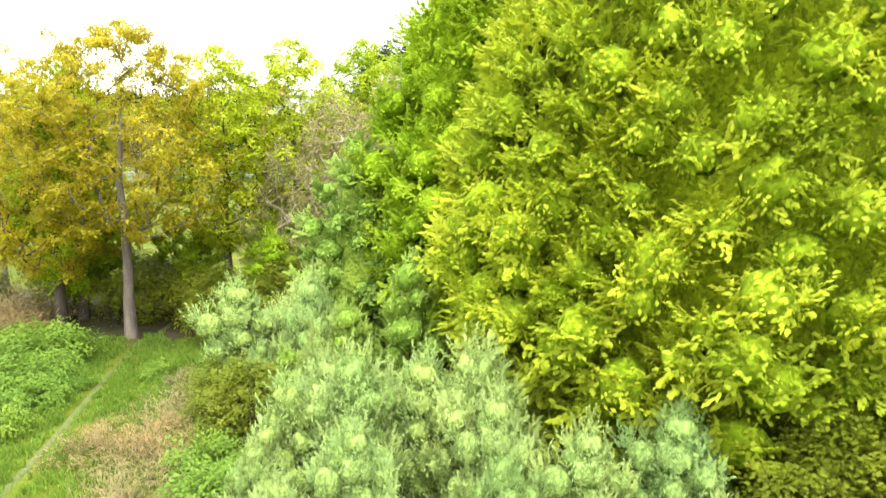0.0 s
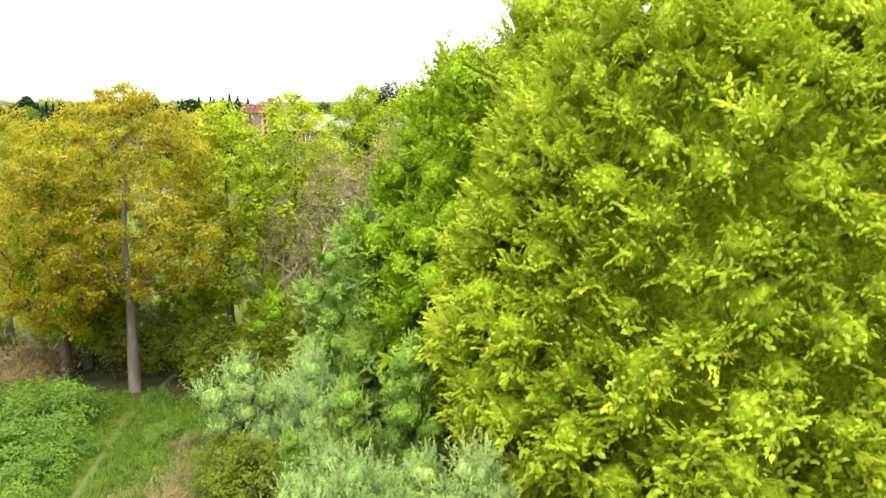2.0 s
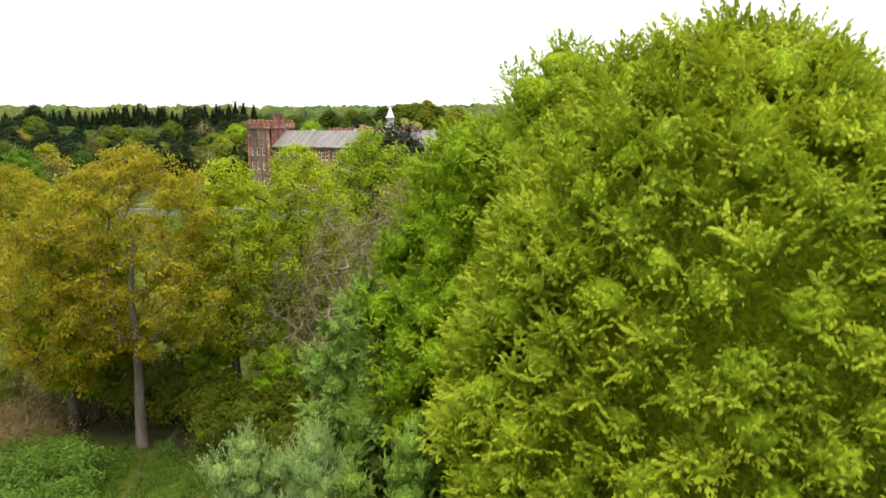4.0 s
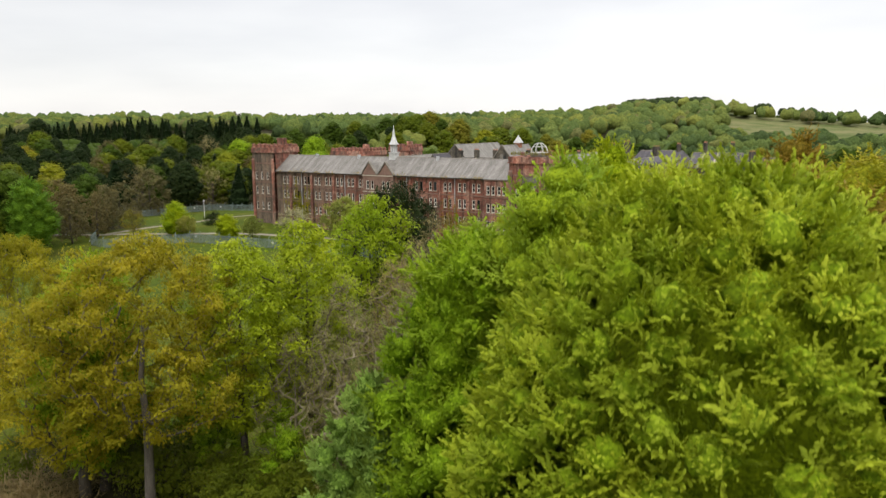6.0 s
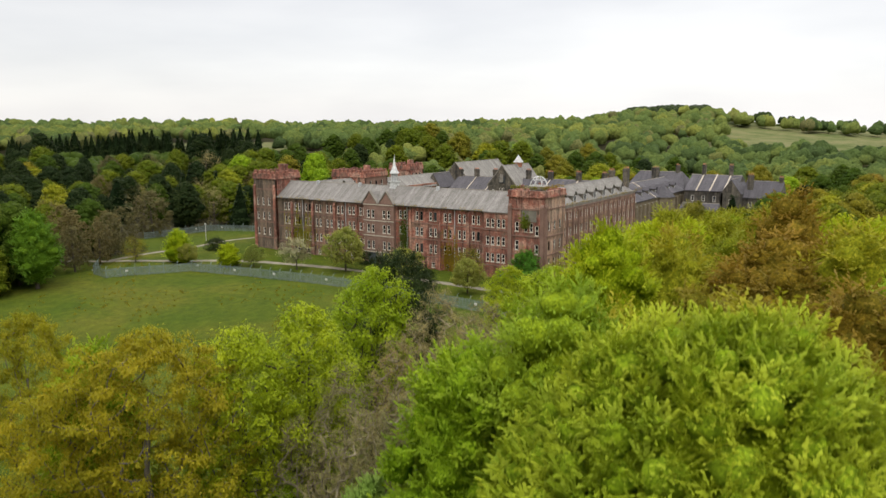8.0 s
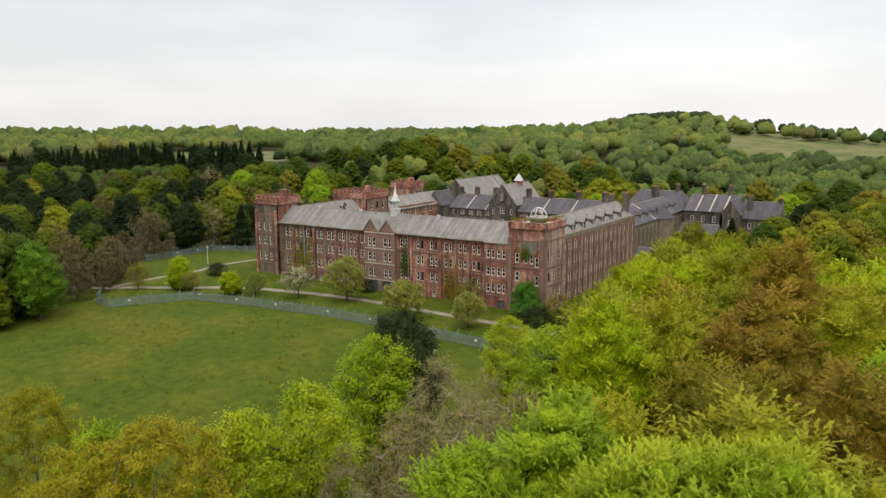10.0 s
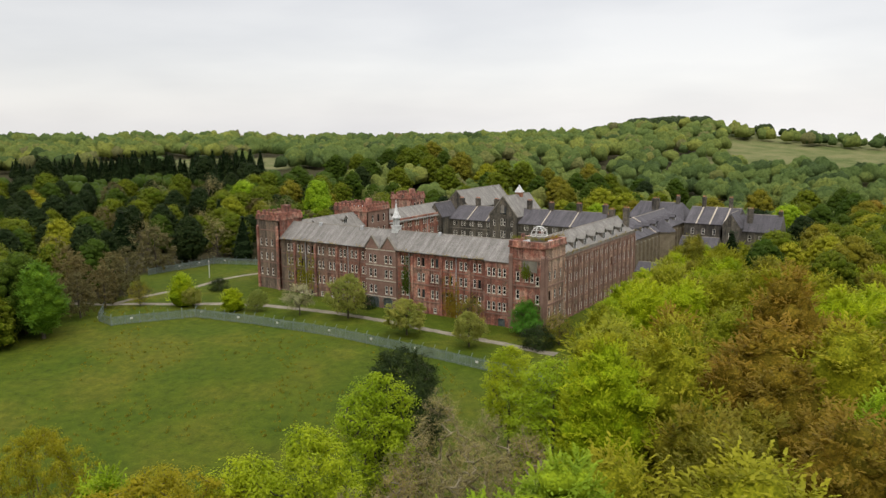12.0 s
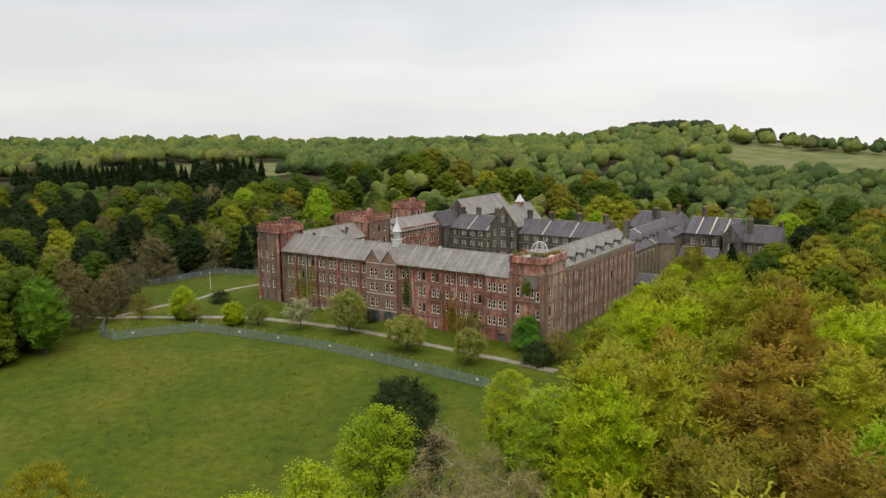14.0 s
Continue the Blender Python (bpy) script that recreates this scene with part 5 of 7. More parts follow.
for tx0, tx1, ty0, ty1, tz in ((-92.4, -79.6, 43.0, 54.0, 14.9), (-99.0, -90.2, 80.5, 88.5, 14.9)):
    h = house("court_tower", "broad red brick tower with battlements over the court", (tx0 + tx1) / 2, (ty0 + ty1) / 2)
    w, d = tx1 - tx0, ty1 - ty0
    wins = [(x, z, 0.7, 1.8) for x in (w * 0.3, w * 0.7) for z in (11.6, 8.2)]
    facade(h, tx0, ty0, 0, w, LOW, tz, wins if ty0 < 60 else [], RED, DRESSED)
    facade(h, tx1, ty0 + 0.02, 90, d - 0.04, LOW, tz, [(y, z, 0.9, 2.2) for y in (d * 0.25, d * 0.5, d * 0.75) for z in (11.0, 7.2, 3.4)], PINK if ty0 < 60 else RED, DRESSED)
    facade(h, tx1, ty1, 180, w, LOW, tz, [], RED, DRESSED)
    facade(h, tx0, ty1 - 0.02, 270, d - 0.04, LOW, tz, [], RED, DRESSED)
    battlements(h, tx0, tx1, ty0, ty1, tz, RED, 1.7)
    part("stair_turret", Solid().box(tx0 + w * 0.42, tx0 + w * 0.42 + 1.6, ty1 - 2.4, ty1 - 0.8, tz, tz + 2.6).mesh("stair_turret", RED), h)
    settle(h)

# ---------------------------------------------------------------- old stone range, chapel
h = house("stone_range", "dark gritstone college range with purple-grey slate roof", -50, 94)
x0, x1, y0, y1, ev, rg = -79.0, -23.5, 87.5, 101.5, 7.8, 11.8
sw = [(x - x0 + s * 0.5, z, 0.6, 1.45) for x in [-76.6 + 3.3 * k for k in range(5)] + [-49.2 + 3.4 * k for k in range(8)] for z in (5.7, 2.3, -1.1) for s in (-1, 1)]
ps = facade(h, x0, y0, 0, x1 - x0, LOW - 2, ev, sw, GREY, DRESSED_GREY)
for z in (7.45, 4.7, 1.3):
    band(h, ps, 0, x1 - x0, z, DRESSED_GREY, 0.22, 0.12)
facade(h, x1, y0, 90, y1 - y0, LOW - 2, ev, [], GREY, DRESSED_GREY, "end_wall")
pitched_roof(h, x0, x1, y0, y1, ev, rg, 0, DARK[0], over=0.35, ends=GREY)
for x in (-71.6, -64.2, -43.6, -33.8):
    coping(h, 0, x, y0, y1, ev, rg, DRESSED, 0.34)
for x, z in ((-78.2, 14.2), (-71.6, 14.4), (-64.2, 14.4), (-51.6, 14.6), (-43.6, 14.2), (-33.8, 14.4), (-25.0, 14.4)):
    chimney(h, x, 94.5, 10.4, z, GREY, 1.6, 1.0, 4)
settle(h)
h = house("end_gable", "narrow dark gritstone gable at the range end", -82, 87)
facade(h, -85.0, 82.6, 0, 6.0, LOW - 2, 8.8, [(x, z, 0.7, 1.8) for x in (2.2, 3.8) for z in (5.6, 2.0)], GREY, DRESSED_GREY)
facade(h, -79.0, 82.62, 90, 10, LOW - 2, 8.8, [], GREY, DRESSED_GREY, "side_wall")
facade(h, -85.0, 92.6, 270, 10, LOW - 2, 8.8, [], GREY, DRESSED_GREY, "side_wall")
pitched_roof(h, -85.0, -79.0, 82.6, 93, 8.8, 13.2, 1, DARK[1], over=0.2, ends=GREY)
part("rose_window", Solid().box(-82.5, -81.5, 82.52, 82.64, 9.6, 10.9).mesh("rose_window", DRESSED_GREY), h)
settle(h)
h = house("gabled_bay", "tall gabled gritstone cross wing with slate roof", -57.4, 94)
gw = [(x, z, 0.75, 1.9) for x in (1.8, 8.4) for z in (6.6, 2.8, -1.0)] + [(x, z, 0.7, 2.2) for x in (4.6, 5.6) for z in (6.8, 2.8, -1.0)]
facade(h, -62.5, 86.6, 0, 10.2, LOW - 2, 10.0, gw, GREY, DRESSED_GREY)
facade(h, -52.3, 86.62, 90, 18.7, LOW - 2, 10.0, [], GREY, DRESSED_GREY, "side_wall")
facade(h, -62.5, 105.3, 270, 18.6, LOW - 2, 10.0, [], GREY, DRESSED_GREY, "side_wall")
pitched_roof(h, -62.5, -52.3, 86.6, 105.4, 10.0, 16.2, 1, SLATE[1], over=0.3, ends=GREY)
coping(h, 1, 86.7, -62.5, -52.3, 10.0, 16.2, DRESSED_GREY, 0.6, 0.5)
part("gable_window", Solid().box(-58.5, -56.3, 86.5, 86.62, 10.6, 12.8).mesh("gable_window", GLASS), h)
part("oriel", Solid().box(-58.0, -56.8, 85.9, 86.6, 11.0, 13.6, 0.1).mesh("oriel", DRESSED_GREY), h)
tx, ty = -57.4, 98.0
b = part("bellcote", Solid().box(tx - 0.95, tx + 0.95, ty - 0.95, ty + 0.95, 15.4, 17.0).mesh("bellcote", POT), h, "red and white wooden bellcote")
part("bellcote_roof", Solid().peak(tx - 1.3, tx + 1.3, ty - 1.3, ty + 1.3, 17.0, 19.6).mesh("bellcote_roof", WHITE), b)
settle(h)
h = house("chapel", "tall chapel with a steep pale slate roof", -85, 117, "chapel")
facade(h, -90.5, 101.5, 0, 11, LOW - 2, 10.0, [], GREY, DRESSED_GREY)
facade(h, -79.5, 101.52, 90, 31.4, LOW - 2, 10.0, [(3 + 4.2 * k, 4, 1.4, 4.2) for k in range(7)], GREY, DRESSED_GREY)
facade(h, -79.5, 133, 180, 11, LOW - 2, 10.0, [], GREY, DRESSED_GREY)
facade(h, -90.5, 132.9, 270, 31.2, LOW - 2, 10.0, [], GREY, DRESSED_GREY)
pitched_roof(h, -90.5, -79.5, 101.5, 133, 10.0, 15.9, 1, SLATE[1], over=0.3, ends=GREY)
coping(h, 1, 101.6, -90.5, -79.5, 10.0, 15.9, DRESSED_GREY, 0.5)
coping(h, 1, 132.8, -90.5, -79.5, 10.0, 15.9, DRESSED_GREY, 0.5)
settle(h)

# ---------------------------------------------------------------- rear ranges
h = house("rear_wing", "gritstone rear wing with dormers in a dark slate roof", -10.5, 84)
OCHRE = plain("ochre_sandstone", (0.150, 0.120, 0.076), (0.25, 0.205, 0.135), scale=0.7, fine=8)
pr = facade(h, -4.0, 62.0, 90, 46, LOW, 9.2, [(2.5 + 3.3 * k, z, 0.9, 2.6) for k in range(13) for z in (5.4, 1.6)], OCHRE, DRESSED_GREY)
for k in range(14):
    buttress(h, pr, 0.85 + 3.3 * k, LOW, 8.4, OCHRE, 0.6, 0.6)
facade(h, -17.0, 62.0, 0, 13, LOW, 9.2, [(3, 3, 0.9, 1.8), (9, 3, 0.9, 1.8), (9, 6.0, 0.9, 1.8)], GREY, DRESSED_GREY, "end_wall")
facade(h, -17.0, 108, 270, 46, LOW, 9.2, [], GREY, DRESSED_GREY, "court_wall")
pitched_roof(h, -17.0, -4.0, 62.0, 108, 9.2, 12.9, 1, DARK[1], over=0.35, ends=GREY)
for k in range(7):
    dormer(h, -5.4, 66 + 6.0 * k, 10.0, 90, DRESSED_GREY, DARK[1], 1.2, 1.2, 2.6)
coping(h, 1, 62.3, -17, -4, 9.2, 12.9, DRESSED)
coping(h, 1, 79.0, -17, -4, 9.2, 12.9, DRESSED)
chimney(h, -10.5, 62.6, 12.0, 15.6, GREY, 1.4, 1.0)
chimney(h, -14.0, 70.0, 10.5, 14.6, GREY, 1.4, 1.0)
settle(h)
h = house("rear_block", "gritstone block with a hipped dark slate roof", -14, 113)
facade(h, -23.0, 108.0, 0, 19, LOW, 9.8, [(2.5 + 3.4 * k, 6.4, 0.8, 1.6) for k in range(5)], GREY, DRESSED_GREY)
facade(h, -4.0, 108.02, 90, 12, LOW, 9.8, [], GREY, DRESSED_GREY, "side_wall")
pitched_roof(h, -23.0, -4.0, 108.0, 120, 9.8, 14.2, 0, DARK[0], over=0.35, ends=GREY, hip=(2.5, 2.5))
chimney(h, -14.5, 111.5, 12.0, 15.6, GREY, 2.2, 1.2)
chimney(h, -8.0, 114.0, 13.0, 16.4, GREY, 1.2, 0.9)
settle(h)
h = house("apse_bay", "polygonal gritstone bay with a slate roof on the rear wing", -4, 86)
t = Tubes()
t.add([(-4.0, 86, LOW), (-4.0, 86, 9.0)], [3.6, 3.6], 8)
part("wall", mesh_from("wall", t.v, t.f, OCHRE), h)
t = Tubes()
t.add([(-4.0, 86, 8.9), (-4.0, 86, 9.0), (-4.0, 86, 12.6)], [3.95, 3.9, 0.05], 8)
part("roof", mesh_from("roof", t.v, t.f, DARK[1]), h)
settle(h)
h = house("rear_house", "gritstone rear house with coped dark slate roof", 5, 109)
facade(h, -2.0, 101.0, 0, 15, LOW, 9.8, [(2.5 + 3.2 * k, z, 0.9, 1.7) for k in range(4) for z in (6.6, 2.8)], GREY, DRESSED_GREY)
facade(h, 13.0, 101.02, 90, 15.9, LOW, 9.8, [], GREY, DRESSED_GREY, "side_wall")
pitched_roof(h, -2.0, 13.0, 101.0, 117, 9.8, 13.9, 0, DARK[0], over=0.35, ends=GREY)
for x in (1.6, 5.6, 9.6):
    coping(h, 0, x, 101, 117, 9.8, 13.9, DRESSED, 0.4)
chimney(h, 1.6, 109, 13, 17.0, GREY)
chimney(h, 9.6, 109, 13, 17.0, GREY)
settle(h)
h = house("rear_gable", "small gabled gritstone cross wing", 11, 104)
facade(h, 9.4, 98.6, 0, 5.4, LOW, 9.6, [(2.7, 6.0, 0.9, 1.8), (2.7, 2.4, 0.9, 1.8)], GREY, DRESSED_GREY)
facade(h, 14.8, 98.62, 90, 12, LOW, 9.6, [], GREY, DRESSED_GREY, "side_wall")
facade(h, 9.4, 110.6, 270, 12, LOW, 9.6, [], GREY, DRESSED_GREY, "side_wall")
pitched_roof(h, 9.4, 14.8, 98.6, 111, 9.6, 13.4, 1, DARK[1], over=0.3, ends=GREY)
settle(h)
h = house("rear_cottage", "low gritstone cottage with a dark slate roof", 19, 106)
facade(h, 14.8, 101.5, 0, 10.4, LOW, 8.4, [(2.2 + 3.0 * k, z, 0.9, 1.6) for k in range(3) for z in (5.4, 2.0)], GREY, DRESSED_GREY)
facade(h, 25.2, 101.52, 90, 9.4, LOW, 8.4, [], GREY, DRESSED_GREY, "side_wall")
pitched_roof(h, 14.8, 25.2, 101.5, 111, 8.4, 12.7, 0, DARK[0], over=0.35, ends=GREY)
chimney(h, 24.4, 106.2, 11, 14.0, GREY)
chimney(h, 16.4, 104.0, 9, 14.6, GREY, 1.6, 1.0)
settle(h)
h = house("lean_to", "low shed with a pale slate roof beside the rear house", 4, 95)
facade(h, -1, 92, 0, 11, LOW, 4.0, [], GREY, DRESSED_GREY)
facade(h, 10, 92.02, 90, 6.8, LOW, 4.0, [], GREY, DRESSED_GREY, "side_wall")
pitched_roof(h, -1, 10, 92, 99, 4.0, 6.4, 0, DARK[0], over=0.3, ends=GREY)
settle(h)
h = house("outhouse", "low outhouse with a grey slate roof by the wing end", 0, 57)
facade(h, -1.0, 54.6, 0, 5.5, LOW, 2.4, [(2.5, 0.0, 0.9, 1.2)], GREY, DRESSED_GREY)
facade(h, 4.5, 54.62, 90, 6, LOW, 2.4, [], GREY, DRESSED_GREY, "side_wall")
pitched_roof(h, -1.0, 4.5, 54.6, 60.6, 2.4, 4.4, 0, DARK[0], over=0.3, ends=GREY)
settle(h)


# ---------------------------------------------------------------- fence
def palisade(points, label):
    """A steel palisade fence: posts with cranked arms, rails, and pales as one mesh of many."""
    base = new("palisade_fence")
    base.matrix_basis = Matrix.Translation((points[0][0], points[0][1], float(ground_z(*points[0]))))
    tagged(base, label, "fence")
    post = Solid().box(-0.05, 0.05, -0.05, 0.05, -0.3, 2.0)
    post.shape([(-0.04, -0.04, 2.0), (0.04, -0.04, 2.0), (0.04, 0.04, 2.0), (-0.04, 0.04, 2.0), (-0.03, 0.42, 2.5), (0.03, 0.42, 2.5), (0.03, 0.48, 2.47), (-0.03, 0.48, 2.47)],
               [(0, 1, 5, 4), (1, 2, 6, 5), (2, 3, 7, 6), (3, 0, 4, 7), (4, 5, 6, 7)])
    post_me = post.mesh("post", STEEL)
    pales = Solid()
    sign_me = Solid().box(-0.3, 0.3, -0.10, -0.075, 1.0, 1.42).mesh("sign", WHITE)
    count = 0
    for (ax, ay), (bx, by) in zip(points, points[1:]):
        length = math.hypot(bx - ax, by - ay)
        n = max(1, int(round(length / 2.75)))
        dx, dy = (bx - ax) / length, (by - ay) / length
        turn = math.degrees(math.atan2(dy, dx))
        for k in range(n + 1):
            x, y = ax + (bx - ax) * k / n, ay + (by - ay) * k / n
            z = float(ground_z(x, y))
            p = part("post", post_me, base)
            p.matrix_basis = pose(x, y, z, 0, 0, turn)
            if count % 5 == 3:
                q = part("sign", sign_me, base, "small white sign board")
                q.matrix_basis = pose(x + dx * 1.2, y + dy * 1.2, z, 0, 0, turn)
            count += 1
            if k == n:
                continue
            x2, y2 = ax + (bx - ax) * (k + 1) / n, ay + (by - ay) * (k + 1) / n
            z2 = float(ground_z(x2, y2))
            for h0 in (0.35, 1.6):
                rail = Solid().shape([(x, y, z + h0), (x2, y2, z2 + h0), (x2, y2, z2 + h0 + 0.07), (x, y, z + h0 + 0.07),
                             (x - dy * 0.05, y + dx * 0.05, z + h0), (x2 - dy * 0.05, y2 + dx * 0.05, z2 + h0), (x2 - dy * 0.05, y2 + dx * 0.05, z2 + h0 + 0.07), (x - dy * 0.05, y + dx * 0.05, z + h0 + 0.07)],
                            [(0, 1, 2, 3), (3, 2, 6, 7), (4, 7, 6, 5)])
                part("rail", rail.mesh("rail", STEEL), base)
            m = 17
            for j in range(m):
                f = (j + 0.5) / m
                px, py, pz = x + (x2 - x) * f + dy * 0.03, y + (y2 - y) * f - dx * 0.03, z + (z2 - z) * f
                w = 0.046
                pales.shape([(px - dx * w, py - dy * w, pz + 0.05), (px + dx * w, py + dy * w, pz + 0.05), (px + dx * w, py + dy * w, pz + 1.86), (px, py, pz + 2.02), (px - dx * w, py - dy * w, pz + 1.86)],
                            [(0, 1, 2, 3, 4)])
    tagged(part("paling", pales.mesh("paling", STEEL), base), kind="stuff")
    return settle_z(base)


def settle_z(ob):
    back = Matrix.Translation(-ob.matrix_basis.translation)
    for c in ob.children:
        c.matrix_basis = back @ c.matrix_basis
    return ob


palisade([(-92, -36), (-86, -41), (-80.4, -41.8), (-70.6, -27.8), (-55, -25.3), (-32.7, -24.9), (-17, -25.3), (4, -25.9), (16, -27)], "galvanised steel palisade fence round the meadow")
palisade([(-123, -2), (-122.6, 7), (-122.8, 14.5), (-123.5, 22), (-116, 24.2), (-109.6, 26), (-88, 30)], "galvanised steel palisade fence behind the drive")
lp = new("lamp_post")
lp.matrix_basis = Matrix.Translation((-103.0, 3.0, float(ground_z(-103.0, 3.0))))
tagged(lp, "thin white lamp post on the lawn", "lamp post")
t = Tubes()
t.add([(0, 0, -0.2), (0, 0, 2), (0, 0, 4.4)], [0.13, 0.10, 0.08], 8)
part("pole", t.mesh("pole", WHITE), lp)
part("lamp_head", Solid().box(-0.2, 0.2, -0.2, 0.2, 4.4, 4.85, 0.06).mesh("lamp_head", WHITE), lp)


# ---------------------------------------------------------------- near trees
TAKEN = []


def put(tree, x, y, size=1.0, turn=0.0, wide=1.0):
    z = float(ground_z(x, y)) - 0.1
    TAKEN.append((x, y))
    return copy_thing(tree, Matrix.Translation((x, y, z)) @ Matrix.Rotation(radians(turn), 4, "Z") @ Matrix.Diagonal((size * wide, size * wide, size, 1)))


def stand(tree, x, y, turn=0.0):
    TAKEN.append((x, y))
    tree.matrix_basis = Matrix.Translation((x, y, float(ground_z(x, y)) - 0.1)) @ Matrix.Rotation(radians(turn), 4, "Z")
    return tree


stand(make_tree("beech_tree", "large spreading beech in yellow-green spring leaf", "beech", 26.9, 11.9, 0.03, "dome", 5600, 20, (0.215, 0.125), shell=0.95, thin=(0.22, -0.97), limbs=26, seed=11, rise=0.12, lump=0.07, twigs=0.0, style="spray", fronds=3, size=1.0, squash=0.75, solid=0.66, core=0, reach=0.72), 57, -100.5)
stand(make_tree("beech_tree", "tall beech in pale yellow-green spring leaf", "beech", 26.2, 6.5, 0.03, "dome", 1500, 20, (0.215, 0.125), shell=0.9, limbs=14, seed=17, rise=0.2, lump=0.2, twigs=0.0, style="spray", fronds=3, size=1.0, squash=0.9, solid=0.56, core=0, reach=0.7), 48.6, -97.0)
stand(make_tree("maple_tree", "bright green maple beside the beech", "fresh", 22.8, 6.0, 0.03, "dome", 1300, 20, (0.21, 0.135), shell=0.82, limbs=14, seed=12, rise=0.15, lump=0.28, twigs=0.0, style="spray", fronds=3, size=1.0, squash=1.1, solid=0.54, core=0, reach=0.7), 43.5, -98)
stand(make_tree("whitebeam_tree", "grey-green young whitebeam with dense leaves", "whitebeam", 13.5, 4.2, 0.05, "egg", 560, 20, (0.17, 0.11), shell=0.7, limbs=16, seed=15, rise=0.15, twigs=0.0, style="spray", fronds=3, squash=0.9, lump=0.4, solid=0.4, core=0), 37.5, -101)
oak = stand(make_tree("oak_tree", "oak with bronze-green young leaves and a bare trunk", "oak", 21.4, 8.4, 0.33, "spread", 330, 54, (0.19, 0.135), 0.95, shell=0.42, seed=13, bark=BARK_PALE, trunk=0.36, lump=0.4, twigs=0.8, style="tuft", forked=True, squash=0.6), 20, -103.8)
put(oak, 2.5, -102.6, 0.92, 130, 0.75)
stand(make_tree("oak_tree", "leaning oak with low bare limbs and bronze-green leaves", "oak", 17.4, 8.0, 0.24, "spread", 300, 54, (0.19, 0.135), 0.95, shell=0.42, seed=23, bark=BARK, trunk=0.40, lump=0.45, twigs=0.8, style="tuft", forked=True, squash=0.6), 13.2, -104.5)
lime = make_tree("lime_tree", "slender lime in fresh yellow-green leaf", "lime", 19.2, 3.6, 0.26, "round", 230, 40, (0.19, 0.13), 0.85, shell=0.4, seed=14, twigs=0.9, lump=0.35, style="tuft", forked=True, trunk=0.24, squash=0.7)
stand(lime, 22.4, -97.3)
lime.scale = (1.25, 1.25, 1.07)
put(lime, 23.8, -91.4, 1.10 / 1.07, 100)
put(lime, 21.6, -80.5, 1.13 / 1.07, 200)
put(lime, 31.5, -63, 1.0 / 1.07, 300, 1.3)
put(lime, 21.0, -53, 0.82 / 1.07, 150, 1.1)
stand(make_tree("lime_tree", "tall round-headed lime in vivid yellow-green leaf", "lime", 25.9, 4.3, 0.3, "round", 620, 11, (0.27, 0.15), shell=0.88, limbs=16, seed=16, twigs=0.0, lump=0.16, reach=0.6, style="spray", fronds=3, size=0.95, squash=0.7, rise=0.15, solid=0.7), 41.9, -74.8)
TAKEN += [(41.9 + 4.5 * math.cos(a), -74.8 + 4.5 * math.sin(a)) for a in (0.5, 1.6, 2.6, 3.7, 4.7, 5.8)]
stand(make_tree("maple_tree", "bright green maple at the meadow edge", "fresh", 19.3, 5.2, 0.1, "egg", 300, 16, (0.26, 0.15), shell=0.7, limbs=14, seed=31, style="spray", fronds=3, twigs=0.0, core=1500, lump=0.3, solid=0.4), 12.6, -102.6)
stand(make_tree("pine_tree", "dark green broad-headed pine", "dark", 20.7, 4.3, 0.42, "dome", 420, 80, (0.26, 0.11), 0.5, 0.4, 0.5, 14, 32, BARK_PALE), 19.5, -74)
bare = make_tree("ash_tree", "half-bare ash with grey twigs and few leaves", "bare", 18.5, 4.6, 0.12, "egg", 420, 11, (0.34, 0.04), 0.6, shell=0.3, seed=33, bark=BARK_TWIG, rise=0.9, twigs=0.8, style="tuft", forked=True, squash=1.0, trunk=0.22)
stand(bare, 30.1, -88.0)
put(bare, 27.1, -77.5, 1.1, 90, 1.1)
put(bare, 28.0, -83, 1.0, 180)
put(bare, 28.2, -92.5, 0.95, 250)
put(bare, 35.8, -86.5, 1.18, 20)
put(bare, 33.0, -79.0, 1.1, 140)
put(bare, 38.2, -81.5, 1.12, 70, 1.1)
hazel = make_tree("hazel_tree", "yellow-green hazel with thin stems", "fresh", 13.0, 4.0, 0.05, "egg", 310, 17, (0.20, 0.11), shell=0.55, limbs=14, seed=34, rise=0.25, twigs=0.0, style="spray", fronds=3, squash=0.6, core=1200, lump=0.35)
put(bare, 33.5, -97.0, 0.9, 60, 1.1)
put(bare, 36.0, -94.0, 1.0, 10, 1.05)
put(bare, 26.5, -96.0, 0.75, 310)
stand(hazel, 37, -93)
for x, y, k, a in ((39, -88, 1.05, 230), (30, -94, 0.6, 300), (44, -90, 1.1, 10)):
    put(hazel, x, y, k, a)
put(hazel, 40.0, -92.0, 1.45, 190, 0.85)
for x, y, k, a in ((25.2, -96.2, 0.62, 40), (20.2, -97.8, 0.55, 150), (28.4, -98.6, 0.55, 260), (16.2, -97.0, 0.6, 80)):
    put(hazel, x, y, k, a, 1.15)

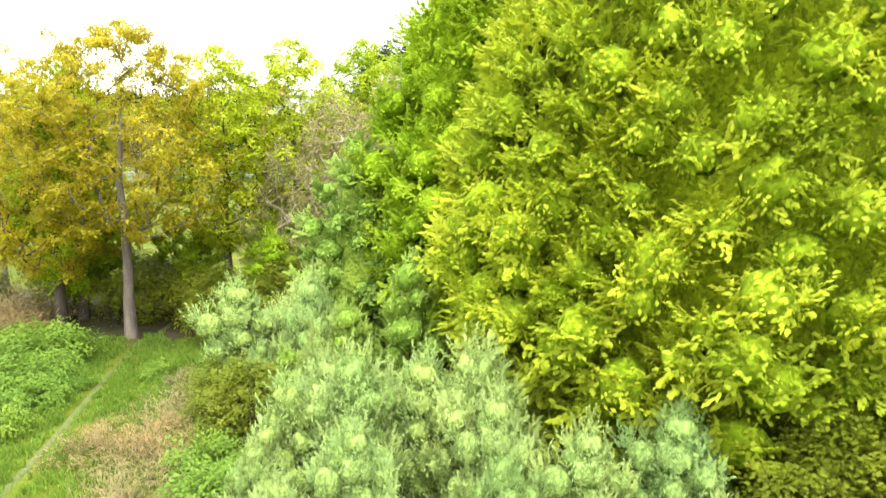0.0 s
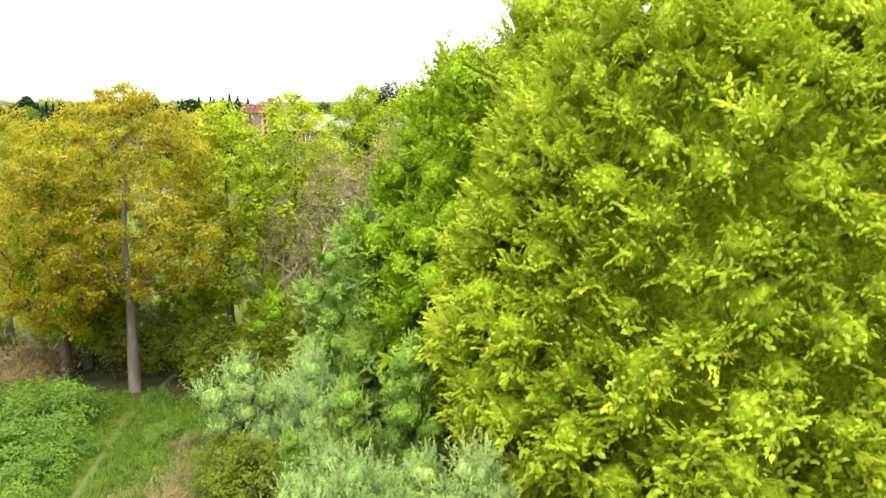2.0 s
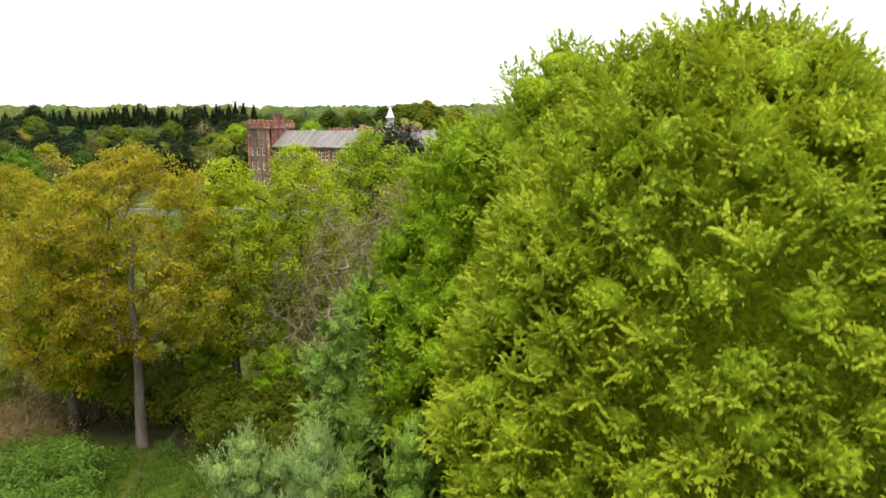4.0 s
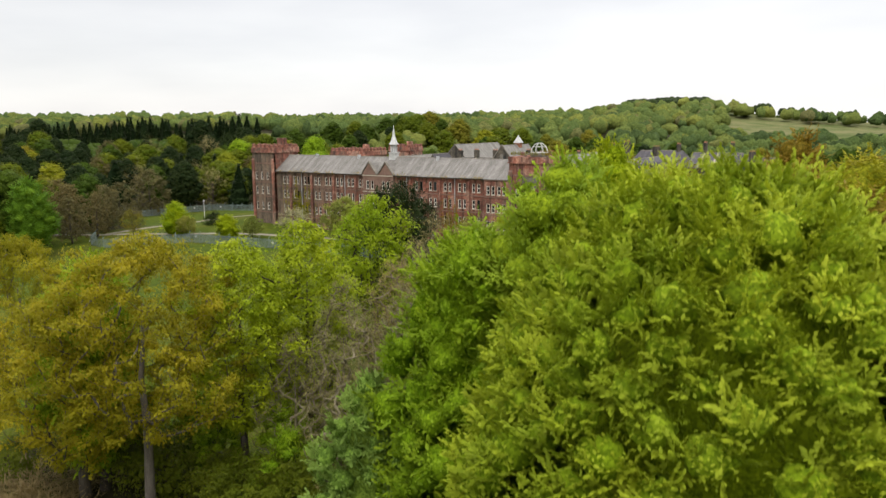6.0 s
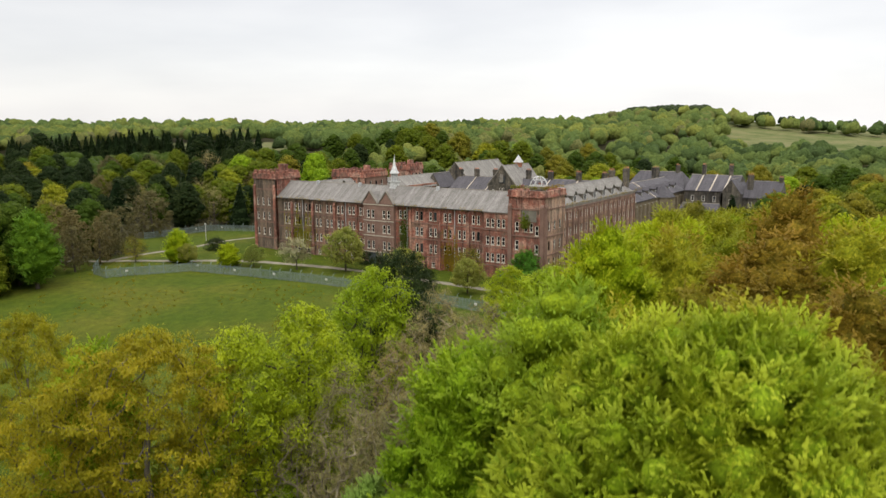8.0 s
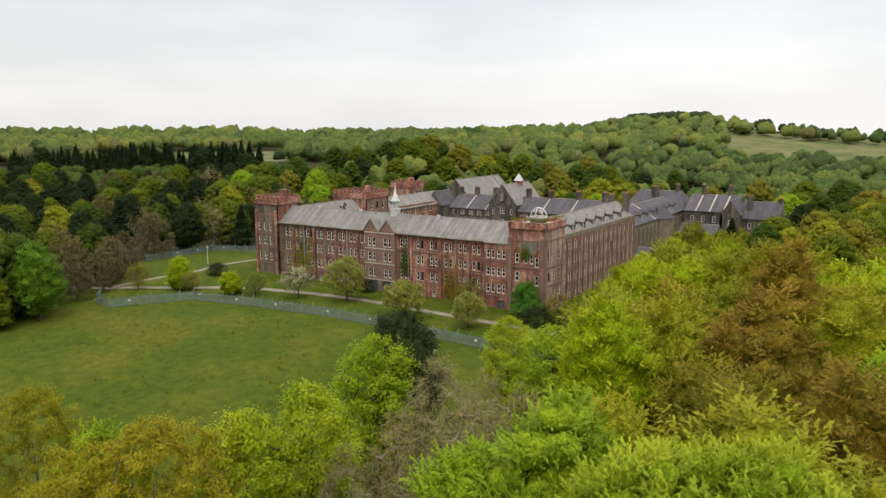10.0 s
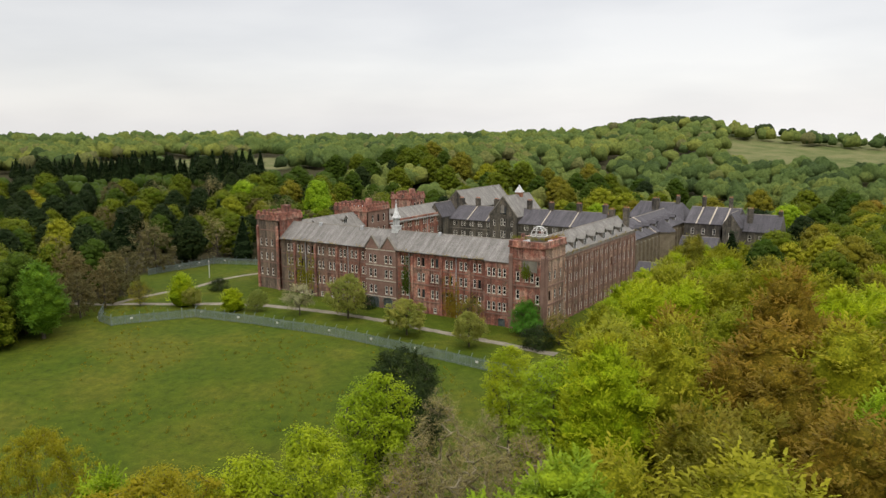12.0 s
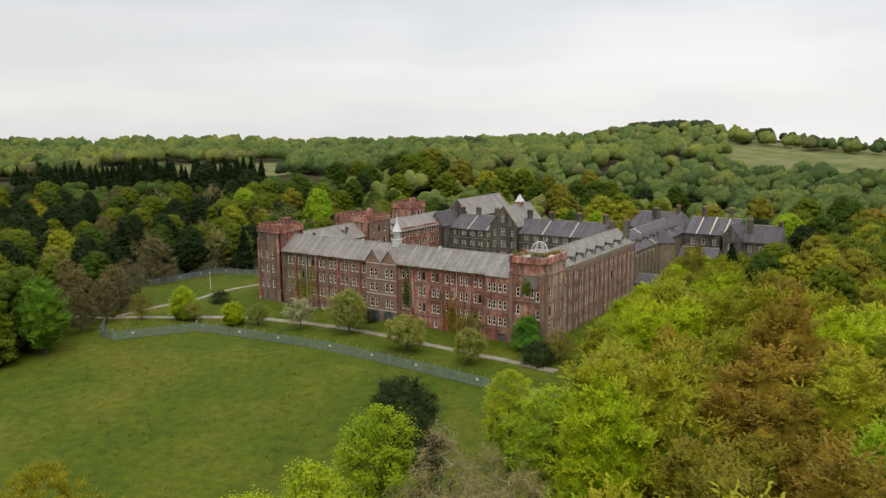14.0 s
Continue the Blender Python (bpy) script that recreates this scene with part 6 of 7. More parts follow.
# willows and shrubs under the camera's start
willow = make_tree("willow_bush", "pale grey-green willow bush in young leaf", "willow", 6.2, 2.4, 0.02, "egg", 300, 20, (0.15, 0.042), shell=0.55, limbs=16, seed=41, rise=1.9, twigs=0.0, lump=0.5, category="bush", core=1500, style="spray", fronds=3, size=0.95, squash=0.1)
stand(willow, 36.5, -109)
WIL = np.random.default_rng(9)
for x, y, k in ((40.6, -108.2, 1.08), (48.6, -115.2, 1.0), (52.3, -113.2, 1.05), (58.8, -112.0, 0.88), (50.6, -117.5, 0.78), (54.8, -116.0, 0.72), (45.6, -113.0, 0.8), (56.5, -113.8, 0.8), (47.2, -118.5, 0.62), (33.9, -107.0, 0.7),
                (60.5, -114.5, 0.66), (38.4, -106.2, 0.95), (50.2, -113.0, 0.92), (46.8, -116.4, 0.85), (53.8, -114.4, 0.9), (42.2, -110.0, 0.75), (57.6, -115.6, 0.6), (39.0, -110.2, 0.62), (49.4, -119.6, 0.6), (52.6, -118.6, 0.62)):
    put(willow, x, y, k, WIL.uniform(0, 360), WIL.uniform(0.72, 0.95))
lilac = make_tree("young_maple", "yellow-green young maple among willows", "sapling", 8.2, 1.9, 0.03, "egg", 170, 18, (0.18, 0.07), shell=0.6, limbs=0, seed=42, rise=1.2, twigs=0.0, category="bush", style="spray", fronds=3, squash=0.2)
stand(lilac, 45.6, -107.6)
put(lilac, 43.0, -108.8, 0.72, 70)
put(lilac, 42.0, -111.5, 0.55, 170)
elder = make_tree("elder_bush", "dark green elder bush with dense leaves", "green", 5.0, 2.4, 0.0, "round", 150, 40, (0.20, 0.13), 0.42, 0.4, 0.6, 8, 43, category="bush", core=300, lump=0.4, twigs=0.0)
stand(elder, 62.8, -110.5)
for x, y, k, a in ((65.5, -106.0, 1.2, 50), (63.6, -107.8, 1.1, 77), (40.2, -112.0, 0.7, 90), (37.8, -111.5, 0.62, 130), (61.8, -114.6, 0.7, 220), (65.5, -112.5, 0.9, 310), (30.5, -100.5, 1.0, 20), (26.5, -101, 0.95, 80), (23.6, -100, 0.9, 160),
                   (17.2, -100.5, 1.0, 200), (9, -101, 1.05, 240), (13, -99.5, 1.0, 290), (5.5, -106, 0.8, 340), (34, -101.5, 0.9, 15), (29, -97, 1.2, 65)):
    put(elder, x, y, k, a, 1.15)
bramble = make_tree("bramble_patch", "green bramble and nettle clump", "nettle", 1.7, 1.7, 0.0, "round", 90, 36, (0.16, 0.11), 0.36, 0.5, 0.4, 0, 44, category="bush", lump=0.5, twigs=0.0)
stand(bramble, 25.8, -113.2)
for x, y, k, a in ((23.8, -112.2, 0.9, 50), (21.8, -110.6, 1.25, 90), (27.8, -115.0, 0.8, 130), (24.2, -115.4, 1.1, 170), (19.6, -109.2, 1.1, 220), (28.8, -108.2, 0.5, 300), (17.2, -107.9, 0.8, 33), (30.0, -117.8, 0.7, 70), (41, -115.2, 0.8, 111), (44, -117.2, 0.9, 200), (22.6, -113.6, 0.6, 20), (20.4, -112.2, 0.7, 60), (26.8, -111.8, 0.5, 190), (18.4, -111.4, 1.0, 99), (15.6, -109.6, 0.9, 44)):
    put(bramble, x, y, k, a, 1.1)
dead = make_tree("dry_bracken", "tan dry bracken and bramble stalks", "reed", 0.8, 1.5, 0.0, "dome", 70, 34, (0.26, 0.03), 0.34, 0.7, 0.2, 0, 45, rise=0.8, twigs=0.0, lump=0.5, category="bracken")
stand(dead, 37.2, -114.4)
for x, y, k, a in ((35.4, -112.6, 1.0, 50), (33.8, -110.4, 0.9, 90), (38.8, -116.6, 1.1, 130), (36.2, -117.0, 1.1, 170), (31.6, -108.4, 0.7, 220), (34.4, -115.2, 0.8, 300), (40.6, -118.6, 1.1, 20), (11.5, -107, 1.8, 80), (8, -109, 2.0, 110), (14.5, -109, 1.4, 200), (9.5, -105, 2.2, 10)):
    put(dead, x, y, k, a, 1.15)

# hedge of small trees along the drive
haw = make_tree("hawthorn_tree", "small hawthorn with rounded olive-green crown", "haw", 6.2, 3.2, 0.25, "dome", 110, 34, (0.22, 0.15), 0.6, shell=0.5, seed=51, twigs=0.8, style="tuft", forked=True, lump=0.3)
stand(haw, -40.8, -11.8)
haw.scale = (1.6, 1.6, 1.6)
for x, y, k, a, w in ((-22.2, -15.8, 1.08, 80, 1.2), (-7.6, -16.0, 1.02, 160, 1.0), (-78.0, -22.6, 0.7, 100, 1.0), (-62.5, -17.5, 0.75, 300, 1.0)):
    put(haw, x, y, k / 1.42, a, w)
stand(make_tree("cherry_tree", "small cherry tree in pale blossom", "blossom", 6.6, 3.5, 0.28, "spread", 90, 40, (0.28, 0.2), 0.5, 0.5, 0.3, 10, 52), -52.2, -14.6)
stand(make_tree("holly_bush", "vivid green laurel bush at the tower foot", "laurel", 7.0, 3.0, 0.0, "egg", 190, 44, (0.3, 0.2), 0.5, 0.5, 0.5, 8, 53, category="bush"), -2.6, -2.8)
yew = make_tree("yew_bush", "dark green rounded yew bush", "dark", 3.0, 2.4, 0.0, "dome", 110, 44, (0.26, 0.1), 0.45, 0.5, 0.5, 6, 54, category="bush")
stand(yew, -85.7, -8.2)
put(yew, -42.8, -2.2, 0.95, 30, 0.7)
put(yew, 3.2, -9.0, 1.3, 70)
put(yew, -14.2, -3, 0.5, 100)
haz2 = make_tree("bare_hawthorn", "thin hawthorn with bare grey twigs", "olive", 6.5, 2.8, 0.15, "egg", 130, 30, (0.3, 0.08), 0.5, 0.6, 0.3, 14, 55, rise=0.6, twigs=1.0)
stand(haz2, -14.0, -5.0)
put(haz2, 6.0, -6, 0.9, 99, 1.2)
put(haz2, -90, -28, 0.9, 190)

# climbing plants on the walls
IVY = np.random.default_rng(77)


def climber(x0, x1, z0, z1, y, leaf, label, n, spread=0.12, blade=(0.28, 0.2)):
    """A plant clinging to a wall that faces -y."""
    u = np.clip(IVY.normal(0.5, 0.22, n), 0, 1)
    w = IVY.uniform(0, 1, n) ** 0.8
    edge = 0.35 + 0.65 * np.abs(np.sin(u * 9 + 1) * np.cos(u * 23))
    at = np.stack([x0 + (x1 - x0) * u, y - np.abs(IVY.normal(0, spread, n)) - 0.05, z0 + (z1 - z0) * w * edge], 1)
    nrm = unit(np.array([0, -1.0, 0.45]) + 0.45 * IVY.normal(size=(n, 3)))
    ob = new("ivy", leaf_mesh("ivy", at, nrm, blade[0], blade[1], LEAF[leaf], IVY, np.array([0, 0, -1.0]) + 0 * at))
    tagged(ob, label, "ivy")


# a lichen patch, with creeper leaves added in its place
climber(-70.5, -60.0, 0.5, 11.5, 0.62, "oak", "yellow-brown lichen patch on the brick wall, built of leaves", 1500, 0.05)
climber(-35.6, -32.6, 3.0, 13.5, 0.60, "deep", "dark ivy hanging down the brick wall", 700, 0.2)
climber(-5.3, -2.9, 9.6, 13.2, -0.12, "green", "green shrub growing from the tower wall", 420, 0.3)
climber(-24.5, -19.5, -1.0, 9.0, 0.60, "bronze", "brown creeper spread over the brick wall", 1500, 0.12)
climber(-78, -60, -4.0, 2.5, 87.4, "deep", "dark ivy along the court wall", 1100, 0.3)

def growth(a, b, n, leaf, label, spread=0.25, blade=0.22):
    """Ragged plants rooted along a gutter or a wall head from a to b."""
    a, b = np.array(a, float), np.array(b, float)
    f = IVY.uniform(0, 1, n)
    keep = (np.sin(f * 37 + a[0]) + np.sin(f * 91 + a[1]) + 0.8 * np.sin(f * 13)) > -0.4
    at = a + (b - a) * f[keep][:, None] + np.abs(IVY.normal(0, 1, (int(keep.sum()), 3))) * np.array([0, 0, spread]) + IVY.normal(0, 0.12, (int(keep.sum()), 3))
    nrm = unit(IVY.normal(size=at.shape) + np.array([0, -0.5, 0.6]))
    tagged(new("wall_plants", leaf_mesh("wall_plants", at, nrm, blade, blade * 0.5, LEAF[leaf], IVY, np.array([0, 0, 1.0]) + 0 * at)), label, "plants")


growth((-72, 0.12, 12.42), (-14, 0.12, 12.42), 1500, "bronze", "brown plants rooted in the front gutter")
growth((-7.6, 0.25, 17.5), (-0.3, 0.25, 17.5), 800, "olive", "dry plants growing on the tower parapet")
growth((-0.25, 0.3, 17.5), (-0.25, 9.2, 17.5), 800, "bronze", "dry plants on the tower's side parapet")
growth((-0.2, 10, 13.35), (-0.2, 58, 13.35), 700, "bronze", "brown plants along the wing's parapet")
growth((-80, 0.25, 18.7), (-73, 0.25, 18.7), 200, "olive", "dry plants on the old tower's parapet")

# ---------------------------------------------------------------- woods
WOOD = {}


def wood_kind(key, name, label, leaf, height, radius, **more):
    opts = dict(clear=0.12, profile="dome", clumps=84, per=36, blade=(0.52, 0.36), shell=0.82, limbs=4, lump=0.26, twigs=0.0, style="lobe", solid=0.62)
    opts.update(more)
    WOOD[key] = make_tree(name, label, leaf, height, radius, seed=100 + len(WOOD), **opts)
    WOOD[key].matrix_basis = Matrix.Translation((0, 0, 0))


FINE = dict(clumps=500, per=9, fronds=3, blade=(0.38, 0.19), shell=0.86, limbs=5, lump=0.26, clear=0.1, style="spray", size=0.95, squash=0.7, rise=0.15, solid=0.76)
wood_kind("beech", "beech_tree", "round-headed beech in golden-green leaf", "gold", 20, 5.4, **FINE)
wood_kind("fresh", "sycamore_tree", "sycamore in bright green leaf", "fresh", 20, 5.0, profile="egg", **FINE)
wood_kind("olive", "ash_tree", "ash with thin olive-green crown", "olive", 20, 5.0, profile="round", **FINE)
wood_kind("bronze", "oak_tree", "oak with bronze-brown young leaves", "bronze", 20, 5.4, **FINE)
wood_kind("green", "maple_tree", "woodland maple in mid-green leaf", "green", 20, 5.0, profile="round", **FINE)
wood_kind("far_beech", "beech_tree", "woodland beech in golden-green leaf", "gold", 16, 6.0)
wood_kind("far_green", "maple_tree", "woodland maple in mid-green leaf", "green", 16, 5.8)
wood_kind("far_deep", "oak_tree", "woodland oak in deep green leaf", "deep", 17, 6.2)
wood_kind("far_olive", "ash_tree", "woodland ash with dull olive crown", "olive", 16, 5.6)
wood_kind("far_bronze", "oak_tree", "woodland oak with brown young leaves", "bronze", 15, 5.8)
wood_kind("far_russet", "ash_tree", "half-bare ash with grey-brown twigs and buds", "russet", 15, 5.8, solid=0.0, style="tuft", forked=True, clumps=120, per=16, blade=(0.5, 0.3), clump=0.9, twigs=0.6, shell=0.45)
wood_kind("far_fresh", "sycamore_tree", "woodland sycamore in bright green leaf", "fresh", 15, 5.4)
wood_kind("far_bare", "birch_tree", "nearly bare birch with brown twigs", "bare", 14, 4.2, clumps=70, per=20, blade=(0.8, 0.1), clump=0.8, rise=0.6, limbs=14, style="clump", solid=0.0)
wood_kind("fir", "fir_tree", "dark slender conifer with drooping boughs", "dark", 17, 3.2, profile="cone", clear=0.05, clumps=90, per=14, blade=(0.9, 0.35), clump=0.55, limbs=0, shell=0.6, style="clump", solid=0.86)
wood_kind("far_pine", "pine_tree", "dark woodland pine with bare stem", "dark", 16, 4.4, profile="egg", clear=0.2, blade=(0.6, 0.3))
wood_kind("vivid", "maple_tree", "round maple in vivid green leaf at the wood edge", "sycamore", 20, 5.2, profile="egg", **FINE)
YOUNG = dict(clumps=240, per=8, fronds=3, blade=(0.36, 0.19), shell=0.86, limbs=4, lump=0.28, clear=0.06, style="spray", size=0.95, squash=0.7, rise=0.12, solid=0.76)
wood_kind("young_beech", "young_beech", "young beech in golden-green leaf", "gold", 10, 3.6, **YOUNG)
wood_kind("young_lime", "young_sycamore", "young sycamore in bright yellow-green leaf", "lime", 10, 3.5, **YOUNG)
wood_kind("young_olive", "young_ash", "young ash with olive-green crown", "olive", 10, 3.4, **YOUNG)
MID = dict(clumps=340, per=8, fronds=3, blade=(0.44, 0.23), shell=0.86, limbs=4, lump=0.28, clear=0.1, style="spray", size=0.95, squash=0.7, rise=0.12, solid=0.76)
wood_kind("mid_beech", "beech_tree", "spreading beech in golden-green leaf", "gold", 16, 5.2, **MID)
wood_kind("mid_olive", "ash_tree", "ash with dull olive-green crown", "olive", 16, 5.0, **MID)
wood_kind("mid_bronze", "oak_tree", "oak with brown young leaves", "bronze", 16, 5.2, **MID)
wood_kind("mid_lime", "sycamore_tree", "sycamore in yellow-green leaf", "lime", 16, 5.0, **MID)
USED = set()


def plant(key, x, y, height, turn=0.0, wide=1.0):
    proto = WOOD[key]
    own = {"beech": 20, "fresh": 20, "olive": 20, "bronze": 20, "green": 20, "vivid": 20, "far_deep": 17, "fir": 17, "far_bronze": 15, "far_russet": 15, "far_fresh": 15, "far_bare": 14, "young_beech": 10, "young_lime": 10, "young_olive": 10}.get(key, 16)
    k = height / own
    m = Matrix.Translation((x, y, float(ground_z(x, y)) - 0.2)) @ Matrix.Rotation(radians(turn), 4, "Z") @ Matrix.Diagonal((k * wide, k * wide, k, 1))
    TAKEN.append((x, y))
    if key not in USED:
        USED.add(key)
        proto.matrix_basis = m
        return proto
    ob = copy_thing(proto, Matrix.Identity(4))
    ob.matrix_basis = m
    return ob


# trees that stand out
plant("mid_lime", 27.0, -17.6, 16.5, 30)
plant("beech", 56.5, -86.5, 23.4, 70, 1.25)
plant("beech", 47.5, -87.5, 22.4, 30, 0.9)
plant("beech", 64.5, -89.0, 22.4, 160, 1.15)
plant("bronze", 49.4, -34.5, 24.2, 100, 0.95)
plant("bronze", 50.5, -47.3, 20.8, 200, 1.4)
plant("bronze", 53.5, -55.0, 19.6, 60, 1.15)
plant("bronze", 47.8, -54.5, 18.6, 310, 1.1)
plant("bronze", 57.5, -61.5, 18.4, 140, 1.15)
plant("olive", 51.5, -62.0, 17.4, 190, 1.1)
plant("green", 46.0, -61.5, 16.5, 20, 1.1)
plant("bronze", 61.0, -72.0, 22.0, 290, 1.1)
plant("beech", 58.0, -50.5, 22.8, 20, 1.1)
plant("fresh", 62.5, -60.5, 20.5, 120)
plant("beech", 42.4, -58.5, 21.8, 140)
plant("olive", 49.0, -73.0, 21.0, 240)
plant("olive", 53.5, -78.0, 21.5, 10)
plant("mid_bronze", 41.5, 17.0, 15.5, 300, 1.2)
plant("mid_olive", 36.0, 25.0, 15.0, 50)
plant("mid_lime", 30.0, -9.0, 16.0, 80)
plant("far_green", 45.0, 46.0, 14.5, 10)
plant("fir", 14.7, 86.7, 12.5, 0, 1.6)
plant("far_fresh", 26.0, 94.0, 9.5, 0, 1.2)
plant("green", 66.0, -58.0, 22.0, 250)
plant("young_lime", -81.8, -22.6, 7.8, 40, 1.15)
plant("young_lime", -67.4, -20.2, 5.4, 140, 1.35)
plant("vivid", -85.5, -53.5, 16.8, 20, 1.15)
plant("vivid", -124.0, 52.0, 11.0, 90, 1.1)
plant("far_deep", -92.0, -53.5, 17.0, 120, 1.0)
for k, (x, y) in enumerate(((-88, -63), (-94, -52), (-99, -67), (-105, -58), (-92, -72), (-111, -66), (-109, -48), (-101, -76), (-118, -56), (-115, -42), (-122, -66), (-112, -78))):
    plant("far_deep" if k % 3 else "far_green", x, y, 12.5 + (k * 5 % 4), k * 61, 1.15)
for x, y, hgt in ((-96, -33, 11), (-101, -27, 12), (-107, -24, 12), (-105, -34, 13), (-93, -41, 11), (-112, -16, 12), (-99, -45, 13), (-116, -30, 14)):
    plant("far_russet", x, y, hgt, x * 37)
plant("fir", -135.0, 21.0, 17.5, 0, 1.1)
plant("fir", -122.5, 32.5, 14.0, 0, 1.3)
plant("fir", -160.0, 55.0, 15.0, 0, 1.2)
plant("fir", -166.0, 18.0, 14.5, 50, 2.0)
TAKEN += [(-128, 16), (-128, 22), (-121, 24), (-116, 26), (-118, 32), (-155, 10), (-150, 14), (-155, 18)]
for k, (x, y) in enumerate(((-248, 33), (-256, 40), (-240, 26), (-268, 52), (-208, 6), (-200, 2), (-190, 3), (-214, 12), (-197, 22), (-206, 27), (-164, 34), (-230, 108), (-216, 120), (-208, 116), (-127, 16))):
    plant("far_pine", x, y, 13.5 + 1.1 * (k % 4), k * 50, 1.2)
plant("far_fresh", -139.0, 86.0, 22.0, 0, 0.8)
plant("far_fresh", -131.0, 80.0, 17.0, 60, 0.8)
plant("far_beech", -57.0, 168.0, 19.0, 0, 1.1)
plant("far_beech", -42.0, 160.0, 18.5, 90, 1.1)
plant("far_fresh", -50.0, 150.0, 15.0, 90)

for k, (x, y) in enumerate(((12.5, 2), (15, 8), (11.5, 13), (12, 20), (16, 25), (10.5, 28), (10, 36), (13, 41), (10.5, 47), (14, 53), (8.5, 60), (15, -8), (20, -14))):
    plant(("young_lime", "young_beech", "young_lime", "young_beech", "young_olive")[k % 5], x, y, 8.2 + 1.3 * ((k * 7) % 3) / 2, k * 77, 1.15)
for k, (x, y) in enumerate(((5.5, 66), (9.5, 70), (4.5, 74), (10, 78), (6, 82), (13, 84), (8, 89), (3.5, 92), (17, 92), (12, 95))):
    plant(("young_lime", "young_olive", "young_beech")[k % 3], x, y, 8.0 + 1.1 * (k * 5 % 3), k * 71, 1.2)
SCAT = np.random.default_rng(2024)


def scatter(count, inside, keys, weights, heights, spacing, box):
    """Fills a stretch of wood with trees that keep apart."""
    made = 0
    tries = 0
    while made < count and tries < count * 60:
        tries += 1
        x, y = SCAT.uniform(box[0], box[1]), SCAT.uniform(box[2], box[3])
        if not inside(x, y):
            continue
        near = np.array(TAKEN)
        if (np.hypot(near[:, 0] - x, near[:, 1] - y) < spacing).any():
            continue
        plant(str(SCAT.choice(keys, p=weights)), x, y, SCAT.uniform(*heights), SCAT.uniform(0, 360), SCAT.uniform(0.95, 1.25))
        made += 1


def view(x, y):
    """Distance from the start, and the bearing left of north in degrees."""
    dx, dy = x - 65, y + 134
    return math.hypot(dx, dy), math.degrees(math.atan2(-dx, dy))


def east_edge(y):
    """Where the wood east of the meadow and the building begins."""
    return float(np.interp(y, [-95, -75, -50, -30, -5, 30, 60, 90, 130], [46, 38, 30, 24, 16, 15, 17, 30, 36]))


scatter(46, lambda x, y: x > east_edge(y) + 2 and x < 71 and math.hypot(x - 57, y + 100.5) > 14, ["beech", "fresh", "olive", "bronze", "green"], [0.46, 0.08, 0.26, 0.14, 0.06], (16.5, 22.8), 7.3, (5, 100, -92, -40))
scatter(34, lambda x, y: x > east_edge(y) + 2 and x < 66, ["mid_beech", "mid_lime", "mid_olive", "mid_bronze"], [0.46, 0.20, 0.22, 0.12], (13.0, 19.0), 7.0, (5, 100, -40, 0))
scatter(36, lambda x, y: x > east_edge(y) + 1 and x < 62, ["young_beech", "young_lime", "young_olive", "far_bronze"], [0.44, 0.28, 0.20, 0.08], (8.5, 12.5), 5.2, (5, 100, 0, 62))
scatter(40, lambda x, y: x > east_edge(y) + 2 and x < 62, ["far_beech", "far_green", "far_deep", "far_olive", "far_bronze"], [0.25, 0.3, 0.2, 0.15, 0.1], (12, 17), 7.0, (10, 110, 60, 200))
scatter(140, lambda x, y: x < -98 - 0.35 * max(0, -20 - y) and view(x, y)[0] < 350 and view(x, y)[1] < 67 and not (-124 < x < -84 and -14 < y < 28), ["far_beech", "far_green", "far_deep", "far_olive", "far_russet", "far_bare", "far_pine"], [0.06, 0.24, 0.28, 0.06, 0.08, 0.06, 0.22], (12, 16.5), 6.8, (-310, -90, -80, 140))
scatter(75, lambda x, y: y > 128 or x < -92, ["far_beech", "far_green", "far_deep", "far_olive", "far_fresh", "far_pine"], [0.12, 0.36, 0.26, 0.12, 0.05, 0.09], (13, 18), 7.5, (-200, 40, 60, 230))
for k in range(92):
    f = k / 91
    fx, fy = -322 + 100 * f + SCAT.normal(0, 3), 66 + 68 * f + SCAT.normal(0, 4)
    plant("fir", fx, fy, SCAT.uniform(20.5, 27.5) + 2 * f - float(ground_z(fx, fy)), k * 40, 1.2)


for key in sorted(set(WOOD) - USED):
    for ob in [*WOOD[key].children, WOOD[key]]:
        bpy.data.objects.remove(ob)


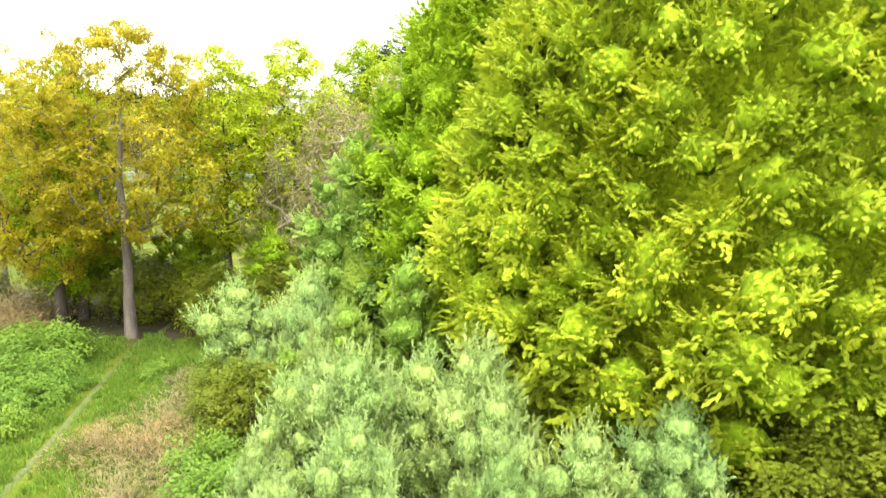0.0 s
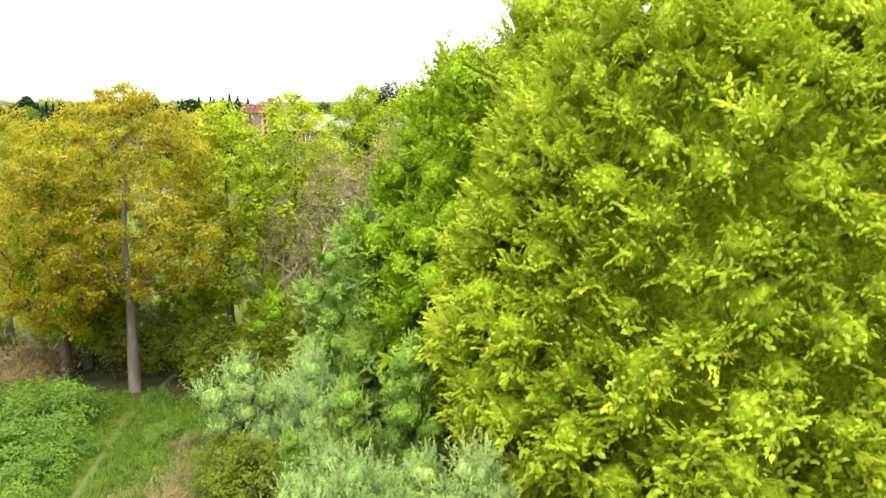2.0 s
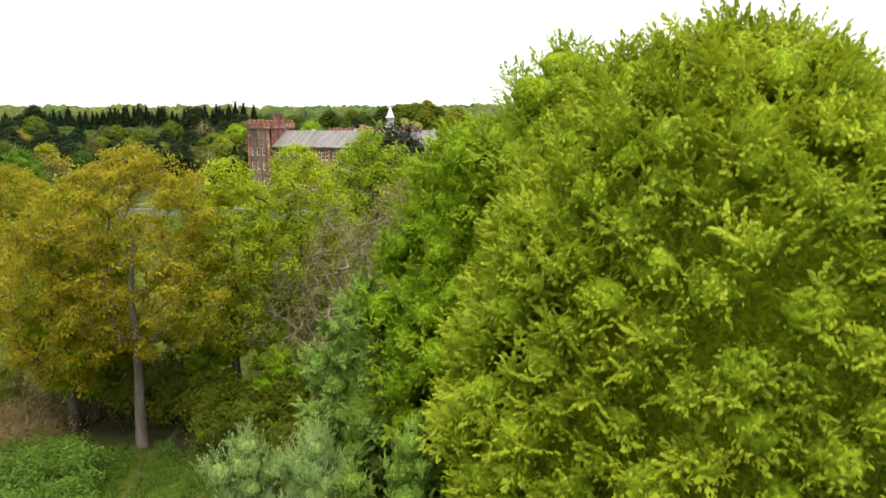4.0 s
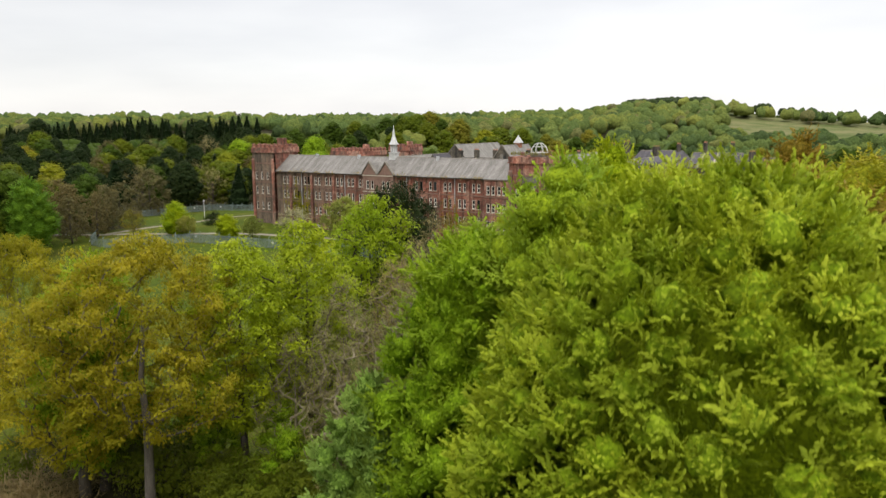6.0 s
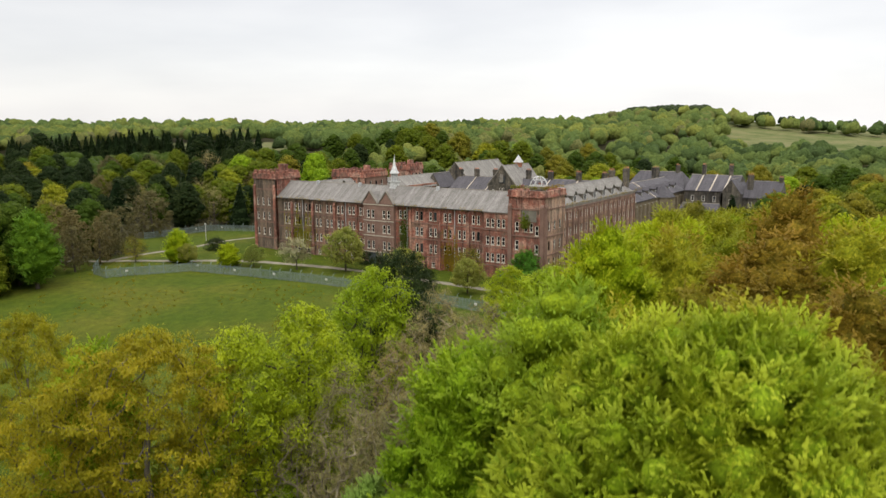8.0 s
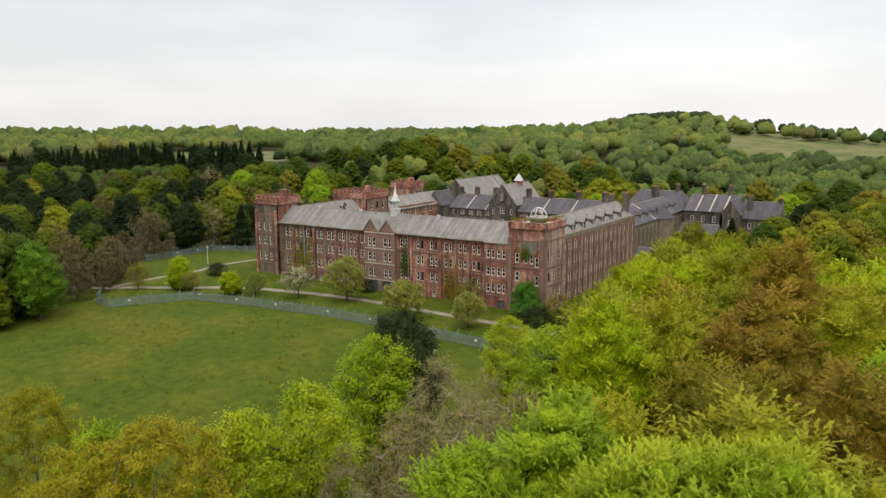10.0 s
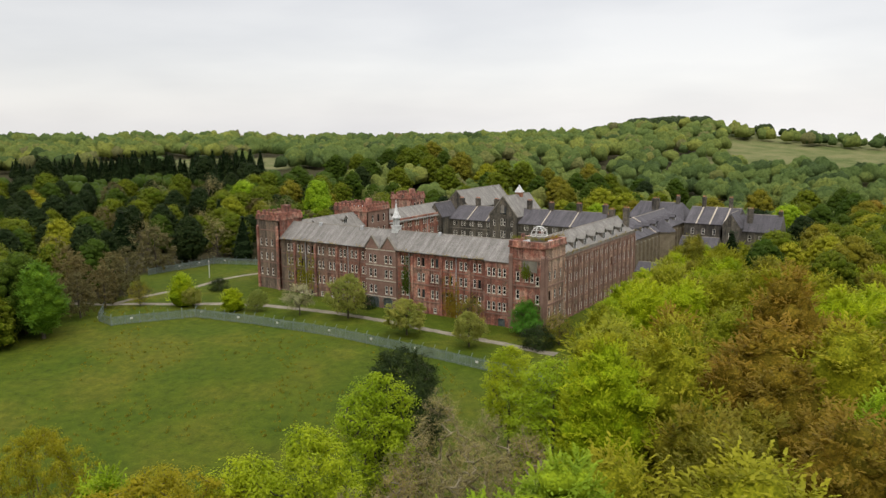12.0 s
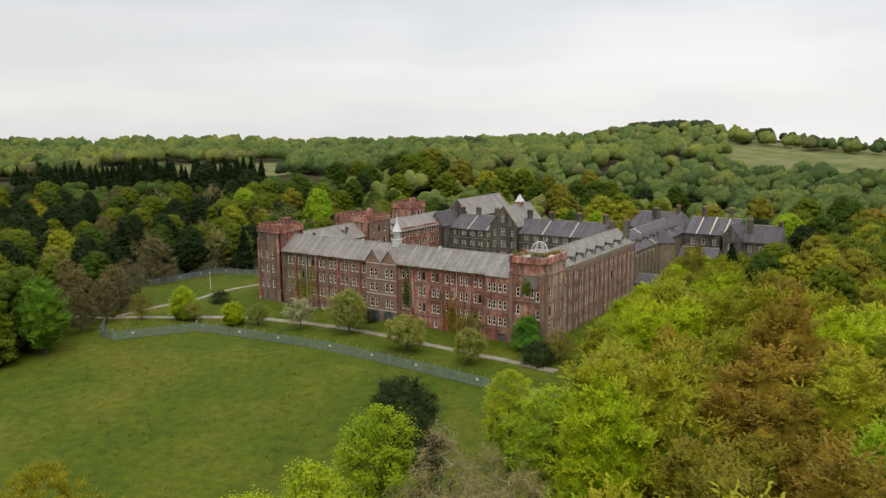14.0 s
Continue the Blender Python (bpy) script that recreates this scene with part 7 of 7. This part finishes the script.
def crown_shape(rng, cone):
    """A far crown one metre high and one wide: a lumpy leafy mass of lobes, with loose sprays over it; corners of faces."""
    if cone:
        around, up = 8, 6
        rows = [[(0.9 * (1 - k / up) ** 0.9 * rng.uniform(0.7, 1.15), k / up) for _ in range(around)] for k in range(up + 1)]
        grid = [[(r * math.cos(2 * math.pi * j / around), r * math.sin(2 * math.pi * j / around), z) for j, (r, z) in enumerate(row)] for row in rows]
    else:
        lobes = 20
        u = (np.arange(lobes) + 0.5) / lobes
        a = np.arange(lobes) * 2.39996 + rng.normal(0, 0.3, lobes)
        hz = 0.95 * u - 0.05
        hr = np.sqrt(np.clip(1 - hz ** 2, 0, 1)) * rng.uniform(0.54, 0.72, lobes)
        c = np.stack([hr * np.cos(a), hr * np.sin(a), hz * rng.uniform(0.56, 0.72, lobes)], 1)
        rho = rng.uniform(0.24, 0.38, lobes)
        around, up = 13, 7
        grid = []
        for k in range(up + 1):
            el = math.radians(-28 + 116 * k / up)
            row = []
            for j in range(around):
                az = 2 * math.pi * (j + 0.5 * (k % 2)) / around
                d = np.array([math.cos(az) * math.cos(el), math.sin(az) * math.cos(el), math.sin(el)])
                dot = c @ d
                inside = rho ** 2 - (c ** 2).sum(1) + dot ** 2
                far = np.where(inside > 0, dot + np.sqrt(np.maximum(inside, 0)), 0.5)
                p = d * float(far.max()) * rng.uniform(0.94, 1.05)
                row.append((p[0], p[1], 0.36 + 0.62 * p[2]))
            grid.append(row)
    g = np.array(grid)
    body = g.reshape(-1, 3)
    at_row = np.arange(up)[:, None] * around
    col = np.arange(around)[None, :]
    quads = np.stack([at_row + col, at_row + (col + 1) % around, at_row + around + (col + 1) % around, at_row + around + col], 2).reshape(-1, 4)
    n = 64
    at = body[quads[rng.integers(0, len(quads), n)]].mean(1)
    nrm = unit(at - np.array([0, 0, 0.3]) + 0.2 * rng.normal(size=(n, 3)))
    d = unit(np.cross(nrm, rng.normal(size=nrm.shape)))
    s = np.cross(nrm, d)
    w = rng.uniform(0.04, 0.09, (n, 1))
    at = at + nrm * 0.03
    flat = np.array([1, 1, 0.6])
    loose = np.stack([at - d * w * flat, at + s * w * 0.7 * flat, at + d * w * flat, at - s * w * 0.7 * flat], 1).reshape(-1, 3)
    return np.concatenate([body, loose]), np.concatenate([quads, len(body) + np.arange(4 * n).reshape(-1, 4)])


def far_wood(name, label, n, inside, leaf, size, box, cone=False):
    """Distant trees beyond counting, each a lobed leafy crown of its own height and turn."""
    rng = np.random.default_rng(len(name) * 7 + n)
    shapes = [crown_shape(rng, cone) for _ in range(9)]
    corners, faces, tints = [], [], []
    made = start = 0
    while made < n:
        x, y = rng.uniform(box[0], box[1]), rng.uniform(box[2], box[3])
        if not inside(x, y):
            continue
        made += 1
        h = rng.uniform(*size)
        r = h * (0.24 if cone else rng.uniform(0.40, 0.60))
        q, f = shapes[int(rng.integers(9))]
        a = rng.uniform(0, 6.28)
        ca, sa = math.cos(a) * r, math.sin(a) * r
        corners.append(np.stack([x + q[:, 0] * ca - q[:, 1] * sa, y + q[:, 0] * sa + q[:, 1] * ca, float(ground_z(x, y)) - 0.3 + q[:, 2] * h], -1))
        faces.append(f + start)
        start += len(q)
        stands = 0.5 + 0.28 * math.sin(x * 0.021 + 1.3 * math.sin(y * 0.013)) * math.sin(y * 0.017 + 2)
        tints.append(np.full(len(q), np.clip(stands + rng.normal(0, 0.24), 0, 1)))
    v = np.concatenate(corners).astype(np.float32)
    f = np.concatenate(faces).astype(np.int32)
    me = bpy.data.meshes.new(name)
    me.vertices.add(len(v))
    me.vertices.foreach_set("co", v.ravel())
    me.loops.add(4 * len(f))
    me.loops.foreach_set("vertex_index", f.ravel())
    me.polygons.add(len(f))
    me.polygons.foreach_set("loop_start", np.arange(0, 4 * len(f), 4, dtype=np.int32))
    me.polygons.foreach_set("use_smooth", np.ones(len(f), dtype=bool))
    me.materials.append(LEAF[leaf])
    me.update(calc_edges=True)
    me.attributes.new("tone", "FLOAT", "POINT").data.foreach_set("value", np.concatenate(tints).astype(np.float32))
    return tagged(new(name, me), label, "wood", kind="stuff")


def slope_wood(x, y):
    r, b = view(x, y)
    if not (285 < r < 690 and -6 < b < 72):
        return False
    if b > 40 and r < 445:
        return False
    if b < 13.5 and 520 < r < 650:
        return False
    return not (450 < r < 545 and 45 < b < 58)


far_wood("far_woodland", "distant mixed spring woodland on the hillside", 1900, slope_wood, "wood", (8.5, 13.5), (-700, 140, -60, 620))
far_wood("young_woodland", "low dark mixed woodland below the conifers", 300, lambda x, y: 335 < view(x, y)[0] < 402 and 39 < view(x, y)[1] < 74, "deep", (5.0, 7.5), (-420, 0, -60, 300))
far_wood("ridge_woodland", "distant woodland along the ridge", 330, lambda x, y: 680 < view(x, y)[0] < 800 and 13.8 < view(x, y)[1] < 72, "wood", (4.5, 11), (-800, 160, 0, 760))
far_wood("ridge_copse", "taller distant wood along the ridge", 120, lambda x, y: 690 < view(x, y)[0] < 770 and 47 < view(x, y)[1] < 72, "wood", (10.5, 15.0), (-800, 0, 0, 460))
far_wood("ridge_hedge", "low far hedges along the ridge above the field", 170, lambda x, y: 690 < view(x, y)[0] < 720 and -6 < view(x, y)[1] < 14, "wood", (1.2, 3.0), (-260, 160, 400, 760))
far_wood("hill_pines", "dark round-headed pines on the distant hilltop", 120, lambda x, y: 690 < view(x, y)[0] < 740 and (14.6 < view(x, y)[1] < 20.0), "dark", (8.5, 12.5), (-260, -60, 500, 640))
far_wood("field_pines", "dark pines beside the far field", 14, lambda x, y: 690 < view(x, y)[0] < 705 and (10.6 < view(x, y)[1] < 11.6 or 9.2 < view(x, y)[1] < 9.8), "dark", (8.0, 11.0), (-260, 0, 500, 640))


# ---------------------------------------------------------------- rough grass under the start
def tufts(name, label, n, box, leaf, blade, keep):
    rng = np.random.default_rng(n)
    x, y = rng.uniform(box[0], box[1], n), rng.uniform(box[2], box[3], n)
    ok = keep(x, y)
    x, y = x[ok], y[ok]
    idx = np.repeat(np.arange(len(x)), 7)
    px, py = x[idx] + rng.normal(0, 0.13, len(idx)), y[idx] + rng.normal(0, 0.13, len(idx))
    at = np.stack([px, py, ground_z(px, py) + blade * 0.38], 1)
    nrm = unit(rng.normal(size=(len(idx), 3)) * np.array([1, 1, 0.35]))
    ob = new(name, leaf_mesh(name, at, nrm, blade, blade * 0.2, LEAF[leaf], rng, np.array([0, 0, 1.0]) + 0 * at, 0.5))
    tagged(ob, label, "grass", kind="stuff")


tufts("rough_grass", "long green grass beside the trodden path", 9000, (16, 44, -124, -99), "nettle", 0.34,
      lambda x, y: (np.abs((y + 116.9) - (x - 32.8) * -1.08) > 0.5) & (np.hypot((x - 30) / 14, (y + 111.5) / 12.5) < 0.9 + 0.1 * np.sin(x * 1.7) * np.sin(y * 1.3)))
tufts("meadow_tufts", "coarse tufts of grass across the meadow", 2400, (-95, 20, -100, -26), "olive", 0.42, lambda x, y: np.sin(x * 0.13) * np.sin(y * 0.17 + 1) + 0.6 * np.sin(x * 0.41 + y * 0.3) > 0.1)
